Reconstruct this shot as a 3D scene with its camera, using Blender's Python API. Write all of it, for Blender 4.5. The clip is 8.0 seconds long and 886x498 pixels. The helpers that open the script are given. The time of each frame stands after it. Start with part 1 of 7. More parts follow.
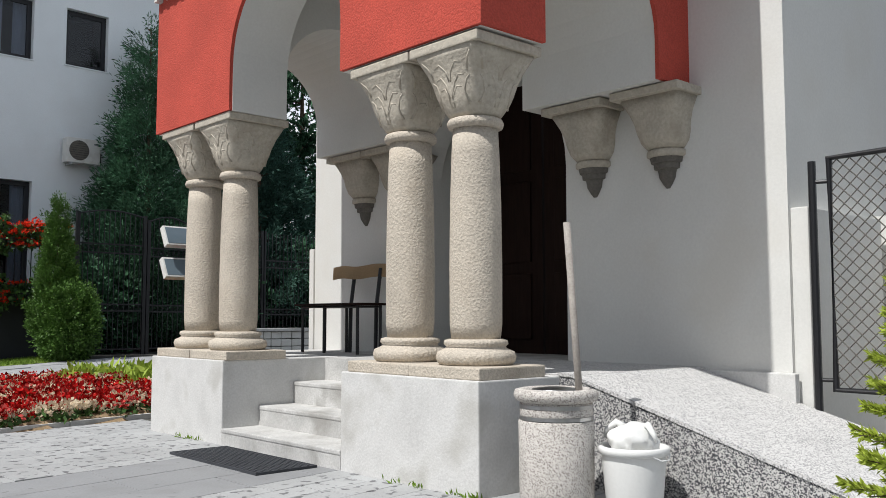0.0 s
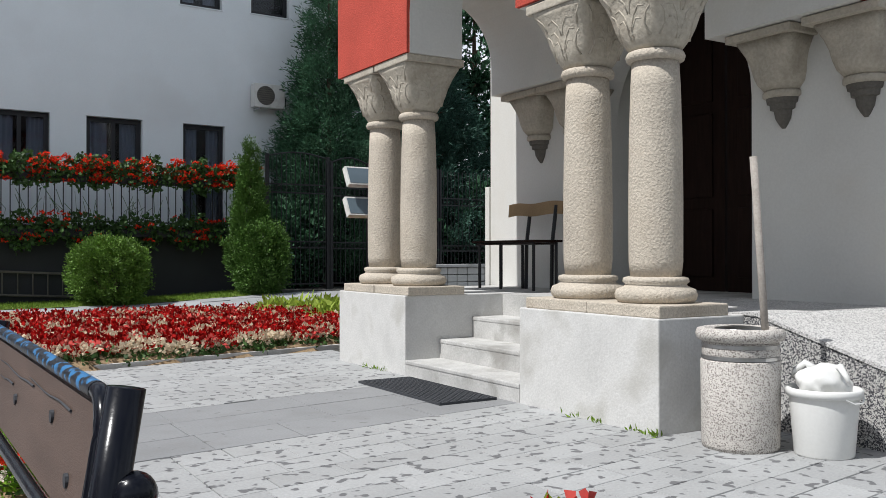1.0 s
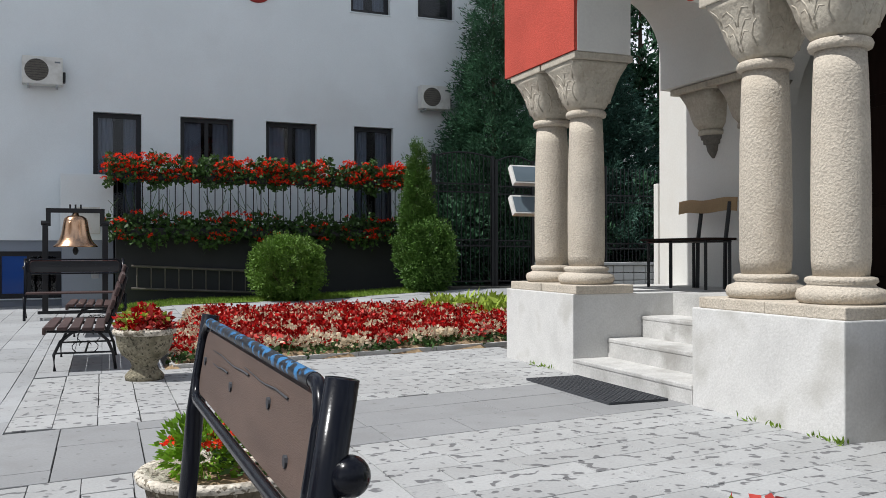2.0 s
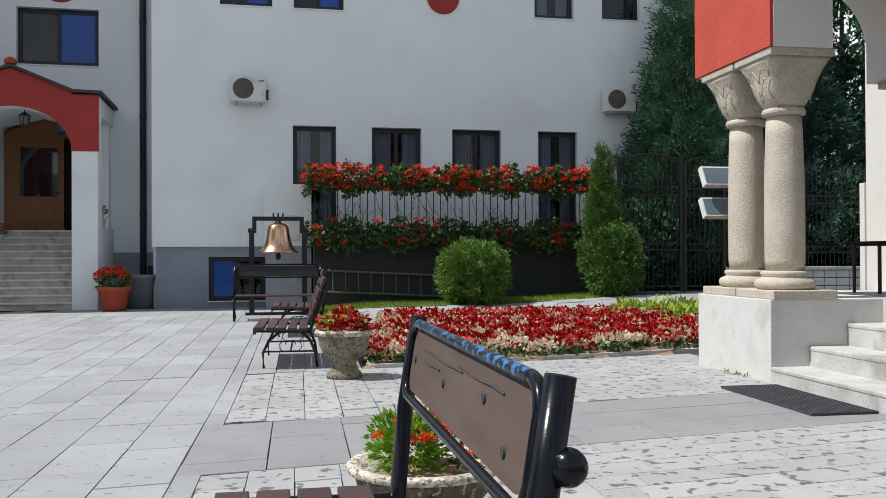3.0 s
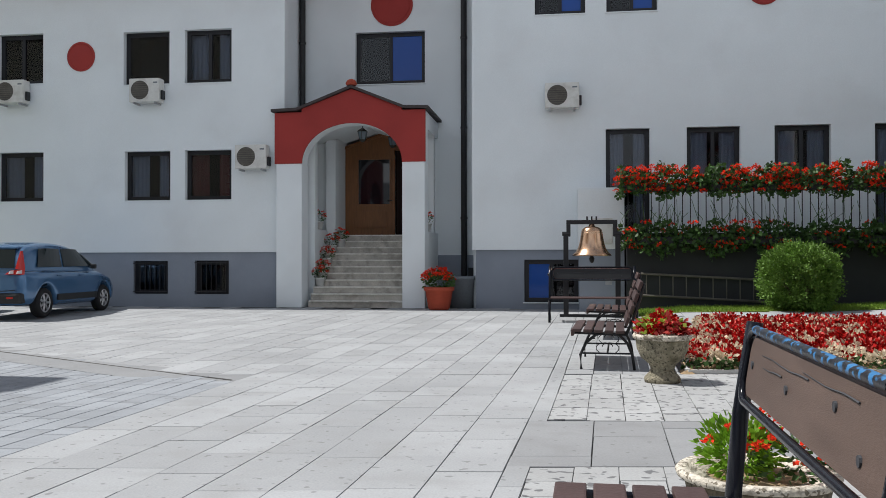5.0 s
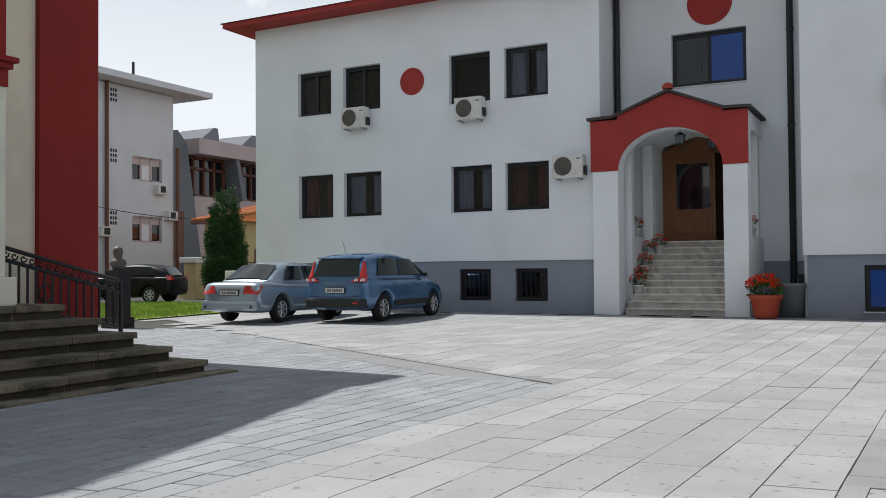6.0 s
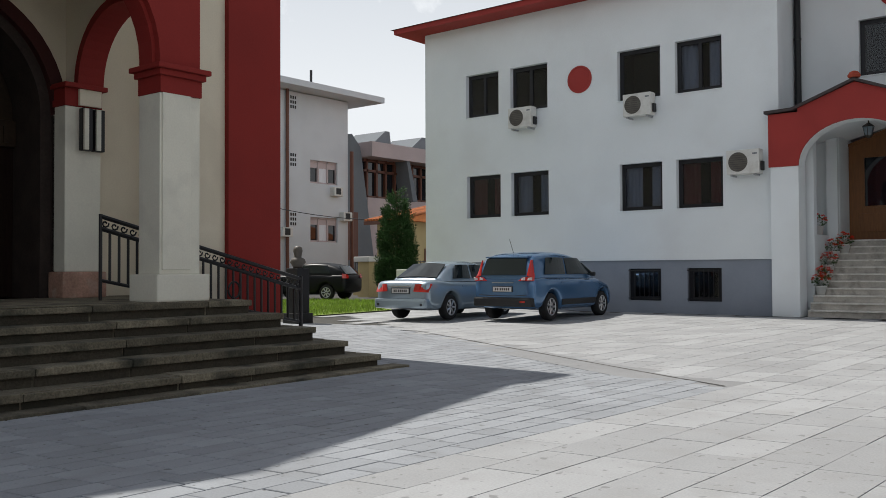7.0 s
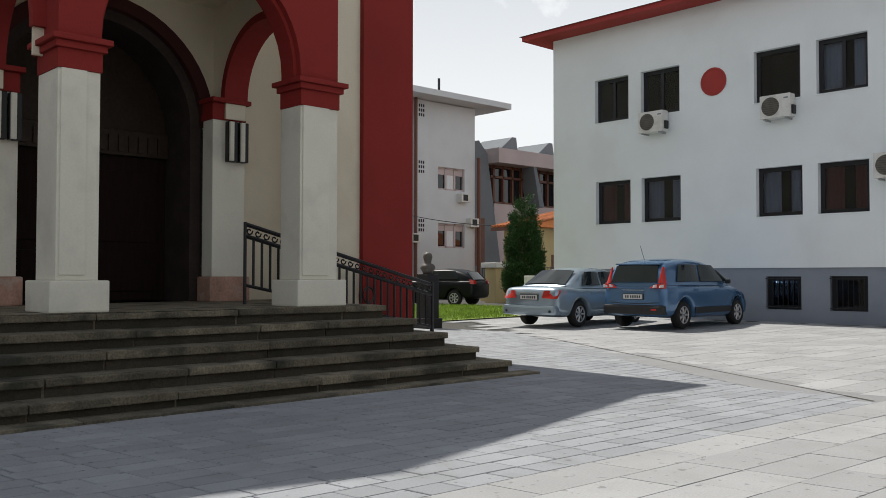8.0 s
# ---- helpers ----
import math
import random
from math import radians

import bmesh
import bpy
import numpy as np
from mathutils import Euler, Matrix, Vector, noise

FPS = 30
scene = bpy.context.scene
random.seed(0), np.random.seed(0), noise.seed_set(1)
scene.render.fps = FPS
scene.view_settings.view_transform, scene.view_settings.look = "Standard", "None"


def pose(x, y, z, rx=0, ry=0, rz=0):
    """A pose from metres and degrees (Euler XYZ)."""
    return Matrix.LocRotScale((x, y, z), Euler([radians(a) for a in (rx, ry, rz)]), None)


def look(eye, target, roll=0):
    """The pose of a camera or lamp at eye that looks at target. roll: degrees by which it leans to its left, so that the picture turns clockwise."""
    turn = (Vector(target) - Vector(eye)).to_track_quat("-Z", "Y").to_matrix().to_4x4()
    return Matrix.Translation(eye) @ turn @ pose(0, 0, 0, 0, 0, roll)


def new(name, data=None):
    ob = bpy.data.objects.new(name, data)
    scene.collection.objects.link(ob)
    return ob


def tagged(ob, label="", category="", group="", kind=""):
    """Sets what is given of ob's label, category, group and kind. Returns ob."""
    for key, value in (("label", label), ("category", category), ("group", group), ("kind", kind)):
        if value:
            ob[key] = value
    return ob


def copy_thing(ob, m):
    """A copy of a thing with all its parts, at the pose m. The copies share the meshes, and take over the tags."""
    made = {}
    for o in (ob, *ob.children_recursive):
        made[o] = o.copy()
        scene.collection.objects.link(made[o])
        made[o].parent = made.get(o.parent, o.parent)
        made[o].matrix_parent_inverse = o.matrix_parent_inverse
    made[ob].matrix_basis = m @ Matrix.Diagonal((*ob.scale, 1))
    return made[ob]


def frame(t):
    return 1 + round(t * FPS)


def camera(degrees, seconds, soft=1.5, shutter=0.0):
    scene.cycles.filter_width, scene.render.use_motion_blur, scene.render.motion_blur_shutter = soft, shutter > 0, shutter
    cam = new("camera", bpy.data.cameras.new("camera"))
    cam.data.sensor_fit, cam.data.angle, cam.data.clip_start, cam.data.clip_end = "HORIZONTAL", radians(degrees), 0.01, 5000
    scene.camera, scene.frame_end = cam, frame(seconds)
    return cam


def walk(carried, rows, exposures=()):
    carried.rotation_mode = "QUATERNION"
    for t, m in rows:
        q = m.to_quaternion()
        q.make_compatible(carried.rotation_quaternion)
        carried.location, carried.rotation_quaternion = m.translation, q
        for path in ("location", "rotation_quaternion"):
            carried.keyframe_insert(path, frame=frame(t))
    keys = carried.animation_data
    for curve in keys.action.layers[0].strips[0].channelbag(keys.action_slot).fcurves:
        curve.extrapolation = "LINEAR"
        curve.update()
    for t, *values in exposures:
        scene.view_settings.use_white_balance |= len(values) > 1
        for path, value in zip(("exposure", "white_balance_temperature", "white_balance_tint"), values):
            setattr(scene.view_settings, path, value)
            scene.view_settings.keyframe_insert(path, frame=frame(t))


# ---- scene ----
cam = camera(52.77, 8.0, soft=0.62)
# seconds, x, y, z, yaw, pitch, roll
ROWS = [
    (0, 0.001, 0.000, 1.328, -44.639, 4.412, 0.028),
    (0.5, -0.042, -0.018, 1.332, -39.254, 1.425, 0.034),
    (1, -0.085, -0.031, 1.341, -33.634, 0.311, 0.043),
    (2.5, -0.221, -0.107, 1.351, -17.596, 0.372, 0.166),
    (3, -0.269, -0.156, 1.351, -11.617, 0.496, 0.270),
    (3.5, -0.307, -0.204, 1.360, -7.329, 0.514, 0.222),
    (4, -0.357, -0.236, 1.363, -2.952, 0.601, 0.151),
    (5.5, -0.374, -0.383, 1.359, 16.983, 0.991, 0.239),
    (6, -0.335, -0.449, 1.352, 28.142, 1.305, 0.463),
    (6.5, -0.292, -0.499, 1.348, 34.788, 1.376, 0.378),
    (7, -0.270, -0.533, 1.341, 38.858, 1.340, 0.268),
    (7.5, -0.265, -0.587, 1.344, 43.294, 1.298, 0.132),
    (8, -0.261, -0.660, 1.358, 46.879, 1.714, -0.066),
]
walk(cam, [(t, pose(x, y, z, 90 + pitch, roll, yaw)) for t, x, y, z, yaw, pitch, roll in ROWS], [(0, 0.31, 6450, 10), (1, 0.28, 6400, 10), (2.5, 0.36, 6450, 10), (4, 0.42, 6500, 10), (5.5, 0.38, 6550, 10), (6.2, 0.30, 6700, 10), (7.2, 0.27, 6850, 10), (8, 0.33, 6950, 10)])

# ---- world, sun ----
SUN_ELEV, SUN_FROM = 58.0, 177.0     # degrees; direction in which the sun stands, from +x towards +y
world = bpy.data.worlds.new("world")
scene.world = world
world.use_nodes = True
wn, wl = world.node_tree.nodes, world.node_tree.links
sky = wn.new("ShaderNodeTexSky")
sky.sky_type, sky.sun_disc = "NISHITA", False
sky.sun_elevation, sky.sun_rotation = radians(SUN_ELEV), radians(90 - SUN_FROM)
sky.air_density, sky.dust_density = 1.0, 1.5
co = wn.new("ShaderNodeTexCoord")
cl = wn.new("ShaderNodeTexNoise")
cl.inputs["Scale"].default_value, cl.inputs["Detail"].default_value, cl.inputs["Roughness"].default_value = 4.2, 8, 0.6
wl.new(co.outputs["Generated"], cl.inputs["Vector"])
rp = wn.new("ShaderNodeValToRGB")
rp.color_ramp.elements[0].position, rp.color_ramp.elements[1].position = 0.44, 0.66
wl.new(cl.outputs["Fac"], rp.inputs["Fac"])
mx = wn.new("ShaderNodeMixRGB")
mx.inputs[2].default_value = (14.6, 15.5, 16.6, 1)
hz = wn.new("ShaderNodeSeparateXYZ")
wl.new(co.outputs["Generated"], hz.inputs[0])
hr = wn.new("ShaderNodeMapRange")
hr.inputs[1].default_value, hr.inputs[2].default_value, hr.inputs[3].default_value, hr.inputs[4].default_value = 0.18, 0.75, 0.84, 0.0
wl.new(hz.outputs["Z"], hr.inputs[0])
hm = wn.new("ShaderNodeMath")
hm.operation = "MAXIMUM"
wl.new(hr.outputs[0], hm.inputs[0])
wl.new(rp.outputs["Color"], hm.inputs[1])
wl.new(hm.outputs[0], mx.inputs[0])
wl.new(sky.outputs[0], mx.inputs[1])
wl.new(mx.outputs[0], wn["Background"].inputs["Color"])
wn["Background"].inputs["Strength"].default_value = 0.0535
sun = new("sun", bpy.data.lights.new("sun", "SUN"))
sun.data.energy, sun.data.angle, sun.data.color = 3.72, radians(0.5), (1.0, 0.985, 0.955)
az, el = radians(SUN_FROM), radians(SUN_ELEV)
sun.matrix_world = look((60 * math.cos(az) * math.cos(el), 60 * math.sin(az) * math.cos(el), 60 * math.sin(el)), (0, 0, 0))

# ---- materials ----
def surf(name, col, rough=0.8, var=0.12, scale=2.5, fine=45.0, grain=0.08, bump=0.15, metal=0.0, rand=0.0, stain=None, stain_amt=0.0,
         stain_scale=1.2, coat=0.0, island=0.0, stretch=(1, 1, 1), spec=0.4, trans=0.0, spots=None):
    """A procedural surface: broad variation, fine grain, optional stains, relief."""
    m = bpy.data.materials.new(name)
    m.use_nodes = True
    n, l = m.node_tree.nodes, m.node_tree.links
    b = n["Principled BSDF"]
    geo = n.new("ShaderNodeNewGeometry")
    vec = geo.outputs["Position"]
    if stretch != (1, 1, 1):
        mp = n.new("ShaderNodeMapping")
        mp.inputs["Scale"].default_value = stretch
        l.new(vec, mp.inputs["Vector"])
        vec = mp.outputs["Vector"]

    def tex(sc, detail):
        t = n.new("ShaderNodeTexNoise")
        t.inputs["Scale"].default_value, t.inputs["Detail"].default_value = sc, detail
        l.new(vec, t.inputs["Vector"])
        return t.outputs["Fac"]

    def ramp(src, lo, hi, a, c):
        r = n.new("ShaderNodeMapRange")
        r.inputs[1].default_value, r.inputs[2].default_value, r.inputs[3].default_value, r.inputs[4].default_value = lo, hi, a, c
        l.new(src, r.inputs[0])
        return r.outputs[0]

    def mul(a, c):
        k = n.new("ShaderNodeMath")
        k.operation = "MULTIPLY"
        l.new(a, k.inputs[0])
        l.new(c, k.inputs[1])
        return k.outputs[0]

    big, small = tex(scale, 5), tex(fine, 3)
    v = mul(ramp(big, 0.3, 0.7, 1 - var, 1 + var), ramp(small, 0.3, 0.7, 1 - grain, 1 + grain))
    if rand:
        oi = n.new("ShaderNodeObjectInfo")
        v = mul(v, ramp(oi.outputs["Random"], 0, 1, 1 - rand, 1 + rand))
    if island:
        v = mul(v, ramp(geo.outputs["Random Per Island"], 0, 1, 1 - island, 1 + island))
    base = n.new("ShaderNodeVectorMath")
    base.operation = "SCALE"
    base.inputs[0].default_value = col
    l.new(v, base.inputs["Scale"])
    out = base.outputs[0]
    if stain:
        mxs = n.new("ShaderNodeMixRGB")
        mxs.inputs[2].default_value = (*stain, 1)
        l.new(ramp(tex(stain_scale, 6), 0.52, 0.68, 0, stain_amt), mxs.inputs[0])
        l.new(out, mxs.inputs[1])
        out = mxs.outputs[0]
    if spots:
        mxp = n.new("ShaderNodeMixRGB")
        mxp.inputs[2].default_value = (*spots[0], 1)
        l.new(ramp(tex(spots[1], 1.5), spots[2], spots[2] + 0.04, 0, spots[3]), mxp.inputs[0])
        l.new(out, mxp.inputs[1])
        out = mxp.outputs[0]
    l.new(out, b.inputs["Base Color"])
    b.inputs["Roughness"].default_value, b.inputs["Metallic"].default_value = rough, metal
    b.inputs["Specular IOR Level"].default_value = spec
    b.inputs["Coat Weight"].default_value = coat
    b.inputs["Coat Roughness"].default_value = 0.06
    if trans:
        tl, mt_ = n.new("ShaderNodeBsdfTranslucent"), n.new("ShaderNodeMixShader")
        l.new(out, tl.inputs["Color"])
        mt_.inputs[0].default_value = trans
        l.new(b.outputs[0], mt_.inputs[1])
        l.new(tl.outputs[0], mt_.inputs[2])
        l.new(mt_.outputs[0], n["Material Output"].inputs["Surface"])
    if bump:
        bp = n.new("ShaderNodeBump")
        bp.inputs["Strength"].default_value, bp.inputs["Distance"].default_value = bump, 0.01
        l.new(small, bp.inputs["Height"])
        l.new(bp.outputs["Normal"], b.inputs["Normal"])
    return m


def glass(name, tint, rough=0.03, spec=0.6):
    m = bpy.data.materials.new(name)
    m.use_nodes = True
    b = m.node_tree.nodes["Principled BSDF"]
    b.inputs["Base Color"].default_value = (*tint, 1)
    b.inputs["Roughness"].default_value, b.inputs["Specular IOR Level"].default_value = rough, spec
    return m


def speckle(name, col, dark, scale, lo=0.45, hi=0.8, rough=0.8, bump=0.3, light=None):
    """Washed aggregate: grains of a second colour."""
    m = surf(name, col, rough, 0.06, 3.0, scale * 1.3, 0.1, bump)
    n, l = m.node_tree.nodes, m.node_tree.links
    b = n["Principled BSDF"]
    src = b.inputs["Base Color"].links[0].from_socket
    geo = n.new("ShaderNodeNewGeometry")
    vo = n.new("ShaderNodeTexVoronoi")
    vo.inputs["Scale"].default_value = scale
    l.new(geo.outputs["Position"], vo.inputs["Vector"])
    rr = n.new("ShaderNodeMapRange")
    rr.inputs[1].default_value, rr.inputs[2].default_value = lo, hi
    l.new(vo.outputs["Color"], rr.inputs[0])
    k = n.new("ShaderNodeMixRGB")
    k.inputs[2].default_value = (*dark, 1)
    l.new(rr.outputs[0], k.inputs[0])
    l.new(src, k.inputs[1])
    l.new(k.outputs[0], b.inputs["Base Color"])
    return m


M_PLASTER = surf("white_plaster", (0.765, 0.81, 0.83), 0.9, 0.035, 0.7, 60, 0.03, 0.12, stain=(0.6, 0.6, 0.6), stain_amt=0.25, stain_scale=0.5)
M_WHITE = surf("warm_white_wall", (0.65, 0.645, 0.615), 0.9, 0.05, 0.9, 40, 0.03, 0.12, stain=(0.55, 0.52, 0.46), stain_amt=0.35, stain_scale=0.9)
M_GREYBASE = surf("grey_socle", (0.25, 0.28, 0.33), 0.85, 0.07, 1.2, 50, 0.05, 0.15)
M_RED = surf("red_stucco", (0.455, 0.068, 0.045), 0.9, 0.12, 1.5, 55, 0.16, 0.9)
M_REDFLAT = surf("red_paint", (0.33, 0.035, 0.03), 0.75, 0.08, 1.2, 40, 0.04, 0.1)
M_REDSMOOTH = surf("dark_red_wall", (0.24, 0.018, 0.014), 0.8, 0.08, 0.9, 40, 0.05, 0.12)
M_CREAM = surf("cream_wall", (0.74, 0.675, 0.54), 0.9, 0.06, 0.8, 40, 0.03, 0.1, stain=(0.5, 0.44, 0.34), stain_amt=0.4, stain_scale=0.8)
M_PALE = surf("pale_grey_pillar_paint", (0.74, 0.72, 0.62), 0.88, 0.06, 1.0, 40, 0.03, 0.1, stain=(0.42, 0.41, 0.37), stain_amt=0.35, stain_scale=1.3)
M_PED = surf("painted_concrete", (0.585, 0.58, 0.565), 0.88, 0.1, 2.2, 50, 0.07, 0.3, stain=(0.38, 0.37, 0.34), stain_amt=0.65, stain_scale=2.2)
M_WORNSTEP = surf("worn_grey_step", (0.47, 0.465, 0.45), 0.9, 0.15, 3.0, 50, 0.1, 0.4, rand=0.06, stain=(0.28, 0.27, 0.25), stain_amt=0.8, stain_scale=2.5)
M_STONE = surf("column_stone", (0.50, 0.445, 0.37), 0.9, 0.13, 2.0, 50, 0.15, 1.0, stain=(0.30, 0.25, 0.19), stain_amt=0.45, stain_scale=2.0)
M_CARVED = surf("carved_stone", (0.45, 0.41, 0.34), 0.9, 0.12, 4.0, 30, 0.12, 0.8, stain=(0.26, 0.22, 0.17), stain_amt=0.5, stain_scale=4.0)
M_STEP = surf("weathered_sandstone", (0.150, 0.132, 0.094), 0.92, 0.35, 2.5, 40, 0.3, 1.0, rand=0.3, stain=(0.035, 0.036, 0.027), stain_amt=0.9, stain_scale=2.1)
# same stained step stone, darker: shade below the nosings put into the colour
M_STEPSHADE = surf("shaded_sandstone_riser", (0.06, 0.052, 0.038), 0.95, 0.3, 2.0, 40, 0.2, 0.7, rand=0.2, stain=(0.03, 0.03, 0.022), stain_amt=0.8, stain_scale=2)
# church red for the archivolt, with deep porch shade put into the colour
M_SHADEDRED = surf("shaded_red_paint", (0.05, 0.010, 0.009), 0.8, 0.15, 1.5, 40, 0.1, 0.2)
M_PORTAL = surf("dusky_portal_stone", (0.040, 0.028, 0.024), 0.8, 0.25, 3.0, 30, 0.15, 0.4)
M_DROP = surf("dark_grey_stone", (0.13, 0.12, 0.105), 0.9, 0.15, 5.0, 40, 0.12, 0.5)
M_DARKWALL = surf("dark_wall_and_niche", (0.034, 0.036, 0.040), 0.85, 0.1, 1.5, 40, 0.06, 0.15)
M_PAINTBAR = surf("black_bar_with_blue_paint", (0.03, 0.16, 0.36), 0.4, 0.2, 6, 60, 0.1, 0.25, stain=(0.018, 0.02, 0.025), stain_amt=1.0, stain_scale=16, stretch=(1, 0.6, 1), spots=((0.012, 0.014, 0.018), 38, 0.45, 1.0))
M_LANCE = surf("fresh_green_leaf", (0.16, 0.32, 0.02), 0.5, 0.2, 5, 20, 0.1, 0.0, island=0.3, trans=0.35)
M_PINK = surf("pink_stone", (0.42, 0.25, 0.19), 0.85, 0.2, 4.0, 30, 0.15, 0.5, stain=(0.5, 0.42, 0.35), stain_amt=0.6, stain_scale=5)
M_RISER = surf("dull_stair_riser", (0.50, 0.47, 0.42), 0.7, 0.2, 3.0, 30, 0.1, 0.2, stain=(0.16, 0.14, 0.12), stain_amt=0.5, stain_scale=4)
M_SETT = surf("granite_sett", (0.262, 0.278, 0.298), 0.8, 0.1, 0.8, 60, 0.07, 0.25, rand=0.12, stain=(0.19, 0.195, 0.2), stain_amt=0.4, stain_scale=3, spots=((0.11, 0.11, 0.11), 12, 0.68, 0.7))
M_SETTJ = surf("granite_setts_rest", (0.262, 0.278, 0.298), 0.8, 0.1, 0.8, 60, 0.07, 0.25, island=0.12, stain=(0.19, 0.195, 0.2), stain_amt=0.4, stain_scale=3, spots=((0.11, 0.11, 0.11), 12, 0.68, 0.7))
M_MARBLE = surf("pale_stair_stone", (0.72, 0.70, 0.65), 0.6, 0.15, 3.0, 30, 0.1, 0.2, rand=0.08, stain=(0.3, 0.27, 0.22), stain_amt=0.5, stain_scale=4)
M_PAVE = surf("granite_paver", (0.312, 0.32, 0.327), 0.8, 0.09, 0.8, 60, 0.07, 0.25, rand=0.10, stain=(0.25, 0.25, 0.245), stain_amt=0.35, stain_scale=2.2, spots=((0.14, 0.14, 0.14), 12, 0.655, 0.6))
M_PAVEJ = surf("granite_paving_rest", (0.312, 0.32, 0.327), 0.8, 0.09, 0.8, 60, 0.07, 0.25, island=0.10, stain=(0.25, 0.25, 0.245), stain_amt=0.35, stain_scale=2.2, spots=((0.14, 0.14, 0.14), 12, 0.655, 0.6))
M_PAVES = surf("spotted_paver", (0.345, 0.35, 0.35), 0.8, 0.08, 1.0, 50, 0.08, 0.3, rand=0.08, stain=(0.28, 0.28, 0.275), stain_amt=0.35, stain_scale=2.5, spots=((0.10, 0.10, 0.105), 10.5, 0.60, 0.85))
M_PAVESJ = surf("spotted_paving_rest", (0.345, 0.35, 0.35), 0.8, 0.08, 1.0, 50, 0.08, 0.3, island=0.08, stain=(0.28, 0.28, 0.275), stain_amt=0.35, stain_scale=2.5, spots=((0.10, 0.10, 0.105), 10.5, 0.60, 0.85))
M_PATH = surf("smooth_path_slab", (0.245, 0.25, 0.255), 0.75, 0.08, 1.0, 50, 0.06, 0.2, rand=0.05, island=0.05, stain=(0.2, 0.2, 0.2), stain_amt=0.4, stain_scale=3, spots=((0.13, 0.13, 0.13), 11, 0.68, 0.6))
M_GROUND = surf("joint_and_earth", (0.06, 0.058, 0.052), 0.95, 0.15, 1.0, 40, 0.15, 0.3)
M_SOIL = surf("dry_soil", (0.27, 0.19, 0.11), 0.95, 0.25, 3.0, 40, 0.25, 0.9)
M_GRASS = surf("grass_blades", (0.17, 0.27, 0.035), 0.7, 0.25, 1.5, 30, 0.1, 0.0, island=0.3, trans=0.35)
M_LAWN = surf("lawn_soil", (0.15, 0.21, 0.035), 0.9, 0.25, 2.0, 60, 0.25, 0.6)
M_ANTH = surf("anthracite_frame", (0.011, 0.012, 0.016), 0.45, 0.05, 3, 60, 0.03, 0.0)
M_GLASS = glass("dark_window_glass", (0.012, 0.014, 0.018))
# the blue is a sky reflection put into the pane's base colour
M_BLUEGLASS = glass("painted_sky_reflection_glass", (0.018, 0.08, 0.34), 0.05, 0.25)
M_IRON = surf("black_iron", (0.012, 0.012, 0.014), 0.4, 0.15, 4, 80, 0.1, 0.15)
M_TUBE = surf("glossy_black_tube", (0.006, 0.007, 0.011), 0.2, 0.1, 4, 90, 0.05, 0.03, spec=0.22)
M_PLANK = surf("brown_painted_plank", (0.102, 0.068, 0.054), 0.55, 0.12, 2.5, 60, 0.10, 0.2, stretch=(6, 1, 6), stain=(0.07, 0.045, 0.035), stain_amt=0.5, stain_scale=1.4)
M_PLANKEDGE = surf("worn_red_brown_edge", (0.10, 0.025, 0.022), 0.5, 0.2, 6, 60, 0.15, 0.2, stain=(0.35, 0.25, 0.2), stain_amt=0.6, stain_scale=9)
M_SLAT = surf("dark_red_brown_slat", (0.058, 0.033, 0.030), 0.5, 0.2, 3, 50, 0.12, 0.2, rand=0.15)
M_CONC = surf("mossy_cast_stone", (0.23, 0.205, 0.145), 0.95, 0.3, 5, 40, 0.35, 1.4, stain=(0.07, 0.06, 0.032), stain_amt=0.85, stain_scale=5, spots=((0.05, 0.045, 0.03), 30, 0.60, 0.85))
# mossy urn stone again, darker to hold the near bowl's shade
M_CONCSHADE = surf("shaded_mossy_cast_stone", (0.12, 0.10, 0.07), 0.95, 0.3, 6, 40, 0.35, 1.4, stain=(0.035, 0.03, 0.02), stain_amt=0.9, stain_scale=6, spots=((0.42, 0.38, 0.30), 34, 0.62, 0.8))
M_WHITELEAD = surf("weathered_white_rim", (0.55, 0.5, 0.42), 0.9, 0.2, 8, 50, 0.25, 1.2, stain=(0.12, 0.095, 0.06), stain_amt=0.85, stain_scale=9, spots=((0.10, 0.08, 0.05), 40, 0.58, 0.8))
M_BRONZE = surf("polished_bronze", (0.62, 0.39, 0.25), 0.24, 0.1, 4, 30, 0.05, 0.05, metal=1.0, stain=(0.35, 0.18, 0.08), stain_amt=0.4, stain_scale=6)
M_TERRAZZO = speckle("washed_aggregate_dark", (0.52, 0.51, 0.49), (0.05, 0.05, 0.058), 120, 0.40, 0.62)
M_TERRALIGHT = speckle("washed_aggregate_light", (0.60, 0.59, 0.575), (0.22, 0.22, 0.22), 120, 0.52, 0.75)
M_BIN = speckle("bin_aggregate", (0.58, 0.55, 0.51), (0.13, 0.105, 0.095), 165, 0.55, 0.8)
M_WHITEPL = surf("white_plastic", (0.72, 0.72, 0.70), 0.4, 0.04, 3, 50, 0.02, 0.03)
M_STEEL = surf("stainless_band", (0.45, 0.45, 0.45), 0.3, 0.1, 8, 60, 0.05, 0.05, metal=1.0)
M_RUBBER = surf("black_rubber", (0.045, 0.048, 0.055), 0.8, 0.1, 5, 60, 0.1, 0.3)
M_WOODGREY = surf("grey_weathered_wood", (0.32, 0.29, 0.26), 0.85, 0.15, 6, 60, 0.12, 0.3)
M_DOORWOOD = surf("brown_door_wood", (0.19, 0.075, 0.022), 0.45, 0.15, 3, 40, 0.1, 0.1, stretch=(8, 8, 1))
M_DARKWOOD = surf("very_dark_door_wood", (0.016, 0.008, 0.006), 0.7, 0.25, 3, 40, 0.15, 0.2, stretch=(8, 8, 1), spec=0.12)
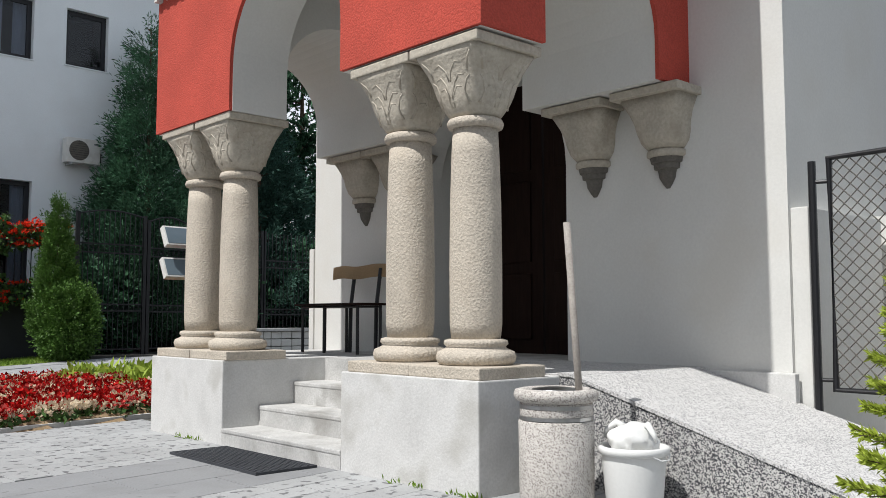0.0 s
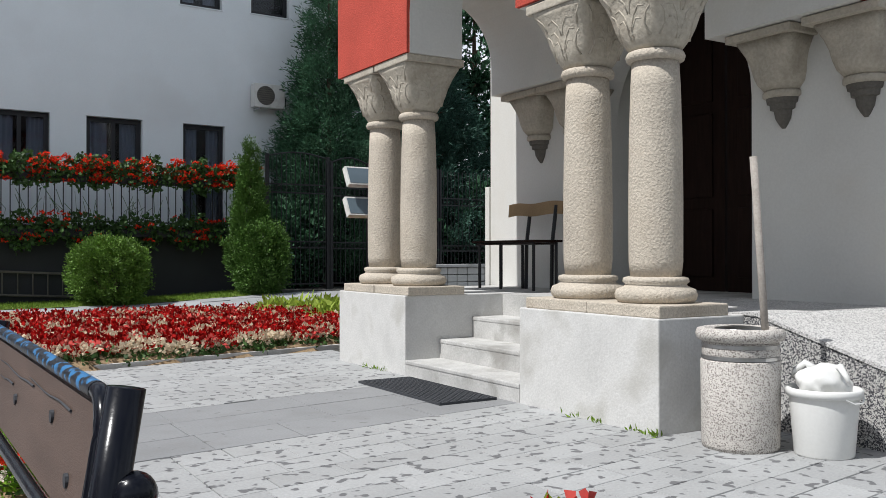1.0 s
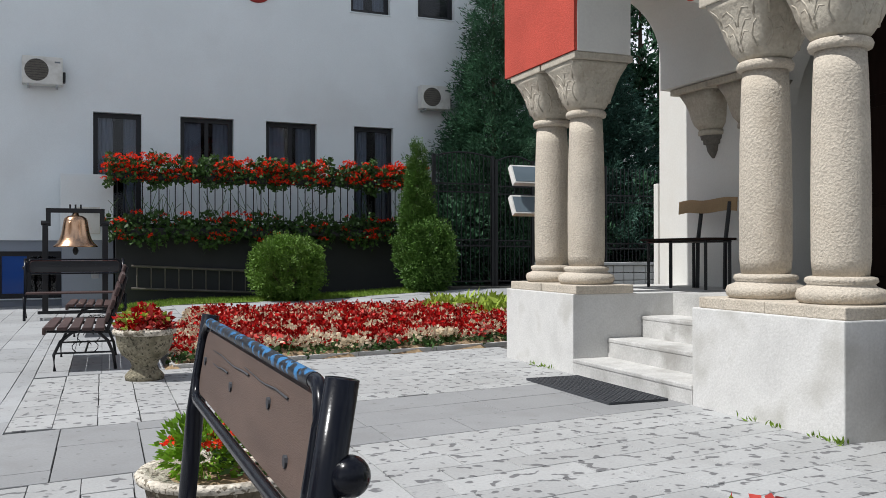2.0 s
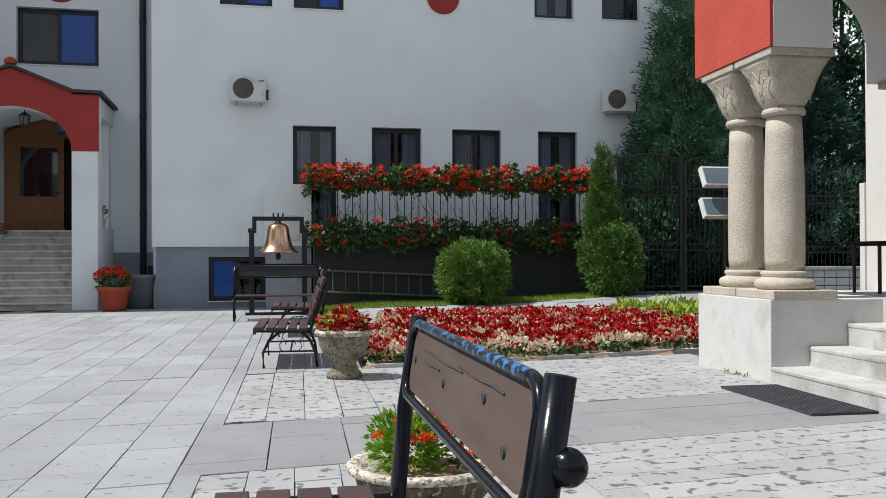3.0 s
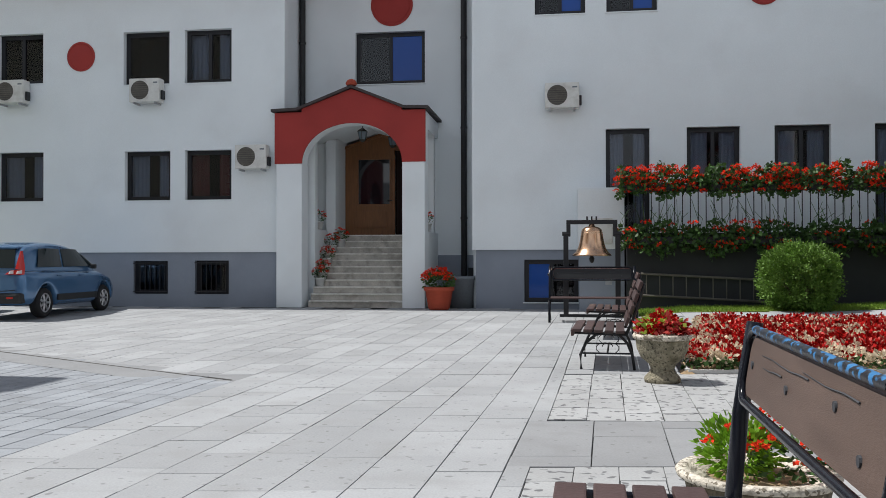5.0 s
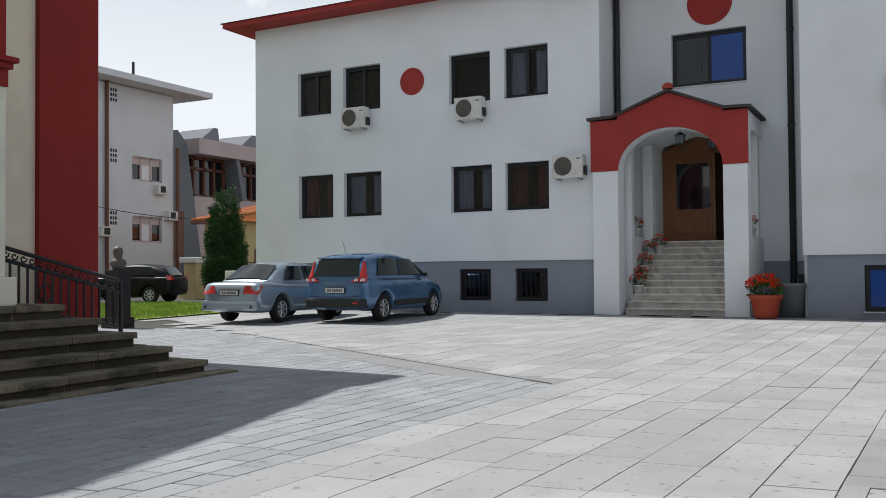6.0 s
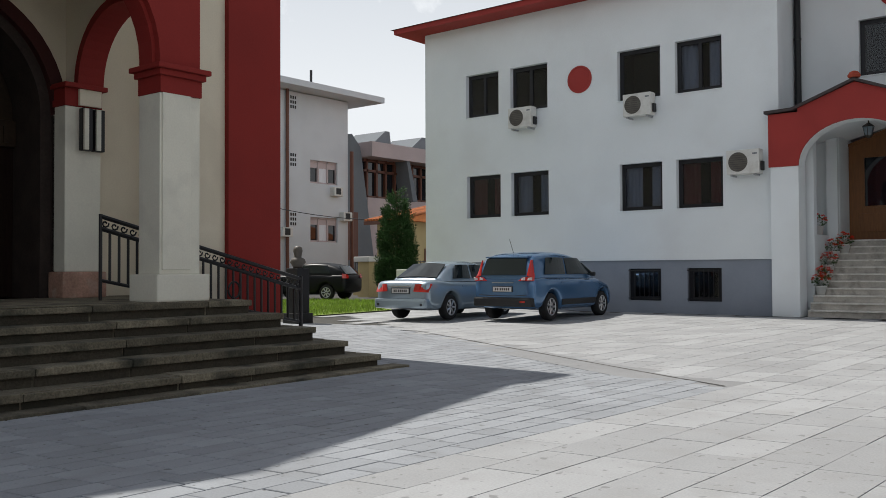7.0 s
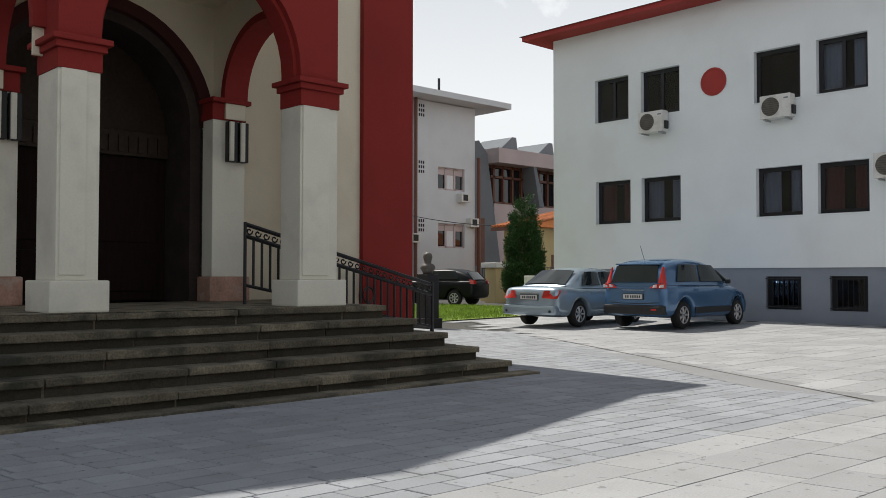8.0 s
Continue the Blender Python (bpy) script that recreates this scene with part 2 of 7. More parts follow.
M_CHAIRWOOD = surf("tan_plywood", (0.34, 0.23, 0.12), 0.55, 0.15, 3, 60, 0.1, 0.1)
M_TERRACOTTA = surf("terracotta", (0.38, 0.062, 0.03), 0.7, 0.1, 5, 50, 0.08, 0.15)
M_ROOFTILE = surf("orange_roof_tile", (0.50, 0.17, 0.06), 0.85, 0.2, 3, 40, 0.15, 0.4, rand=0.2, island=0.2)
M_OLDWHITE = surf("distant_grey_plaster", (0.62, 0.65, 0.68), 0.9, 0.08, 0.4, 20, 0.04, 0.1, stain=(0.45, 0.47, 0.5), stain_amt=0.4, stain_scale=0.4)
M_OLDGREY = surf("distant_concrete", (0.17, 0.19, 0.21), 0.9, 0.12, 0.5, 20, 0.06, 0.1, stain=(0.14, 0.15, 0.16), stain_amt=0.5, stain_scale=0.5)
M_OLDPINK = surf("pale_pink_render", (0.50, 0.42, 0.42), 0.9, 0.08, 0.5, 20, 0.05, 0.1)
M_BROWNFRAME = surf("brown_window_frame", (0.14, 0.055, 0.035), 0.5, 0.1, 3, 40, 0.05, 0.05)
M_OCHRE = surf("ochre_wall", (0.48, 0.38, 0.20), 0.9, 0.1, 0.8, 30, 0.05, 0.1)
M_CURTAIN = surf("pale_curtain", (0.72, 0.74, 0.78), 0.9, 0.1, 3, 30, 0.05, 0.1, stretch=(12, 12, 0.5))
M_CURTAINRED = surf("dull_red_curtain", (0.36, 0.10, 0.085), 0.9, 0.2, 3, 30, 0.05, 0.1, stretch=(12, 12, 0.5))
# near-black colour stands in for the darkness of unlit rooms
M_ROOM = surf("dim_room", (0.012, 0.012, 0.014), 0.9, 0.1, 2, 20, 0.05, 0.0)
M_CONIFER = surf("dark_conifer_leaf", (0.055, 0.130, 0.07), 0.65, 0.3, 1.2, 20, 0.1, 0.0, island=0.6, spec=0.2, trans=0.15)
M_CYPRESS = surf("cypress_leaf", (0.030, 0.072, 0.022), 0.65, 0.3, 1.2, 20, 0.1, 0.0, island=0.5, spec=0.2, trans=0.12)
M_BLUECON = surf("blue_spruce_leaf", (0.046, 0.105, 0.078), 0.65, 0.3, 1.2, 20, 0.1, 0.0, island=0.55, spec=0.2, trans=0.15)
M_BRIGHTLEAF = surf("bright_green_leaf", (0.105, 0.20, 0.026), 0.6, 0.2, 2, 20, 0.1, 0.0, island=0.35, trans=0.12)
M_THUJA = surf("thuja_leaf", (0.075, 0.16, 0.026), 0.6, 0.2, 2, 20, 0.1, 0.0, island=0.4, trans=0.10)
M_SPRUCEYOUNG = surf("young_spruce_needle", (0.36, 0.44, 0.06), 0.6, 0.15, 2, 20, 0.1, 0.0, island=0.25, trans=0.35)
M_GERLEAF = surf("geranium_leaf", (0.045, 0.10, 0.022), 0.6, 0.2, 3, 20, 0.1, 0.0, island=0.4, trans=0.15)
M_REDFLOWER = surf("red_petal", (0.78, 0.05, 0.02), 0.7, 0.1, 6, 40, 0.1, 0.0, island=0.35, spec=0.1, trans=0.30)
M_SALVIA = surf("crimson_petal", (0.33, 0.008, 0.007), 0.75, 0.15, 4, 40, 0.1, 0.0, island=0.6, spec=0.08, trans=0.12)
M_PINKFLOWER = surf("pink_red_petal", (0.48, 0.07, 0.06), 0.7, 0.15, 4, 40, 0.1, 0.0, island=0.4, spec=0.1)
M_WHITEFLOWER = surf("cream_petal", (0.66, 0.55, 0.40), 0.7, 0.1, 6, 40, 0.1, 0.0, island=0.2, trans=0.30)
M_LIMEPLANT = surf("lime_green_leaf", (0.32, 0.42, 0.06), 0.6, 0.15, 4, 40, 0.1, 0.0, island=0.3, trans=0.35)
M_TRUNK = surf("bark", (0.09, 0.065, 0.045), 0.95, 0.3, 4, 30, 0.2, 0.8)
M_SILVERCAR = surf("silver_blue_car_paint", (0.30, 0.385, 0.46), 0.24, 0.02, 1, 200, 0.03, 0.0, metal=0.5, coat=0.8)
M_BLUECAR = surf("steel_blue_car_paint", (0.075, 0.175, 0.33), 0.24, 0.02, 1, 200, 0.03, 0.0, metal=0.45, coat=0.8)
M_BLACKCAR = surf("black_car_paint", (0.006, 0.007, 0.009), 0.4, 0.02, 1, 200, 0.03, 0.0, spec=0.2)
M_CARGLASS = glass("car_glass", (0.012, 0.018, 0.02), 0.02, 0.4)
M_TAIL = glass("red_lamp_lens", (0.45, 0.02, 0.015), 0.15)
M_TAILCLEAR = glass("clear_lamp_lens", (0.6, 0.55, 0.55), 0.15)
M_TYRE = surf("tyre_rubber", (0.015, 0.015, 0.016), 0.85, 0.1, 8, 60, 0.1, 0.2)
M_RIM = surf("alloy_rim", (0.5, 0.5, 0.52), 0.35, 0.05, 6, 60, 0.05, 0.0, metal=0.8)
M_BLACKPL = surf("black_plastic", (0.02, 0.021, 0.023), 0.6, 0.08, 6, 80, 0.1, 0.05)
M_PLATE = surf("plate_white", (0.6, 0.6, 0.6), 0.5, 0.02, 6, 60, 0.02, 0.0)
M_AC = surf("air_conditioner_casing", (0.66, 0.66, 0.63), 0.5, 0.05, 3, 50, 0.03, 0.03, stain=(0.4, 0.38, 0.34), stain_amt=0.4, stain_scale=4)
M_LIGHTGLASS = glass("floodlight_glass", (0.12, 0.16, 0.19), 0.04)
M_GALV = surf("galvanised_metal", (0.40, 0.41, 0.42), 0.5, 0.1, 4, 60, 0.08, 0.1, metal=0.6)
M_BRASS = surf("old_lantern_metal", (0.03, 0.025, 0.02), 0.5, 0.2, 6, 60, 0.1, 0.1)
M_DARKSTONE = surf("dark_polished_stone", (0.014, 0.014, 0.016), 0.45, 0.1, 4, 60, 0.1, 0.05)
M_BUST = surf("grey_bronze", (0.10, 0.09, 0.08), 0.5, 0.2, 6, 60, 0.1, 0.1)
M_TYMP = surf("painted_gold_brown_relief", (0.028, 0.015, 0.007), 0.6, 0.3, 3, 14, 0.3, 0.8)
M_SHADEROOF = surf("dark_roof_sheet", (0.05, 0.04, 0.04), 0.7, 0.15, 2, 40, 0.1, 0.2)

# ---- building helpers ----
def part(name, bm, material, parent=None, label="", smooth=False):
    """Links a bmesh (or a ready mesh) as one mesh object under a thing or a part."""
    if isinstance(bm, bpy.types.Mesh):
        me = bm
    else:
        bmesh.ops.recalc_face_normals(bm, faces=bm.faces[:])
        me = bpy.data.meshes.new(name)
        bm.to_mesh(me)
        bm.free()
    if not me.materials:
        me.materials.append(material)
    if smooth:
        me.polygons.foreach_set("use_smooth", [True] * len(me.polygons))
    ob = new(name, me)
    if parent:
        ob.parent = parent
    if label:
        ob["label"] = label
    return ob


def root(name, label, category, m=None, group="", kind=""):
    ob = new(name)
    ob.empty_display_size = 0.1
    if m is not None:
        ob.matrix_basis = m
    return tagged(ob, label, category, group, kind)


def bx(bm, x0, x1, y0, y1, z0, z1):
    v = [bm.verts.new((x, y, z)) for z in (z0, z1) for x, y in ((x0, y0), (x1, y0), (x1, y1), (x0, y1))]
    for f in ((3, 2, 1, 0), (4, 5, 6, 7), (0, 1, 5, 4), (1, 2, 6, 5), (2, 3, 7, 6), (3, 0, 4, 7)):
        bm.faces.new([v[i] for i in f])
    return bm


def box(x0, x1, y0, y1, z0, z1, bevel=0.0):
    bm = bx(bmesh.new(), x0, x1, y0, y1, z0, z1)
    if bevel:
        bmesh.ops.bevel(bm, geom=bm.edges[:], offset=bevel, segments=2, affect="EDGES", profile=0.6)
    return bm


def tube(bm, pts, r, seg=8, caps=True, r_end=None):
    """A round bar along points."""
    pts = [Vector(p) for p in pts]
    rings = []
    for i, p in enumerate(pts):
        d = (pts[min(i + 1, len(pts) - 1)] - pts[max(i - 1, 0)]).normalized()
        q = d.to_track_quat("Z", "Y")
        rr = r if r_end is None else r + (r_end - r) * i / (len(pts) - 1)
        rings.append([bm.verts.new(p + q @ Vector((rr * math.cos(2 * math.pi * k / seg), rr * math.sin(2 * math.pi * k / seg), 0))) for k in range(seg)])
    for a, b in zip(rings, rings[1:]):
        for k in range(seg):
            bm.faces.new((a[k], a[(k + 1) % seg], b[(k + 1) % seg], b[k]))
    if caps:
        bm.faces.new(rings[0][::-1])
        bm.faces.new(rings[-1])
    return bm


def lathe(profile, seg=24, at=(0, 0, 0), bm=None, square=0.0):
    """Turns (radius, height) pairs round a vertical axis; square blends rings towards a square."""
    bm = bm or bmesh.new()
    rings = []
    for item in profile:
        r, z = item[0], item[1]
        sq = item[2] if len(item) > 2 else square
        ring = []
        for k in range(seg):
            a = 2 * math.pi * (k + 0.5) / seg
            c, s = math.cos(a), math.sin(a)
            f = 1 + sq * (1 / max(abs(c), abs(s)) - 1)
            ring.append(bm.verts.new((at[0] + r * c * f, at[1] + r * s * f, at[2] + z)))
        rings.append(ring)
    for a, b in zip(rings, rings[1:]):
        for k in range(seg):
            bm.faces.new((a[k], a[(k + 1) % seg], b[(k + 1) % seg], b[k]))
    bm.faces.new(rings[0][::-1])
    bm.faces.new(rings[-1])
    return bm


def prism(poly, lo, hi, axis="y", bm=None):
    """A polygon of (u, v) pairs pushed along an axis: y takes (x, z), x takes (y, z), z takes (x, y)."""
    bm = bm or bmesh.new()
    put = {"y": lambda u, v, w: (u, w, v), "x": lambda u, v, w: (w, u, v), "z": lambda u, v, w: (u, v, w)}[axis]
    a = [bm.verts.new(put(u, v, lo)) for u, v in poly]
    b = [bm.verts.new(put(u, v, hi)) for u, v in poly]
    bm.faces.new(a)
    bm.faces.new(b[::-1])
    for i in range(len(a)):
        j = (i + 1) % len(a)
        bm.faces.new((a[i], b[i], b[j], a[j]))
    return bm


def holed(x0, x1, z0, z1, y0, y1, holes, bm=None, axis="y"):
    """A wall from x0 to x1 and z0 to z1, y0 to y1 thick, with rectangular openings (x0, x1, z0, z1)."""
    bm = bm or bmesh.new()
    xs = sorted({x0, x1, *[h[0] for h in holes], *[h[1] for h in holes]})
    for a, b in zip(xs, xs[1:]):
        mid = (a + b) / 2
        cuts = sorted((h[2], h[3]) for h in holes if h[0] < mid < h[1])
        z = z0
        for lo, hi in cuts + [(z1, z1)]:
            if lo > z:
                if axis == "y":
                    bx(bm, a, b, y0, y1, z, lo)
                else:
                    bx(bm, y0, y1, a, b, z, lo)
            z = hi
    bmesh.ops.remove_doubles(bm, verts=bm.verts[:], dist=1e-4)
    return bm


def arch_wall(u0, u1, z0, z1, a0, a1, spring, lo, hi, axis, rise=None, seg=20, bm=None):
    """A wall u0..u1, z0..z1 with one arched opening a0..a1 that reaches down to z0."""
    r, c = (a1 - a0) / 2, (a0 + a1) / 2
    rise = rise or r
    bm = bm or bmesh.new()
    arc = [(c - r * math.cos(math.pi * i / seg), spring + rise * math.sin(math.pi * i / seg)) for i in range(seg + 1)]
    if u0 < a0:
        prism([(u0, z0), (a0, z0), (a0, spring), (u0, spring)], lo, hi, axis, bm)
        prism([(u0, spring), (a0, spring), (a0, z1), (u0, z1)], lo, hi, axis, bm)
    if u1 > a1:
        prism([(a1, z0), (u1, z0), (u1, spring), (a1, spring)], lo, hi, axis, bm)
        prism([(a1, spring), (u1, spring), (u1, z1), (a1, z1)], lo, hi, axis, bm)
    for p, q in zip(arc, arc[1:]):
        prism([p, q, (q[0], z1), (p[0], z1)], lo, hi, axis, bm)
    bmesh.ops.remove_doubles(bm, verts=bm.verts[:], dist=1e-4)
    return bm


def gz(y):
    """Height of the yard, which climbs gently towards the long house."""
    return 0.012 * (min(max(y, 10.0), 40.0) - 10.0)


def gx(x, y):
    """Height of the ground by the flower bed, where a low bank climbs towards the fence."""
    k = min(max((y - 16.9) / 1.9, 0.0), 1.0) * min(max((x - 0.7) / 1.4, 0.0), 1.0)
    xx = min(x, 8.6)
    return gz(y) + k * (0.14 + 0.01 * max(0.0, xx - 2) + 0.04 * max(0.0, xx - 5))


def bank(x0, x1, y0, y1, dz, name, material, label, category="ground"):
    bm = bmesh.new()
    nx_, ny_ = max(2, int((x1 - x0) / 0.4)), max(2, int((y1 - y0) / 0.3))
    g = [[bm.verts.new((x0 + (x1 - x0) * i / nx_, y0 + (y1 - y0) * j / ny_, gx(x0 + (x1 - x0) * i / nx_, y0 + (y1 - y0) * j / ny_) + dz)) for i in range(nx_ + 1)] for j in range(ny_ + 1)]
    for a, c in zip(g, g[1:]):
        for i in range(nx_):
            bm.faces.new((a[i], a[i + 1], c[i + 1], c[i]))
    return tagged(part(name, bm, material, smooth=True), label, category, kind="structure")


# ---- ground ----
def sheet(x0, x1, ys, dz, name, material, label, category="ground"):
    bm = bmesh.new()
    rows = [(bm.verts.new((x0, y, gz(y) + dz)), bm.verts.new((x1, y, gz(y) + dz))) for y in ys]
    for a, b in zip(rows, rows[1:]):
        bm.faces.new((a[0], a[1], b[1], b[0]))
    return tagged(part(name, bm, material), label, category, kind="structure")


sheet(-900, 900, (-900, -40, 0, 10, 40, 900), -0.02, "ground", M_GROUND, "bare grey earth under and around the paved yard")

# ---- the long white house ----
FY = 22.19
house = root("long_house", "long two-storey white rendered house with grey socle and dark windows", "house")
LEFT = [(-17.59, -16.32, 6.19, 7.56), (-15.87, -14.53, 6.19, 7.56), (-12.2, -10.9, 6.08, 7.50), (-10.47, -9.17, 6.08, 7.50),
        (-17.57, -16.26, 2.98, 4.32), (-15.86, -14.51, 2.98, 4.32), (-12.16, -10.87, 2.97, 4.29), (-10.46, -9.17, 2.97, 4.29)]
LBASE = [(-11.93, -10.96, 0.47, 1.35), (-10.2, -9.26, 0.47, 1.36)]
RIGHT = [(0.55, 1.62, 2.0, 4.62), (2.51, 3.78, 3.1, 4.62), (4.58, 5.88, 3.1, 4.62), (6.88, 7.96, 2.0, 4.62),
         (-1.2, 0.06, 7.53, 9.05), (0.58, 1.82, 7.53, 9.05), (6.8, 7.88, 7.6, 9.1), (8.67, 9.74, 7.65, 9.1)]
RBASE = [(-1.48, -0.13, 0.3, 1.37)]
part("wall", holed(-19.3, -7.72, 1.58, 9.15, FY, FY + 0.3, LEFT), M_PLASTER, house)
part("socle", holed(-19.24, -7.78, -0.1, 1.58, FY + 0.06, FY + 0.3, LBASE), M_GREYBASE, house, "grey painted socle")
part("wall", holed(-2.79, 13.0, 1.62, 11.2, FY, FY + 0.3, RIGHT), M_PLASTER, house)
part("socle", holed(-2.7, 13.0, -0.1, 1.62, FY + 0.07, FY + 0.3, RBASE), M_GREYBASE, house, "grey painted socle")
RY = 24.3
part("wall", holed(-8.6, -2.0, 0.0, 10.4, RY, RY + 0.3, [(-6.33, -4.34, 6.33, 7.8), (-6.86, -4.2, 1.55, 5.2)]), M_PLASTER, house)
part("return_wall", box(-8.25, -7.95, FY + 0.3, RY, 0, 9.15), M_PLASTER, house)
part("return_wall", box(-2.79, -2.49, FY + 0.3, RY, 0, 11.2), M_PLASTER, house)
part("socle", box(-7.72, -2.79, RY - 0.05, RY, 0, 1.5), M_GREYBASE, house, "grey painted socle")
# flat dark panel: the niche's depth and shade are given by colour only
part("cellar_hatch", box(-3.12, -2.8, RY - 0.09, RY - 0.054, 0.12, 1.15), M_DARKWALL, house, "flat dark panel for the shade of a cellar niche")
part("side_wall", box(-19.3, -19.0, FY + 0.3, FY + 12, 0, 9.15), M_PLASTER, house)
part("side_wall", box(12.7, 13.0, FY + 0.3, FY + 12, 0, 11.2), M_PLASTER, house)
part("back_wall", box(-19.3, 13.0, FY + 12, FY + 12.3, 0, 9.15), M_PLASTER, house)
# roof with deep red eaves
bm = bmesh.new()
bx(bm, -20.05, -7.4, FY - 0.72, FY + 13, 9.16, 9.32)
part("eaves_soffit", bm, M_REDFLAT, house, "dark red boarded eaves")
part("roof", prism([(FY - 0.78, 9.32), (FY + 6, 11.6), (FY + 13, 9.32)], -20.15, -7.4, "x"), M_SHADEROOF, house, "dark sheet-covered roof")
part("eaves_soffit", box(-8.6, 13.9, FY - 0.7, FY + 13, 11.2, 11.4), M_REDFLAT, house, "dark red boarded eaves")
part("roof", prism([(FY - 0.78, 11.4), (FY + 6, 13.4), (FY + 13, 11.4)], -8.8, 14.0, "x"), M_SHADEROOF, house, "dark sheet-covered roof")


WIN = [0]


def window(x0, x1, z0, z1, y=FY, split=1, pane=None, curtain=None, depth=0.16, sill=True, blue_from=None):
    """A dark-framed window set into a wall that faces -y, with a dim room behind."""
    WIN[0] += 1
    w = root("window_%d" % WIN[0], "dark-framed window set deep in a white wall", "window", kind="structure")
    yf, t = y + depth, 0.11
    b = bmesh.new()
    bx(b, x0, x0 + t, yf, yf + 0.07, z0, z1)
    bx(b, x1 - t, x1, yf, yf + 0.07, z0, z1)
    bx(b, x0 + t, x1 - t, yf, yf + 0.07, z0, z0 + t)
    bx(b, x0 + t, x1 - t, yf, yf + 0.07, z1 - t, z1)
    for i in range(1, split):
        xm = x0 + (x1 - x0) * i / split
        bx(b, xm - 0.045, xm + 0.045, yf - 0.004, yf + 0.066, z0 + t, z1 - t)
    part("window_frame", b, M_ANTH, w)
    for i in range(split):
        a, c = x0 + t + (x1 - x0 - 2 * t) * i / split, x0 + t + (x1 - x0 - 2 * t) * (i + 1) / split
        g = part("pane", box(a + 0.004, c - 0.004, yf + 0.03, yf + 0.038, z0 + t, z1 - t), (M_BLUEGLASS if blue_from == i else pane) or M_PANE, w)
        g.visible_shadow = False
    if curtain:
        n = 14
        for side in (0, 1):
            bb = bmesh.new()
            a0, a1 = (x0 + 0.05, x0 + (x1 - x0) * 0.42) if side == 0 else (x1 - (x1 - x0) * 0.36, x1 - 0.05)
            pr = []
            for i in range(n + 1):
                xx = a0 + (a1 - a0) * i / n
                yy = yf + 0.17 + 0.03 * math.sin(i * 1.9 + side)
                pr.append((bb.verts.new((xx, yy, z0 + 0.02)), bb.verts.new((xx, yy, z1 - 0.02))))
            for p, q in zip(pr, pr[1:]):
                bb.faces.new((p[0], q[0], q[1], p[1]))
            part("curtain", bb, curtain, w, smooth=True)
    # added box behind the pane, its interior darkness put into the colour
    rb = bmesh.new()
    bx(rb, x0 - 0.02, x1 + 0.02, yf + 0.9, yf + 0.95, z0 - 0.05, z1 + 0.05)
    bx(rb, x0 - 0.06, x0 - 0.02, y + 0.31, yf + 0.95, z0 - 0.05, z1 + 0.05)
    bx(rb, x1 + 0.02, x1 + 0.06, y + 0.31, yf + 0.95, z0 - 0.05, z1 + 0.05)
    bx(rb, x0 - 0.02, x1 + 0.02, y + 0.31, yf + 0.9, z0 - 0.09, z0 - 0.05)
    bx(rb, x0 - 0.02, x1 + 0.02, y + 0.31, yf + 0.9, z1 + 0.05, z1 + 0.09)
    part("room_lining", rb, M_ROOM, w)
    if sill:
        part("window_sill", box(x0 - 0.03, x1 + 0.03, y - 0.03, yf, z0 - 0.03, z0, 0.006), M_PLASTER, w)
    return w


def clear_pane():
    m = bpy.data.materials.new("window_pane_glass")
    m.use_nodes = True
    n, l = m.node_tree.nodes, m.node_tree.links
    gl, tr, mixn, fr = n.new("ShaderNodeBsdfGlossy"), n.new("ShaderNodeBsdfTransparent"), n.new("ShaderNodeMixShader"), n.new("ShaderNodeFresnel")
    gl.inputs["Roughness"].default_value = 0.02
    tr.inputs["Color"].default_value = (0.62, 0.65, 0.70, 1)
    fr.inputs["IOR"].default_value = 1.42
    l.new(fr.outputs[0], mixn.inputs[0])
    l.new(tr.outputs[0], mixn.inputs[1])
    l.new(gl.outputs[0], mixn.inputs[2])
    l.new(mixn.outputs[0], n["Material Output"].inputs["Surface"])
    return m


M_PANE = clear_pane()
for k, h in enumerate(LEFT):
    window(*h, split=2 if k in (0, 1, 3) else 1, curtain=[None, None, None, M_CURTAIN, M_CURTAINRED, M_CURTAIN, M_CURTAIN, M_CURTAINRED][k])
for k, h in enumerate(RIGHT):
    window(*h, split=2 if k in (1, 2, 4, 5) else 1, curtain=M_CURTAIN if k in (0, 1, 2, 3, 6) else None, blue_from=1 if k in (4, 5) else None)
window(-6.33, -4.34, 6.33, 7.8, y=RY, split=2, blue_from=1)
window(*RBASE[0], y=FY + 0.07, split=2, depth=0.1, blue_from=0)
for h in LBASE:
    w = window(*h, y=FY + 0.06, depth=0.12, sill=False)
    b = bmesh.new()
    n = 7
    for i in range(n):
        xx = h[0] + (h[1] - h[0]) * (i + 0.5) / n
        tube(b, [(xx, FY + 0.03, h[2] + 0.02), (xx, FY + 0.03, h[3] - 0.02)], 0.012, 6)
    for zz in (h[2] + 0.06, h[3] - 0.06):
        tube(b, [(h[0], FY + 0.03, zz), (h[1], FY + 0.03, zz)], 0.014, 6)
    part("window_grille", b, M_IRON, w, "black iron bars")

# round red rosettes on the wall
for x, z, y, r in ((-13.42, 6.88, FY, 0.40), (-5.28, 8.55, RY, 0.60), (4.36, 7.98, FY, 0.42)):
    d = root("wall_rosette", "round dark red relief rosette on the white wall", "rosette", group="rosettes")
    b = lathe([(r, 0), (r, 0.03), (r * 0.9, 0.05), (r * 0.82, 0.03), (r * 0.45, 0.045), (r * 0.2, 0.06)], 40)
    bmesh.ops.transform(b, matrix=Matrix.Translation((x, y + 0.005, z)) @ Matrix.Rotation(radians(90), 4, "X"), verts=b.verts)
    part("disc", b, M_REDFLAT, d, smooth=False)

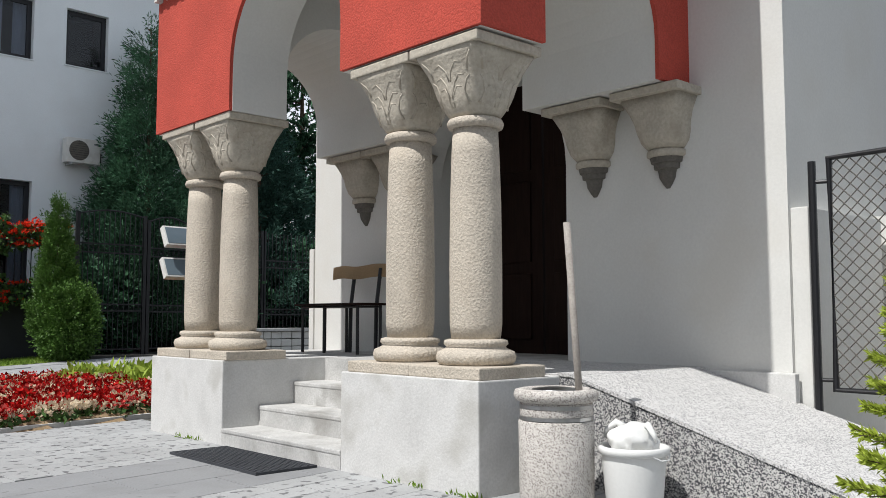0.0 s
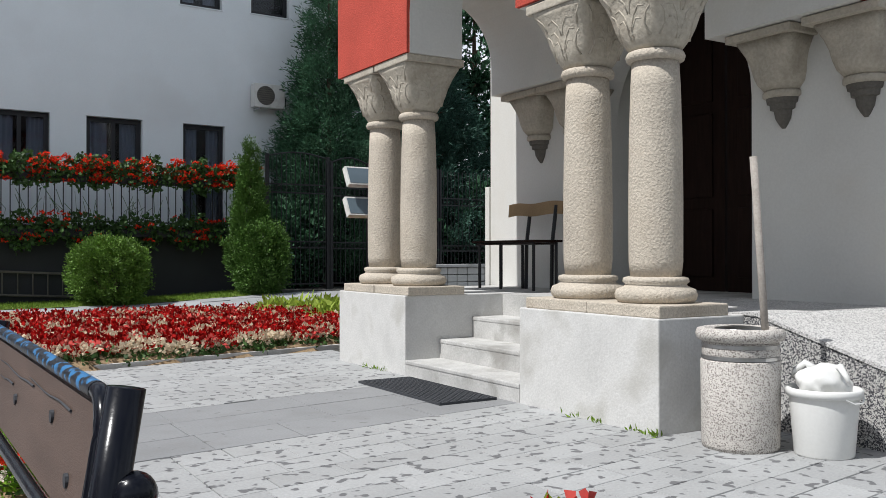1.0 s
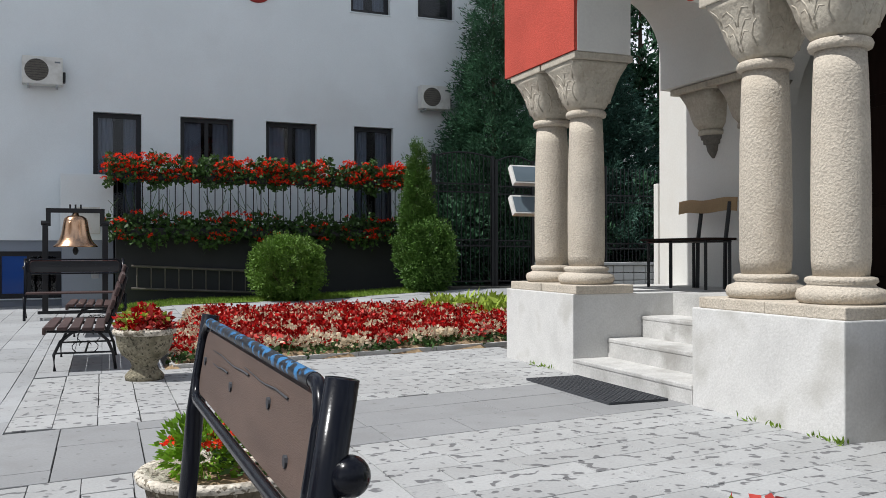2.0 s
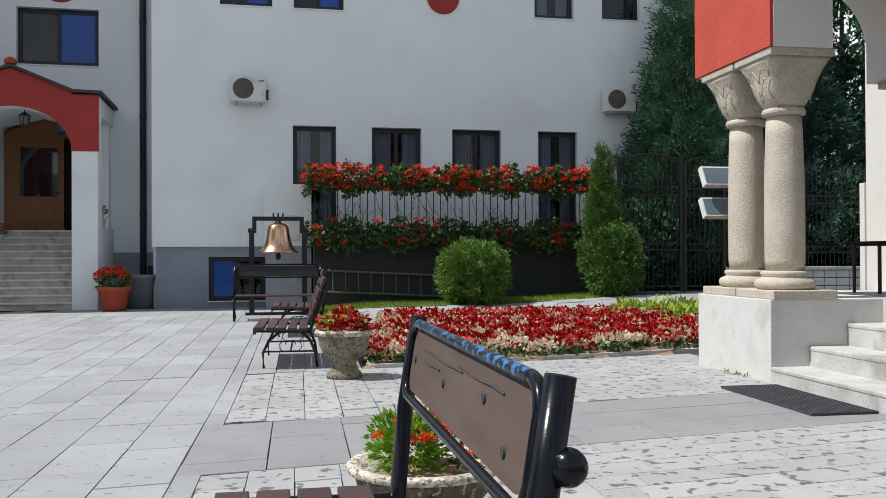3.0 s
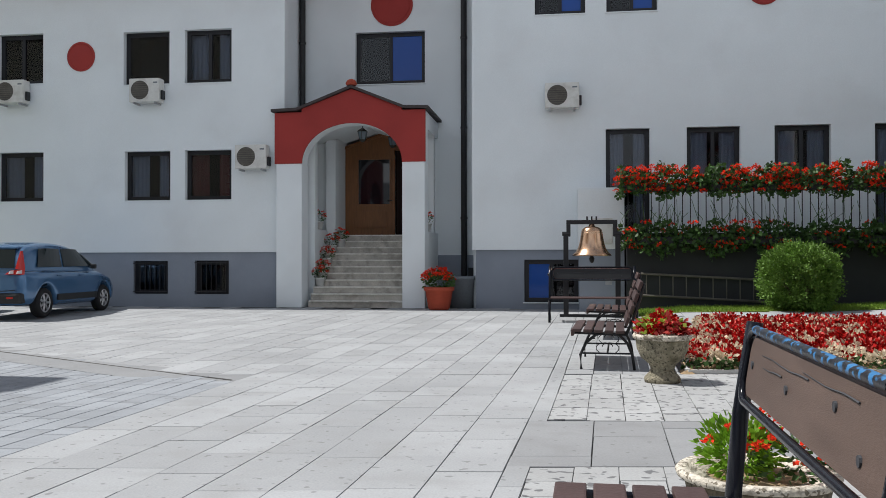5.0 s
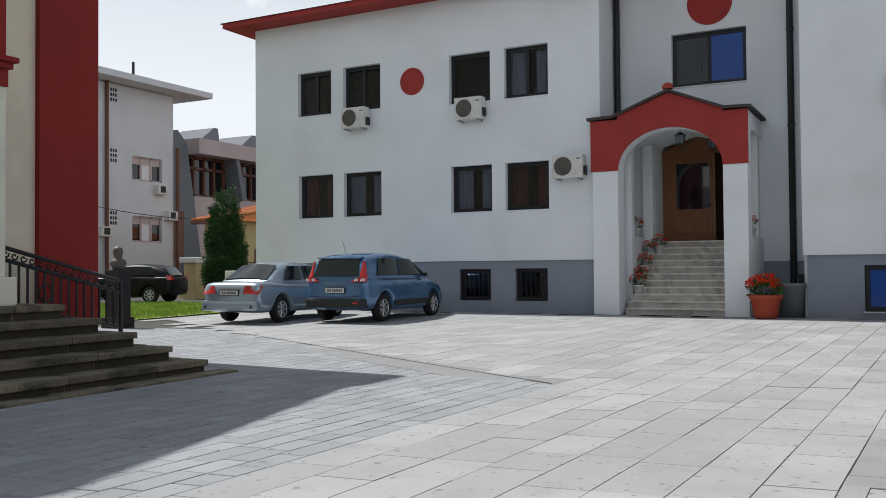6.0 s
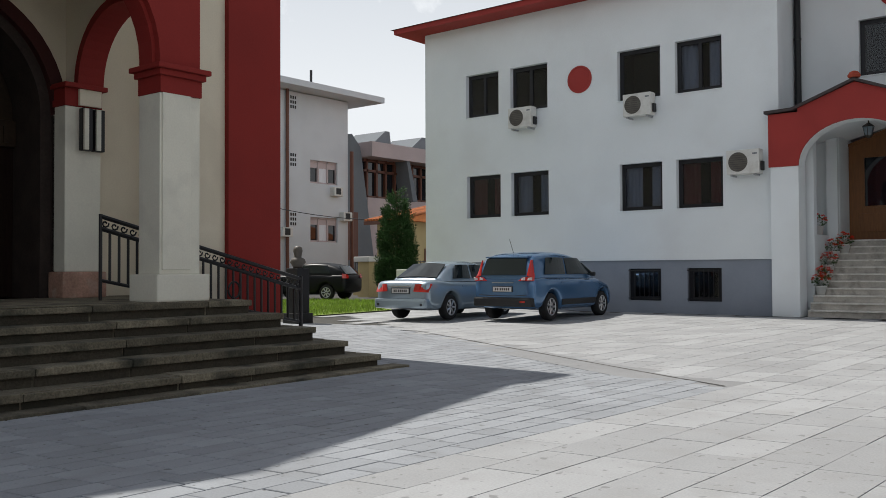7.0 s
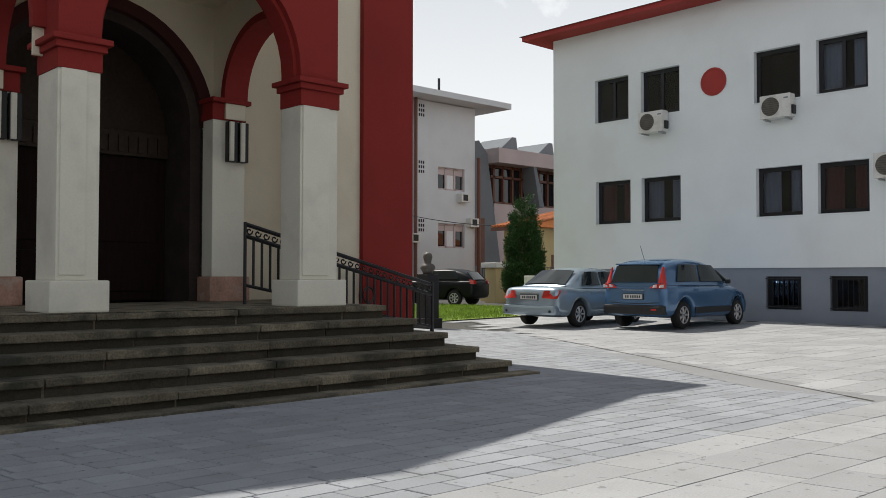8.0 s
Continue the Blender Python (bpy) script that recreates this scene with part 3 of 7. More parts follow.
# rain pipes in the recess
for x in (-7.84, -3.23):
    p = root("rain_pipe", "black metal rain pipe fixed to the white wall", "pipe", group="rain pipes")
    b = bmesh.new()
    tube(b, [(x, RY - 0.12, 0.15), (x, RY - 0.12, 10.2)], 0.085, 12)
    for zz in (2.5, 5, 7.5):
        tube(b, [(x, RY - 0.12, zz), (x, RY - 0.12, zz + 0.05)], 0.1, 12)
    part("pipe", b, M_IRON, p, smooth=False)

# ---- entrance porch of the house ----
PY = 21.95
ep = root("entrance_porch", "small arched entrance porch with red gable and white pillars", "porch")
G = gz(PY)
part("pillar", box(-7.86, -7.18, PY, PY + 0.55, G, 3.86, 0.01), M_PLASTER, ep)
part("pillar", box(-4.55, -3.97, PY, PY + 0.55, G, 3.86, 0.01), M_PLASTER, ep)
seg = 24
r = (7.18 - 4.55) / 2
cx = -(7.18 + 4.55) / 2
arc = [(cx - r * math.cos(math.pi * i / seg), 3.86 + 1.02 * math.sin(math.pi * i / seg)) for i in range(seg + 1)]
top = lambda x: 5.20 + 0.55 * max(0, 1 - abs(x - cx) / 1.5)
b = bmesh.new()
for nm, mt_, lo, hi, lab in (("gable", M_REDFLAT, PY - 0.02, PY + 0.04, "dark red arched gable"), ("arch_body", M_PLASTER, PY + 0.04, PY + 0.5, "")):
    b = bmesh.new()
    e = 0.0 if nm == "gable" else 0.02
    prism([(-7.90 + e, 3.86), (-7.18, 3.86), (-7.18, 5.18), (-7.90 + e, 5.18)], lo, hi, "y", b)
    prism([(-4.55, 3.86), (-3.95 - e, 3.86), (-3.95 - e, 5.18), (-4.55, 5.18)], lo, hi, "y", b)
    for p, q in zip(arc, arc[1:]):
        prism([p, q, (q[0], top(q[0])), (p[0], top(p[0]))], lo, hi, "y", b)
    bmesh.ops.remove_doubles(b, verts=b.verts[:], dist=1e-4)
    part(nm, b, mt_, ep, lab)
b = bmesh.new()
for x0, z0, x1, z1 in ((-7.98, 5.2, -7.3, 5.22), (-7.3, 5.22, cx, 5.77), (cx, 5.77, -4.5, 5.22), (-4.5, 5.22, -3.87, 5.2)):
    prism([(x0, z0), (x1, z1), (x1, z1 + 0.07), (x0, z0 + 0.07)], PY - 0.1, RY, "y", b)
part("roof", b, M_SHADEROOF, ep, "dark sheet roof")
part("ridge_cap", lathe([(0.13, 0), (0.15, 0.05), (0.1, 0.13), (0.03, 0.16)], 10, (cx, PY - 0.02, 5.84)), M_TERRACOTTA, ep)
part("side_beam", box(-4.3, -3.97, PY + 0.5, RY, 4.75, 5.17), M_PLASTER, ep)
part("side_beam", box(-7.86, -7.5, PY + 0.5, RY, 4.75, 5.17), M_PLASTER, ep)
part("side_parapet", box(-4.25, -3.97, PY + 0.56, RY, G, 2.1), M_PLASTER, ep)
part("side_parapet", box(-7.3, -7.1, PY + 1.06, RY - 0.16, G, 2.2), M_PLASTER, ep)
part("post", box(-4.27, -4.0, PY + 1.7, PY + 2.0, 2.1, 4.75), M_PLASTER, ep)
part("post", box(-7.32, -7.06, PY + 0.8, PY + 1.05, G, 4.75), M_PLASTER, ep)
part("post", box(-7.15, -6.87, RY - 0.15, RY + 0.0, G, 4.75), M_PLASTER, ep)
part("ceiling", prism([(-7.5, 4.62), (cx, 5.06), (-4.2, 4.62), (-4.2, 4.72), (cx, 5.16), (-7.5, 4.72)], PY + 0.5, RY + 0.9, "y"), M_PLASTER, ep, "pitched white ceiling")
part("lobby_wall", box(-7.15, -6.862, RY + 0.3, RY + 1.2, 0, 5.2), M_PLASTER, ep)
part("lobby_wall", box(-4.2, -3.9, RY + 0.3, RY + 1.2, 0, 5.2), M_PLASTER, ep)
N = 11
for i in range(N):
    zz = G + (2.08 - G) * (i + 1) / N
    y0 = PY + 0.15 + 0.235 * i
    stp = part("step", box(-6.86 if i > 7 else -7.05, -4.56, y0, RY + 1.2, zz - (2.08 - G) / N + (0.0 if i else 0), zz - 0.035), M_RISER, ep)
    part("tread", box(-6.858 if i > 7 else -7.045, -4.555, y0 - 0.045, y0 + 0.3, zz - 0.035, zz, 0.006), M_MARBLE, stp)
dr = root("entrance_door", "brown wooden entrance door with dark glass pane", "door")
yd = RY + 0.9
part("door_frame", prism([(-6.86, 4.62), (-6.86, 4.7), (-5.75, 5.08), (-4.25, 4.66), (-4.25, 4.56), (-5.38, 4.56), (-5.75, 4.98)], yd, yd + 0.1, "y"), M_DOORWOOD, dr)
b = bmesh.new()
bx(b, -6.855, -6.46, yd + 0.02, yd + 0.09, 2.1, 4.3)
bx(b, -5.53, -5.38, yd + 0.02, yd + 0.09, 2.1, 4.3)
bx(b, -6.46, -5.53, yd + 0.02, yd + 0.09, 2.1, 3.0)
prism([(-6.855, 4.3), (-5.38, 4.3), (-5.38, 4.56), (-5.75, 4.98), (-6.855, 4.62)], yd + 0.02, yd + 0.09, "y", b)
part("door_leaf", b, M_DOORWOOD, dr)
part("door_pane", box(-6.46, -5.53, yd + 0.05, yd + 0.06, 3.0, 4.3), M_GLASS, dr)
b = bmesh.new()
for x0, x1, z0, z1 in ((-6.52, -6.46, 2.95, 4.36), (-5.53, -5.47, 2.95, 4.36), (-6.46, -5.53, 4.3, 4.36), (-6.46, -5.53, 2.95, 3.0)):
    bx(b, x0, x1, yd + 0.0, yd + 0.02, z0, z1)
part("pane_bead", b, M_DOORWOOD, dr)
part("door_panel", box(-6.6, -5.6, yd - 0.005, yd + 0.02, 2.3, 2.8, 0.012), M_DOORWOOD, dr)
part("door_handle", tube(bmesh.new(), [(-5.46, yd + 0.02, 3.1), (-5.46, yd - 0.05, 3.1), (-5.6, yd - 0.05, 3.1)], 0.014, 6), M_BRASS, dr)
part("side_leaf", box(-5.37, -4.26, yd + 0.1, yd + 0.14, 2.1, 4.56), M_DARKWOOD, dr, "very dark open side leaf")

# ---- the columned porch ----
PM = Matrix.Translation((4.86, 4.55, 0)) @ Matrix.Rotation(radians(-2.3), 4, "Z")     # local x runs into the porch, y along its front
porch = root("columned_porch", "stone-columned church porch with red stucco arches", "porch", PM)
part("pedestal", box(0, 0.95, 0, 1.72, -0.05, 0.86, 0.012), M_PED, porch, "white painted concrete pedestal")
part("pedestal", box(0, 1.5, 3.84, 5.56, -0.05, 0.88, 0.012), M_PED, porch, "white painted concrete pedestal")
TREADS = ((0.0, -0.05, 0.172), (0.44, 0.15, 0.382), (0.88, 0.36, 0.620))     # front, underside, top
for x0, z0, z1 in TREADS:
    st_ = part("step", box(x0, 1.34, 1.72, 3.84, z0, z1 - 0.045), M_WORNSTEP, porch, "worn grey concrete step")
    part("nosing", box(x0 - 0.006, 1.34, 1.722, 3.838, z1 - 0.045, z1, 0.012), M_WORNSTEP, st_)
part("platform", box(1.31, 4.4, 1.72, 3.84, 0.0, 0.87), M_WORNSTEP, porch)
part("platform", box(0.98, 3.05, -0.12, 1.72, 0.0, 0.868), M_TERRALIGHT, porch)
part("platform", box(1.5, 3.05, 3.84, 6.2, 0.0, 0.872), M_WORNSTEP, porch)


def column(x, y, base):
    c = root("column", "bush-hammered pale stone column with carved capital", "column", PM @ pose(x, y, base), "porch columns")
    part("plinth", box(-0.37, 0.37, -0.41, 0.41, 0, 0.095, 0.012), M_STONE, c)
    part("base_moulding", lathe([(0.29, 0.095), (0.315, 0.12), (0.325, 0.16), (0.31, 0.2), (0.25, 0.225), (0.24, 0.24), (0.262, 0.26), (0.255, 0.29), (0.22, 0.3)], 32), M_STONE, c, smooth=True)
    part("shaft", lathe([(0.2, 0.3), (0.212, 0.42), (0.214, 0.9), (0.208, 1.4), (0.196, 1.8), (0.186, 2.0)], 36), M_STONE, c, smooth=True)
    part("neck_ring", lathe([(0.19, 2.0), (0.225, 2.012), (0.235, 2.045), (0.222, 2.075), (0.2, 2.085)], 32), M_STONE, c, smooth=True)
    cap = part("capital", lathe([(0.2, 2.085, 0), (0.225, 2.12, 0.05), (0.262, 2.2, 0.25), (0.275, 2.27, 0.45), (0.285, 2.36, 0.65), (0.31, 2.46, 0.82), (0.345, 2.55, 0.95), (0.365, 2.6, 1)], 48), M_CARVED, c, smooth=True)
    # carved leaves, half sunk into the four faces
    prof = [(2.085, 0.2, 0), (2.12, 0.225, 0.05), (2.2, 0.262, 0.25), (2.27, 0.275, 0.45), (2.36, 0.285, 0.65), (2.46, 0.31, 0.82), (2.6, 0.365, 1.0)]

    def on(y, z):
        for (z0, r0, s0), (z1, r1, s1) in zip(prof, prof[1:]):
            if z <= z1:
                k = (z - z0) / (z1 - z0)
                rr, sq = r0 + (r1 - r0) * k, s0 + (s1 - s0) * k
                cc = math.cos(math.atan2(abs(y), rr))
                return (rr * (cc + sq * (1 - cc)) - 0.003, y, z)
        return (0.36, y, z)

    for q in range(4):
        lf = bmesh.new()
        for s in (-1, 1):
            for pth, rr in ((((0.012, 2.15), (0.03, 2.25), (0.07, 2.31), (0.12, 2.30)), 0.012), (((0.015, 2.22), (0.05, 2.34), (0.10, 2.40), (0.16, 2.39)), 0.011),
                            (((0.16, 2.17), (0.14, 2.26), (0.17, 2.35), (0.21, 2.38)), 0.012), (((0.01, 2.36), (0.03, 2.44), (0.09, 2.5), (0.16, 2.48)), 0.010), (((0.2, 2.42), (0.23, 2.5), (0.28, 2.55)), 0.012)):
                tube(lf, [on(s * y_, z_) for y_, z_ in pth], rr, 6, True, rr * 0.5)
        bmesh.ops.rotate(lf, cent=(0, 0, 0), matrix=Matrix.Rotation(q * math.pi / 2, 3, "Z"), verts=lf.verts)
        part("leaf_relief", lf, M_CARVED, cap, smooth=True)
    part("abacus", box(-0.375, 0.375, -0.4, 0.4, 2.6, 2.68, 0.012), M_CARVED, c)
    return c


for y, base in ((0.42, 0.86), (1.24, 0.86), (4.22, 0.88), (5.06, 0.88)):
    column(0.39, y, base)

AZ, SPR, TOPZ = 3.56, 4.05, 5.35
XW = 2.86      # the wall behind
b = arch_wall(0.0, 5.6, AZ, TOPZ, 1.78, 3.80, SPR, 0.04, 0.72, "x")
part("front_arch", b, M_WHITE, porch)
# red facing, front
part("red_facing", arch_wall(0.0, 5.6, AZ + 0.004, TOPZ, 1.775, 3.805, SPR, 0.0, 0.04, "x", rise=1.015), M_RED, porch, "rough red stucco facing")
for y0, y1, face in ((-0.04, 1.7, -0.04), (3.88, 5.6, 5.6)):
    part("side_arch", arch_wall(0.72, XW, AZ, TOPZ, 0.722, 2.36, SPR - 0.1, y0 + 0.045, y1, "y", rise=0.85), M_WHITE, porch)
part("red_facing", arch_wall(0.0, XW, AZ + 0.004, TOPZ, 0.745, 2.345, SPR - 0.1, -0.04, 0.0, "y", rise=0.86), M_RED, porch, "rough red stucco facing")
part("vault", box(0.05, XW, 0.02, 5.58, TOPZ, TOPZ + 0.15), M_WHITE, porch)
part("cornice", box(-0.1, XW, -0.14, 5.7, TOPZ + 0.15, TOPZ + 0.3), M_RED, porch)
for i in range(30):
    part("dentil", box(-0.08, 0.0, -0.02 + 0.19 * i, 0.06 + 0.19 * i, TOPZ - 0.16, TOPZ + 0.15), M_WHITE, porch)
# unseen roof; eaves set to -0.78 and 5.72 to place shadow edges on the wall
part("roof", prism([(-0.78, TOPZ + 0.3), (5.72, TOPZ + 0.3), (5.72, TOPZ + 0.38), (2.8, TOPZ + 1.9), (-0.78, TOPZ + 0.38)], -0.35, XW, "x"), M_SHADEROOF, porch)


def corbel(y):
    c = root("wall_corbel", "carved stone corbel under the porch arch on the wall", "corbel", PM @ pose(XW, y, 0), "porch corbels")
    prof = [(0.02, 2.6), (0.05, 2.64), (0.085, 2.7), (0.10, 2.78), (0.135, 2.79), (0.14, 2.84), (0.165, 2.85), (0.175, 2.9)]
    part("drop", lathe(prof, 20), M_DROP, c, "darker stepped drop")
    part("ring", lathe([(0.18, 2.9), (0.205, 2.915), (0.205, 2.96), (0.18, 2.98)], 24), M_CARVED, c, smooth=True)
    cap = part("capital", lathe([(0.19, 2.98, 0), (0.245, 3.05, 0.15), (0.265, 3.14, 0.35), (0.27, 3.24, 0.6), (0.29, 3.34, 0.85), (0.345, 3.47, 1)], 40), M_CARVED, c, smooth=True)
    part("abacus", box(-0.42, 0.1, -0.39, 0.39, 3.47, 3.55, 0.012), M_CARVED, c)


for y in (0.22, 1.12, 4.3, 5.1):
    corbel(y)

# the wall behind, with the deep doorway
OP = (1.52, 4.12)
wall_porch = root("wall_porch", "warm white church wall with a deep arched doorway", "wall", PM, kind="structure")
part("wall", arch_wall(-1.0, 6.35, -0.1, 9.0, OP[0], OP[1], 3.0, XW, XW + 0.5, "x"), M_WHITE, wall_porch)
part("doorway_reveal", box(XW + 0.5, XW + 1.3, OP[0] - 0.3, OP[0], 0, 4.6), M_WHITE, wall_porch)
part("doorway_reveal", box(XW + 0.5, XW + 1.3, OP[1], OP[1] + 0.3, 0, 4.6), M_WHITE, wall_porch)
part("doorway_ceiling", box(XW + 0.5, XW + 1.3, OP[0] - 0.3, OP[1] + 0.3, 4.4, 4.6), M_WHITE, wall_porch)
part("lower_wall", box(XW - 0.03, XW + 0.4, 6.35, 6.46, 0.0, 2.35, 0.01), M_WHITE, wall_porch)
part("south_wall", box(XW + 0.5, XW + 7.0, -1.0, -0.6, -0.1, 9.0), M_WHITE, wall_porch)
part("end_pier", box(XW + 0.04, XW + 1.6, -1.16, -1.0, -0.1, 2.3, 0.01), M_WHITE, wall_porch)
part("low_wall", box(XW + 1.75, XW + 2.05, -7.5, -1.0, -0.1, 2.35), M_WHITE, wall_porch)
part("side_wall", box(XW + 0.5, XW + 6, 5.85, 6.35, -0.1, 9.0), M_WHITE, wall_porch)
part("plinth", box(XW - 0.08, XW, -1.06, -0.08, 0.2, 0.846, 0.01), M_PED, wall_porch, "grey-green painted plinth")
dd = root("church_door", "very dark wooden double door in the shaded doorway", "door", PM)
for a, c in ((1.5, 2.8), (2.84, 4.14)):
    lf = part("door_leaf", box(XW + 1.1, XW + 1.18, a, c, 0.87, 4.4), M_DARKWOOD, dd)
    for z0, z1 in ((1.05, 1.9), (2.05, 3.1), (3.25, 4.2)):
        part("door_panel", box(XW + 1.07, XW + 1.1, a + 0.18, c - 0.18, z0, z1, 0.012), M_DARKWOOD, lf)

# ramp beside the porch
ramp = root("ramp", "washed-aggregate access ramp with speckled side wall", "ramp", PM, kind="structure")
part("ramp_body", prism([(-0.12, 0.0), (-0.12, 0.866), (-3.1, 0.0)], 0.98, XW, "x"), M_TERRALIGHT, ramp)
part("ramp_side", prism([(0.0, -0.05), (0.0, 0.858), (-0.12, 0.858), (-3.1, -0.01), (-3.1, -0.05)], 0.92, 0.98, "x"), M_TERRAZZO, ramp)
part("ramp_kerb", prism([(0.0, 0.858), (0.0, 0.885), (-0.12, 0.885), (-3.1, 0.02), (-3.1, -0.01), (-0.12, 0.858)], 0.91, 1.03, "x"), M_TERRALIGHT, ramp)

# ---- the large church ----
CX, CY = -13.5, 4.7       # front wall and axis
church = root("church", "large cream and red church with arched entrance porch", "church")
part("front_wall", arch_wall(-0.3, 9.7, 0, 10.8, CY - 1.68, CY + 1.68, 3.75, CX - 0.6, CX, "x"), M_CREAM, church)
part("corner_pilaster", box(CX - 0.3, CX + 1.4, 8.59, 9.69, 0, 9.6), M_REDSMOOTH, church, "dark red corner pilaster")
part("corner_pilaster", box(CX - 0.3, CX + 1.4, -0.29, 0.81, 0, 9.6), M_REDSMOOTH, church, "dark red corner pilaster")
part("wall_return", box(CX, CX + 1.3, 8.08, 8.59, 0, 9.5), M_CREAM, church)
part("side_wall", box(CX - 24, CX - 0.6, 9.05, 9.7, 0, 10.8), M_CREAM, church)
part("side_wall", box(CX - 24, CX - 0.6, -0.3, 0.35, 0, 10.8), M_CREAM, church)
GABLE = [(-2.2, 10.8), (9.75, 10.8), (9.75, 11.2), (8.4, 11.1), (3.74, 13.02), (-0.9, 11.1), (-2.2, 11.2)]
part("gable_wall", prism(GABLE, CX - 0.5, CX + 0.4, "x"), M_CREAM, church)
part("roof", prism([(-0.5, 10.8), (9.75, 10.8), (3.74, 12.6)], CX - 24.5, CX - 0.5, "x"), M_SHADEROOF, church)
part("socle", box(CX - 0.02, CX + 0.2, 7.3, 8.07, 0, 0.95), M_STEP, church, "worn stone socle")
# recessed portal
# portal stone and tympanum tones are lowered to carry the recess's shade
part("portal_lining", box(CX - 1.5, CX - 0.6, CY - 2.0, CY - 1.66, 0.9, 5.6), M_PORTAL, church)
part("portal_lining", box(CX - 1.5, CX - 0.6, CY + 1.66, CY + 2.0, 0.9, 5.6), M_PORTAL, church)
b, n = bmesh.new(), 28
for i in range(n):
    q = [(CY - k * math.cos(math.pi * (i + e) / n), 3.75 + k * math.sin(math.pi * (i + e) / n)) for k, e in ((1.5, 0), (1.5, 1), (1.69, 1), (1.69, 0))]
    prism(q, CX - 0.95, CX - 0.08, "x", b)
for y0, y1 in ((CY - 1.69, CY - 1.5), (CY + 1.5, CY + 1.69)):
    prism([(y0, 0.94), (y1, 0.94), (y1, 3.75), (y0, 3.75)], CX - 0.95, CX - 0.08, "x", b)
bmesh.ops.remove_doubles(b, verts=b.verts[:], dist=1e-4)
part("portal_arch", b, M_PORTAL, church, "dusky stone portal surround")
b = bmesh.new()
for i in range(n):
    q = [(CY - k * math.cos(math.pi * (i + e) / n), 3.75 + k * math.sin(math.pi * (i + e) / n)) for k, e in ((1.66, 0), (1.66, 1), (1.86, 1), (1.86, 0))]
    prism(q, CX - 0.08, CX + 0.05, "x", b)
bmesh.ops.remove_doubles(b, verts=b.verts[:], dist=1e-4)
part("archivolt", b, M_SHADEDRED, church, "red archivolt with deep shade in its colour")
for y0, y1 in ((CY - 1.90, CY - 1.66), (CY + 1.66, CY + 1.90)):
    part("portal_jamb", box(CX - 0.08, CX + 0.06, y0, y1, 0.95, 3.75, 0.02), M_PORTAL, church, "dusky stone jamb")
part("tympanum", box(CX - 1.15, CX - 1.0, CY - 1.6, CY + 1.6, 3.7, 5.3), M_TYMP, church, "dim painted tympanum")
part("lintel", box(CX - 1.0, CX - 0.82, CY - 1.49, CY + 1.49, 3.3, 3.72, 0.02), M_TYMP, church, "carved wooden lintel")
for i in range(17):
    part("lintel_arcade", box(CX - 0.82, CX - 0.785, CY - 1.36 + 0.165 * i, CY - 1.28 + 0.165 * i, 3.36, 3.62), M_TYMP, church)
cd = root("church_portal_door", "tall dark carved wooden church door", "door")
for a, c in ((CY - 1.49, CY - 0.01), (CY + 0.01, CY + 1.49)):
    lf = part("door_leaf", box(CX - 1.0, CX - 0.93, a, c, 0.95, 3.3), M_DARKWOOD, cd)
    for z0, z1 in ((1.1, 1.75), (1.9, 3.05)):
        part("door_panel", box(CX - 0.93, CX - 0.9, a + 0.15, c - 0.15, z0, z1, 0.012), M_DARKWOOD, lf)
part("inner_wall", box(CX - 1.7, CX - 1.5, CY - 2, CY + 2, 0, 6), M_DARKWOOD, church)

# arched porch on two pillars
cp = root("church_porch", "arched church porch, pale pillars below and dark red arches above", "porch")
FX = -10.4
PL_L, PL_R = (2.96, 3.44), (6.18, 6.80)


def pillar(y0, y1, dp):
    p = part("pillar", box(FX - dp, FX, y0, y1, 1.3, 3.68, 0.012), M_PALE, cp, "pale painted square pillar")
    part("pillar_face", box(FX - 0.001, FX + 0.025, y0 + 0.03, y1 - 0.16, 1.36, 3.68, 0.008), M_PALE, p)
    part("pillar_base", box(FX - dp - 0.08, FX + 0.09, y0 - 0.09, y1 + 0.1, 0.94, 1.3, 0.02), M_PALE, p)
    part("pillar_head", box(FX - dp - 0.01, FX + 0.03, y0 - 0.01, y1 + 0.01, 3.68, 3.98), M_REDSMOOTH, p, "dark red pillar head")
    part("impost", box(FX - dp - 0.1, FX + 0.13, y0 - 0.1, y1 + 0.1, 3.98, 4.05, 0.015), M_REDSMOOTH, p, "dark red impost moulding")
    part("impost", box(FX - dp - 0.05, FX + 0.08, y0 - 0.05, y1 + 0.05, 3.90, 3.98, 0.01), M_REDSMOOTH, p, "dark red impost moulding")


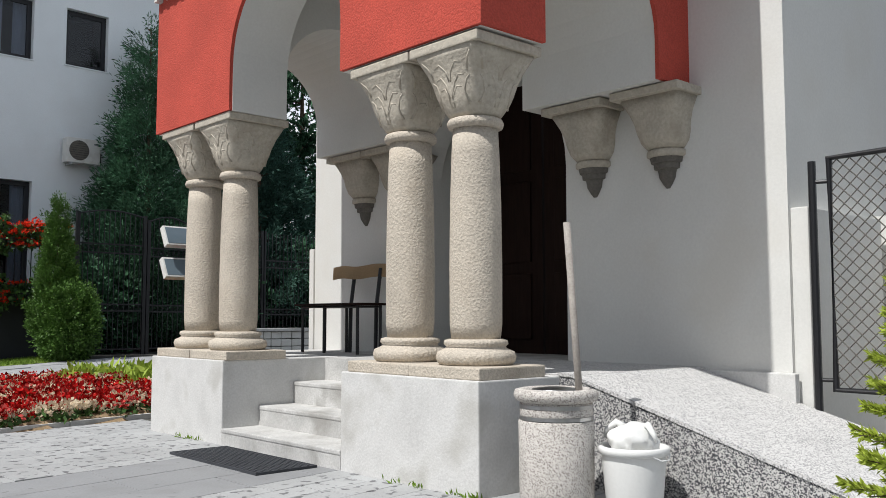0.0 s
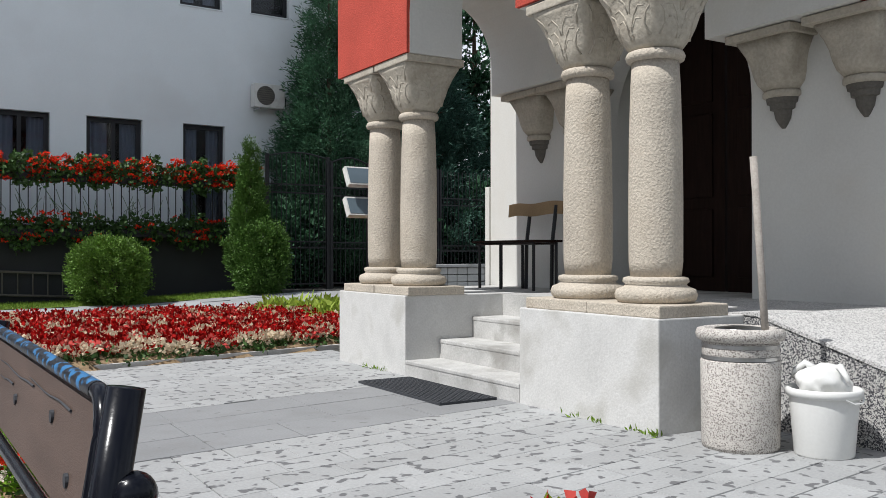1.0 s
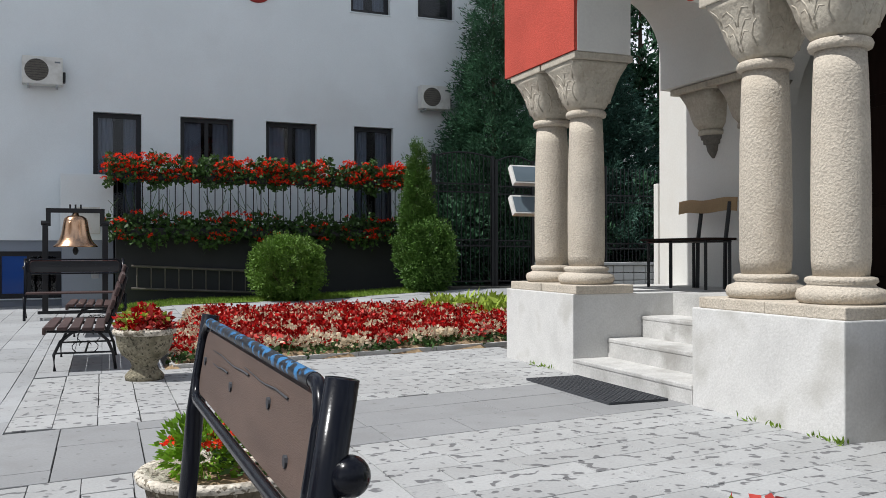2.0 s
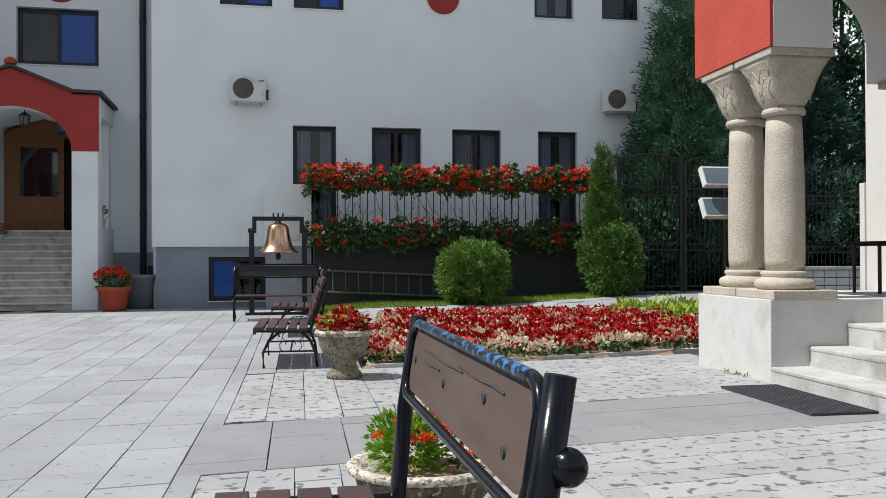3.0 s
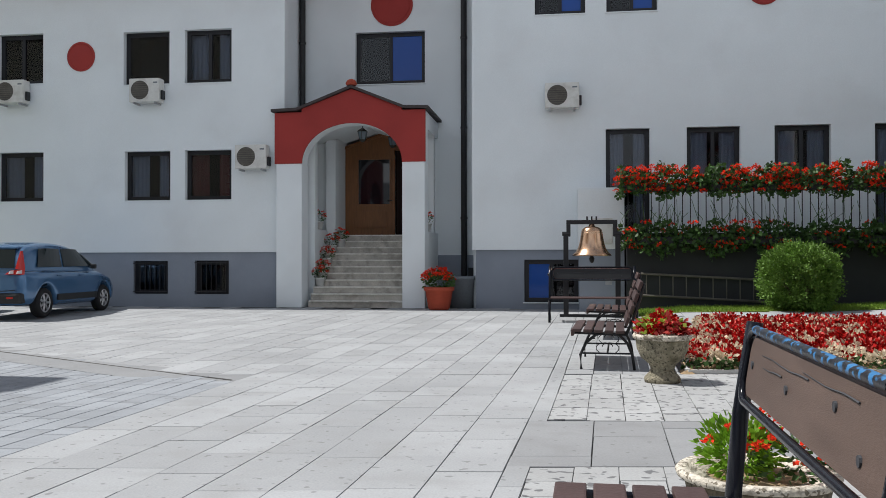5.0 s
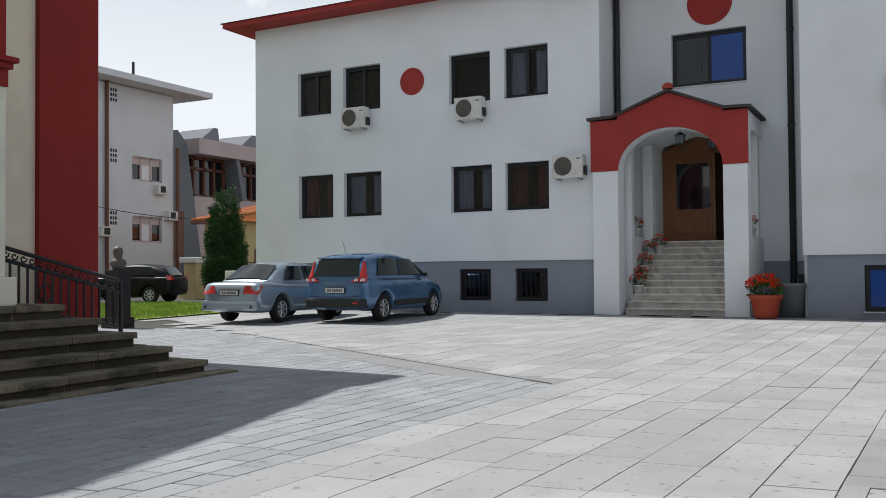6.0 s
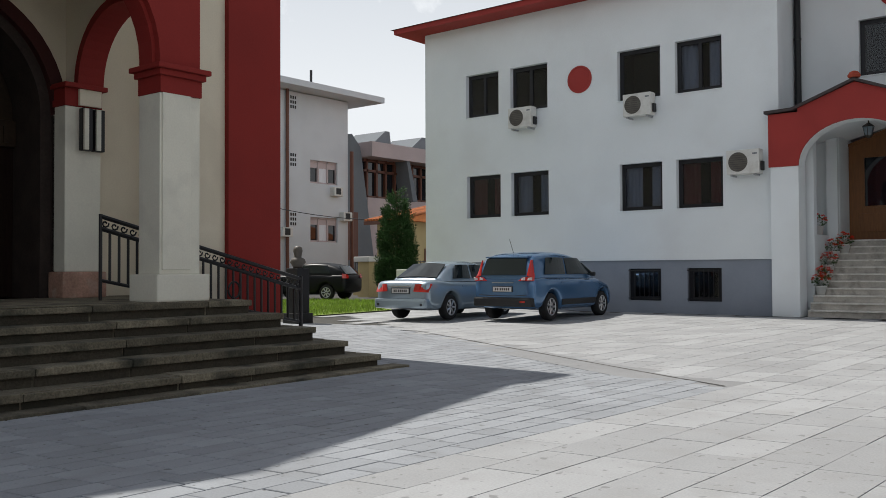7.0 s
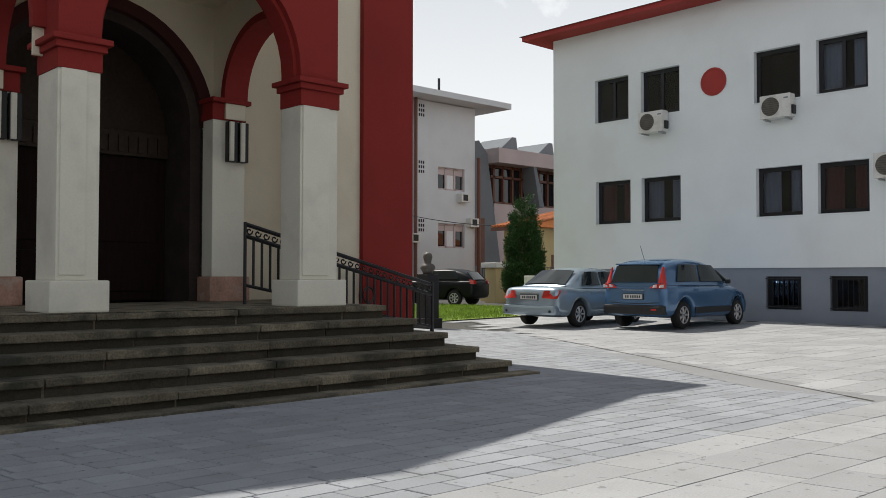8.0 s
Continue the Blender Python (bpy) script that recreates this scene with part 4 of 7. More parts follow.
pillar(*PL_L, 0.62)
pillar(*PL_R, 0.48)
part("front_arch", arch_wall(PL_L[0], PL_R[1], 4.05, 6.6, PL_L[1], PL_R[0], 4.15, FX - 0.48, FX, "x"), M_REDSMOOTH, cp, "dark red arch wall")
part("arch_moulding", arch_wall(PL_L[1] - 0.1, PL_R[0] + 0.1, 4.05, 5.6, PL_L[1] + 0.05, PL_R[0] - 0.05, 4.15, FX - 0.4, FX - 0.1, "x"), M_REDSMOOTH, cp, "dark red arch moulding")
for y0, y1, ym in ((2.84, 3.42, 3.03), (6.36, 6.94, 6.75)):
    part("side_wall", arch_wall(CX, FX - 0.45, 3.88, 6.4, CX + 0.42, FX - 0.5, 4.2, ym - 0.19, ym + 0.17, "y", rise=1.05), M_CREAM, cp, "cream wall over the side arch")
    b = bmesh.new()
    c0, ra = (CX + 0.42 + FX - 0.5) / 2, (FX - 0.5 - CX - 0.42) / 2
    for i in range(24):
        q = [(c0 - k * math.cos(math.pi * (i + e) / 24), 4.2 + h * math.sin(math.pi * (i + e) / 24)) for k, h, e in ((ra - 0.004, 1.046, 0), (ra - 0.004, 1.046, 1), (ra + 0.12, 1.17, 1), (ra + 0.12, 1.17, 0))]
        prism(q, ym - 0.22, ym + 0.2, "y", b)
    bmesh.ops.remove_doubles(b, verts=b.verts[:], dist=1e-4)
    part("side_arch", b, M_REDSMOOTH, cp, "dark red side arch")
    part("wall_pier", box(CX, CX + 0.36, y0, y1, 1.34, 3.86, 0.012), M_PALE, cp, "pale wall pier")
    part("wall_pier_base", box(CX, CX + 0.44, y0 - 0.07, y1 + 0.07, 0.94, 1.34, 0.03), M_PINK, cp, "chipped pink stone base")
    part("wall_pier_head", box(CX, CX + 0.375, y0 - 0.015, y1 + 0.015, 3.86, 4.13, 0.01), M_REDSMOOTH, cp, "dark red pier head")
    part("pier_moulding", box(CX, CX + 0.47, y0 - 0.06, y1 + 0.06, 4.13, 4.205, 0.015), M_REDSMOOTH, cp, "dark red pier moulding")
part("inner_vault", box(CX, FX - 0.45, PL_L[0], PL_R[1], 5.75, 5.95), M_CREAM, cp)
part("porch_wall", box(CX, FX - 0.02, PL_L[0] + 0.05, PL_R[1] - 0.05, 6.4, 6.7), M_CREAM, cp)
part("roof", prism([(PL_L[0] - 0.4, 6.7), (PL_R[1] + 0.4, 6.7), (CY, 7.75)], CX, FX + 0.3, "x"), M_SHADEROOF, cp)

# paired wall lamps on the piers
for ym in (3.13, 6.64):
    for d in (-0.06, 0.14):
        lp = root("wall_lamp", "long grey boxed wall lamp on the pier", "lamp", group="pier lamps")
        part("housing", box(CX + 0.36, CX + 0.47, ym + d, ym + d + 0.17, 3.19, 3.84, 0.012), M_IRON, lp)
        part("diffuser", box(CX + 0.47, CX + 0.51, ym + d + 0.01, ym + d + 0.085, 3.2, 3.83, 0.004), M_PALE, lp)

# stairs round the platform
RIS, TR, TRY = 0.188, 0.36, 0.27
stairs = root("church_stairs", "broad weathered sandstone church steps", "stairs")
for k in range(5):
    x1, y1 = -8.68 - TR * k, 8.55 - TRY * k
    y0 = 2 * CY - y1
    z0, z1 = RIS * k, RIS * (k + 1)
    part("step_core", box(CX, x1 - 0.08, y0 + 0.08, y1 - 0.08, z0 - 0.02, z1 - 0.004), M_STEP, stairs)
    y = y0
    rng = random.Random(k + 3)
    while y < y1 - 0.01:
        ln = rng.uniform(1.0, 2.2)
        e = y1 if y + ln > y1 - 0.5 else y + ln
        dz = rng.uniform(-0.012, 0.008)
        part("step_stone", box(x1 - TR - 0.1, x1 + dz, y + 0.006, e - 0.006, z0 + 0.105, z1 + dz, 0.012), M_STEP, stairs)
        part("step_stone", box(x1 - TR - 0.1, x1 - 0.065 + dz, y + 0.012, e - 0.012, z0 - 0.01, z0 + 0.105, 0.008), M_STEPSHADE, stairs)
        y = e
    x = x1 - TR - 0.12
    while x > CX + 0.1:
        e = max(x - rng.uniform(0.9, 1.6), CX)
        part("step_stone", box(e + 0.006, x - 0.006, y1 - TRY - 0.1, y1, z0 + 0.105, z1, 0.012), M_STEP, stairs)
        part("step_stone", box(e + 0.006, x - 0.006, y1 - TRY - 0.1, y1 - 0.06, z0 - 0.01, z0 + 0.105, 0.008), M_STEPSHADE, stairs)
        x = e
y = -0.6
rng = random.Random(9)
while y < 8.8:
    e = min(y + rng.uniform(0.9, 1.6), 8.85)
    part("kerb_slab", box(-8.75, -8.42 + rng.uniform(-0.012, 0.012), y + 0.006, e - 0.006, -0.01, 0.03, 0.008), M_STEP, stairs)
    y = e
part("porch_floor", box(CX, -10.2, 2 * CY - 7.4, 7.4, RIS * 5 - 0.02, RIS * 5 + 0.004), M_STEP, stairs)

# ---- things by the columned porch ----
bn = root("litter_bin", "round washed-aggregate litter bin with steel bands", "bin", pose(5.08, 4.0, 0))
part("body", lathe([(0.255, 0.0), (0.262, 0.03), (0.268, 0.6), (0.262, 0.61)], 40), M_BIN, bn, smooth=True)
for z in (0.61, 0.69):
    part("band", lathe([(0.25, z), (0.262, z + 0.006), (0.262, z + 0.03), (0.25, z + 0.036)], 40), M_STEEL, bn, "dull steel band")
part("neck", lathe([(0.245, 0.61), (0.258, 0.65), (0.258, 0.73), (0.245, 0.74)], 40), M_BIN, bn, smooth=True)
part("rim", lathe([(0.255, 0.735), (0.29, 0.75), (0.302, 0.785), (0.29, 0.82), (0.25, 0.83), (0.2, 0.815), (0.19, 0.78)], 40), M_BIN, bn, smooth=True)
part("lid", lathe([(0.19, 0.79), (0.17, 0.825), (0.1, 0.835), (0.02, 0.836)], 32), M_STEEL, bn, "flat metal insert")
sv = root("wooden_pole", "weathered grey wooden pole standing in the bin", "pole")
part("pole", tube(bmesh.new(), [(5.08, 3.78, 0.6), (5.06, 3.81, 1.2), (5.03, 3.85, 2.0)], 0.026, 10), M_WOODGREY, sv, smooth=True)
bk = root("plastic_bucket", "white plastic bucket with bunched bag on top", "bucket", pose(5.34, 3.53, 0))
part("bucket_body", lathe([(0.185, 0), (0.19, 0.01), (0.222, 0.40), (0.222, 0.405)], 36), M_WHITEPL, bk, smooth=True)
part("bucket_rim", lathe([(0.222, 0.39), (0.242, 0.395), (0.245, 0.44), (0.232, 0.45), (0.21, 0.445), (0.2, 0.41)], 36), M_WHITEPL, bk, smooth=True)
part("bucket_handle", tube(bmesh.new(), [(-0.1, -0.215, 0.40), (-0.04, -0.245, 0.37), (0.05, -0.245, 0.37), (0.12, -0.21, 0.40)], 0.006, 6), M_WHITEPL, bk)
bm = bmesh.new()
bmesh.ops.create_icosphere(bm, subdivisions=4, radius=0.165)
for v in bm.verts:
    p = v.co.copy()
    v.co = Vector((p.x * 1.05, p.y * 1.0, p.z * 0.85)) * (1 + 0.22 * noise.noise(p * 9) + 0.10 * noise.noise(p * 22))
    v.co.z += 0.47
for s in (-1, 1):
    tube(bm, [(0.02, -0.08 * s, 0.56), (-0.02, -0.13 * s, 0.6), (-0.05, -0.19 * s, 0.545), (-0.04, -0.21 * s, 0.49)], 0.03, 7, r_end=0.012)
part("plastic_bag", bm, M_WHITEPL, bk, "crumpled white bag", smooth=True)

mt = root("rubber_mat", "pair of black perforated rubber mats before the steps", "mat", PM @ pose(-0.08, 1.98, 0.004))
for j in range(2):
    y0, y1 = 0.82 * j, 0.82 * j + 0.80
    xs, ys = [-0.6], [y0]
    for k in range(14):
        xs += [-0.6 + 0.6 * k / 14 + 0.014, -0.6 + 0.6 * (k + 1) / 14]
    for k in range(19):
        ys += [y0 + 0.8 * k / 19 + 0.014, y0 + 0.8 * (k + 1) / 19]
    xs.append(0.014)
    ys.append(y1 + 0.014)
    b = bmesh.new()
    vv = {}

    def vert(i, k, z):
        if (i, k, z) not in vv:
            vv[i, k, z] = b.verts.new((xs[i], ys[k], z))
        return vv[i, k, z]

    high = lambda i, k: 0.02 if 0 <= i < len(xs) - 1 and 0 <= k < len(ys) - 1 and (i % 2 == 0 or k % 2 == 0) else (0.004 if 0 <= i < len(xs) - 1 and 0 <= k < len(ys) - 1 else -0.004)
    for i in range(len(xs) - 1):
        for k in range(len(ys) - 1):
            z = high(i, k)
            b.faces.new([vert(i + p, k + q, z) for p, q in ((0, 0), (1, 0), (1, 1), (0, 1))])
            for di, dk, e in ((-1, 0, ((0, 0), (0, 1))), (1, 0, ((1, 0), (1, 1))), (0, -1, ((0, 0), (1, 0))), (0, 1, ((0, 1), (1, 1)))):
                zn = high(i + di, k + dk)
                if zn < z:
                    b.faces.new((vert(i + e[0][0], k + e[0][1], z), vert(i + e[1][0], k + e[1][1], z), vert(i + e[1][0], k + e[1][1], zn), vert(i + e[0][0], k + e[0][1], zn)))
    part("mat_half", b, M_RUBBER, mt)

ch = root("school_bench", "plywood seat and backrest on thin black metal legs", "bench", PM @ pose(2.42, 4.85, 0.872))
for x in (-0.36, 0.0):
    for y in (-0.62, 0.1, 0.6):
        part("leg", tube(bmesh.new(), [(x, y, 0), (x, y, 0.62)], 0.021, 8), M_IRON, ch)
part("rail", tube(bmesh.new(), [(-0.36, -0.64, 0.6), (-0.36, 0.64, 0.6)], 0.014, 8), M_IRON, ch)
part("rail", tube(bmesh.new(), [(0, -0.64, 0.6), (0, 0.64, 0.6)], 0.014, 8), M_IRON, ch)
part("seat", box(-0.44, 0.03, -0.72, 0.68, 0.615, 0.645, 0.01), M_DARKWOOD, ch, "dark worn wooden seat")
for y in (-0.5, 0.05):
    part("back_post", tube(bmesh.new(), [(0.02, y, 0.0), (0.03, y, 0.6), (0.1, y, 1.1)], 0.026, 8), M_IRON, ch)
b = bmesh.new()
pr = []
for i in range(17):
    y = -0.62 + 1.18 * i / 16
    xx = 0.075 + 0.02 * math.cos(i * 0.4)
    pr.append([b.verts.new((xx + dx, y, 0.98 + dz + 0.012 * math.sin(i * 0.6))) for dx, dz in ((0, 0), (0.018, 0), (0.03, 0.17), (0.012, 0.17))])
for p, q in zip(pr, pr[1:]):
    for k in range(4):
        b.faces.new((p[k], p[(k + 1) % 4], q[(k + 1) % 4], q[k]))
b.faces.new(pr[0])
b.faces.new(pr[-1][::-1])
part("backrest", b, M_CHAIRWOOD, ch, "tan plywood backrest")

# wire-mesh gate by the ramp
gt = root("mesh_gate", "black tube gate filled with wire mesh", "gate", PM @ pose(2.87, -1.22, 0))
part("post", tube(bmesh.new(), [(0, 0, 0.48), (0, 0, 2.68)], 0.034, 10), M_IRON, gt)
part("gate_frame", tube(bmesh.new(), [(0.05, -1.5, 0.72), (0.05, -0.13, 0.72), (0.05, -0.13, 2.7), (0.05, -1.5, 2.72)], 0.034, 10), M_IRON, gt)
for z in (0.8, 2.5):
    part("hinge", tube(bmesh.new(), [(0, 0, z), (0.05, -0.13, z)], 0.018, 8), M_IRON, gt)
b = bmesh.new()
for s in (-1, 1):
    for i in range(-24, 44):
        p0 = [(0.05, -0.14 - 0.11 * i, 0.74), (0.05, -0.14 - 0.11 * i - s * 1.92, 2.68)]
        a, c = Vector(p0[0]), Vector(p0[1])
        lo, hi = 0.0, 1.0
        dy = c.y - a.y
        t0, t1 = sorted(((-0.14 - a.y) / dy, (-1.48 - a.y) / dy))
        lo, hi = max(lo, t0), min(hi, t1)
        if hi - lo > 0.02:
            tube(b, [a.lerp(c, lo) + Vector((0.004 * s, 0, 0)), a.lerp(c, hi) + Vector((0.004 * s, 0, 0))], 0.0055, 4, False)
part("wire_mesh", b, M_DROP, gt, "grey diamond wire mesh")

# floodlights on a slim post
fl = root("floodlight_post", "two square floodlights on a thin black post", "floodlight", pose(8.0, 14.1, gz(14.1)))
part("post", tube(bmesh.new(), [(0, 0, -0.02), (0, 0, 2.9)], 0.04, 10), M_IRON, fl)
for z in (2.66, 2.12):
    b = box(-0.36, 0.36, -0.05, 0.06, -0.19, 0.19, 0.012)
    bmesh.ops.transform(b, matrix=Matrix.Translation((-0.42, -0.05, z)) @ Matrix.Rotation(radians(-28), 4, "X"), verts=b.verts)
    hd = part("lamp_head", b, M_AC, fl, "pale metal lamp head")
    b = box(-0.325, 0.325, -0.056, -0.049, -0.155, 0.155)
    bmesh.ops.transform(b, matrix=Matrix.Translation((-0.42, -0.05, z)) @ Matrix.Rotation(radians(-28), 4, "X"), verts=b.verts)
    part("lamp_glass", b, M_LIGHTGLASS, hd, "pale reflecting glass")

# ---- benches ----
TB = root("tube_bench", "black tube-framed bench with brown plank backrest", "bench", pose(0.0, 0.0, 0.0))


def tube_bench(t, blue, wood=M_PLANK):
    """Back along local y from 0 to 1.9, seat towards -x."""
    L = 1.74
    for y in (0.0, L):
        part("upright", tube(bmesh.new(), [(-0.02, y, -0.01), (-0.03, y, 0.45), (0.0, y, 0.78), (0.055, y, 1.125)], 0.031, 28), M_TUBE, t, smooth=True)
        part("front_leg", tube(bmesh.new(), [(-0.66, y, -0.01), (-0.66, y, 0.46)], 0.026, 12), M_TUBE, t, smooth=True)
        part("seat_bearer", tube(bmesh.new(), [(-0.70, y, 0.45), (-0.03, y, 0.44)], 0.02, 10), M_TUBE, t)
        k = bmesh.new()
        bmesh.ops.create_uvsphere(k, u_segments=20, v_segments=12, radius=0.038)
        bmesh.ops.translate(k, vec=(0.062, y + (-0.02 if y == 0 else 0.02), 0.955), verts=k.verts)
        part("knob", k, M_TUBE, t, "glossy black ball", smooth=True)
    x = lambda z: 0.055 * (z - 0.78) / 0.34
    loop = []
    for cy, cz, a0 in ((0.12, 0.915, 180), (L - 0.12, 0.915, 270), (L - 0.12, 1.03, 0), (0.12, 1.03, 90)):
        for k in range(6):
            a = radians(a0 + 18 * k)
            loop.append((cy + 0.075 * math.cos(a), cz + 0.075 * math.sin(a)))
    pts = [(x(z) - 0.016, y, z) for y, z in loop]
    part("back_hoop", tube(bmesh.new(), pts + pts[:2], 0.016, 12, False), M_TUBE, t, smooth=True)
    b = bmesh.new()
    pl = []
    for y, z in loop:
        cy, cz = L / 2, 0.972
        pl.append((cy + (y - cy) * 0.962, cz + (z - cz) * 0.80))
    fr = [b.verts.new((x(z) - 0.014, y, z)) for y, z in pl]
    bk_ = [b.verts.new((x(z) + 0.014, y, z)) for y, z in pl]
    b.faces.new(fr)
    b.faces.new(bk_[::-1])
    for i in range(len(fr)):
        j = (i + 1) % len(fr)
        b.faces.new((fr[i], bk_[i], bk_[j], fr[j]))
    bmesh.ops.bevel(b, geom=[e for e in b.edges if len(e.link_faces) == 2 and e.calc_face_angle(0) > 1], offset=0.006, segments=2, affect="EDGES")
    board = part("back_plank", b, wood, t, "worn plank with cracks")
    part("plank_edge", tube(bmesh.new(), [(x(z) + 0.012, y, z) for y, z in pl] + [(x(pl[0][1]) + 0.012, *pl[0])], 0.006, 6, False), M_PLANKEDGE, board, "worn red-brown rim")
    for y, z in ((0.26, 0.925), (0.5, 1.005), (1.02, 0.97), (1.58, 0.98)):
        part("bolt", tube(bmesh.new(), [(x(z) - 0.02, y, z), (x(z) - 0.013, y, z)], 0.014, 8), M_RUBBER, board)
    rng = random.Random(4)
    ck = bmesh.new()
    for y0, z0, n in ((0.32, 1.042, 10), (0.78, 1.03, 12), (1.1, 0.995, 6)):
        p = [(x(z0) - 0.0165, y0 + 0.06 * i, z0 + 0.0035 * math.sin(i * 0.8 + y0) + rng.uniform(-0.0015, 0.0015)) for i in range(n)]
        tube(ck, p, 0.0032, 4, True, 0.001)
    part("crack", ck, M_RUBBER, board, "dark crack in the plank")
    if blue:
        z = 1.105
        part("painted_bar", tube(bmesh.new(), [(x(z) - 0.016, 0.13, z), (x(z) - 0.016, L - 0.13, z)], 0.0166, 16, False), M_PAINTBAR, t, "top bar with peeling blue paint", smooth=True)
    for i in range(4):
        part("seat_slat", box(-0.70 + 0.147 * i, -0.578 + 0.147 * i, 0.02, L - 0.02, 0.47, 0.5, 0.008), M_SLAT, t, "red-brown seat slat")


tube_bench(TB, True)
TB.matrix_basis = Matrix.Translation((0.235, 1.46, 0)) @ Matrix.Rotation(radians(-1.2), 4, "Z")
FB = root("tube_bench", "black tube-framed bench with dark planks by the bell", "bench", pose(0, 0, 0))
tube_bench(FB, False, M_BLACKPL)
FB.matrix_basis = Matrix.Translation((0.98, 18.55, gz(18.6))) @ Matrix.Rotation(radians(90), 4, "Z")

SB = root("slat_bench", "bench of dark red-brown slats on curved black iron legs", "bench", pose(0.03, 10.72, gz(10.9), 0, 0, -3.2), "slatted benches")
for y in (0.14, 1.46):
    sd = part("iron_side", tube(bmesh.new(), [(-0.3 + 0.04, y, 0.0), (-0.27, y, 0.18), (-0.2, y, 0.33), (-0.08, y, 0.43), (0.06, y, 0.455), (0.2, y, 0.43), (0.3, y, 0.33), (0.36, y, 0.18), (0.385, y, 0.0)], 0.018, 8), M_IRON, SB, smooth=True)
    part("back_iron", tube(bmesh.new(), [(0.28, y, 0.42), (0.36, y, 0.6), (0.46, y, 0.9), (0.5, y, 1.06)], 0.02, 8), M_IRON, SB, smooth=True)
    part("cross_iron", tube(bmesh.new(), [(-0.25, y, 0.2), (0.36, y, 0.2)], 0.012, 6), M_IRON, sd)
    for s in (-1, 1):
        sp = [(0.06 + s * (0.06 + 0.022 * a) * math.cos(0.9 * a), y, 0.28 + (0.02 + 0.016 * a) * math.sin(0.9 * a)) for a in [0.5 * k for k in range(10)]]
        part("scroll", tube(bmesh.new(), sp, 0.006, 5), M_IRON, sd)
    part("seat_iron", tube(bmesh.new(), [(-0.34, y, 0.45), (0.3, y, 0.43)], 0.016, 8), M_IRON, SB)
part("tie_rod", tube(bmesh.new(), [(0.06, 0.14, 0.2), (0.06, 1.46, 0.2)], 0.012, 6), M_IRON, SB)
for i in range(5):
    part("seat_slat", box(-0.36 + 0.13 * i, -0.255 + 0.13 * i, 0, 1.6, 0.47 - 0.005 * i, 0.51 - 0.005 * i, 0.01), M_SLAT, SB)
part("front_slat", box(-0.38, -0.345, 0, 1.6, 0.42, 0.5, 0.01), M_SLAT, SB)
for i in range(4):
    b = box(-0.02, 0.02, 0, 1.6, -0.055, 0.055, 0.01)
    bmesh.ops.transform(b, matrix=Matrix.Translation((0.30 + 0.052 * i, 0, 0.60 + 0.145 * i)) @ Matrix.Rotation(radians(20), 4, "Y"), verts=b.verts)
    part("back_slat", b, M_SLAT, SB)
copy_thing(SB, pose(0.29, 14.5, gz(14.7), 0, 0, -3.2))

# ---- bell in its frame ----
bl = root("bell_stand", "polished bronze bell hung in a black steel frame", "bell", pose(0.13, 19.45, gz(19.45)))
for x in (-0.56, 0.56):
    part("post", box(x - 0.055, x + 0.055, -0.055, 0.055, -0.02, 1.78, 0.008), M_IRON, bl)
    part("bearing", tube(bmesh.new(), [(x - 0.08, 0, 1.82), (x + 0.08, 0, 1.82)], 0.05, 10), M_IRON, bl)
    part("yoke_arm", box(x * 0.9 - 0.045, x * 0.9 + 0.045, -0.04, 0.04, 1.76, 2.05, 0.006), M_IRON, bl)
part("yoke", box(-0.55, 0.55, -0.05, 0.05, 2.03, 2.12, 0.008), M_IRON, bl)
part("base_bar", box(-0.7, 0.7, -0.06, 0.06, -0.01, 0.06, 0.006), M_IRON, bl)
part("bell", lathe([(0.425, 1.34), (0.415, 1.365), (0.365, 1.41), (0.305, 1.50), (0.27, 1.61), (0.245, 1.75), (0.228, 1.86), (0.21, 1.92), (0.15, 1.965), (0.07, 1.98), (0.05, 2.04)], 48), M_BRONZE, bl, "polished bronze bell", smooth=True)
for z, rr in ((1.5, 0.307), (1.84, 0.234), (1.88, 0.226)):
    part("moulding", lathe([(rr - 0.008, z - 0.008), (rr + 0.004, z), (rr - 0.008, z + 0.008)], 48), M_BRONZE, bl, smooth=True)
part("clapper", lathe([(0.02, 1.18), (0.05, 1.22), (0.06, 1.28), (0.03, 1.34), (0.02, 1.5)], 16), M_IRON, bl, smooth=True)
for x in (-0.1, 0, 0.1):
    part("yoke_bolt", tube(bmesh.new(), [(x, 0, 2.12), (x, 0, 2.2)], 0.018, 8), M_IRON, bl)
part("motor_box", box(0.30, 0.44, 0.06, 0.2, 0.7, 0.95, 0.01), M_GALV, bl)

# ---- air conditioners ----
AC = root("air_conditioner", "white air-conditioner unit bolted to the wall", "air conditioner", group="air conditioners")


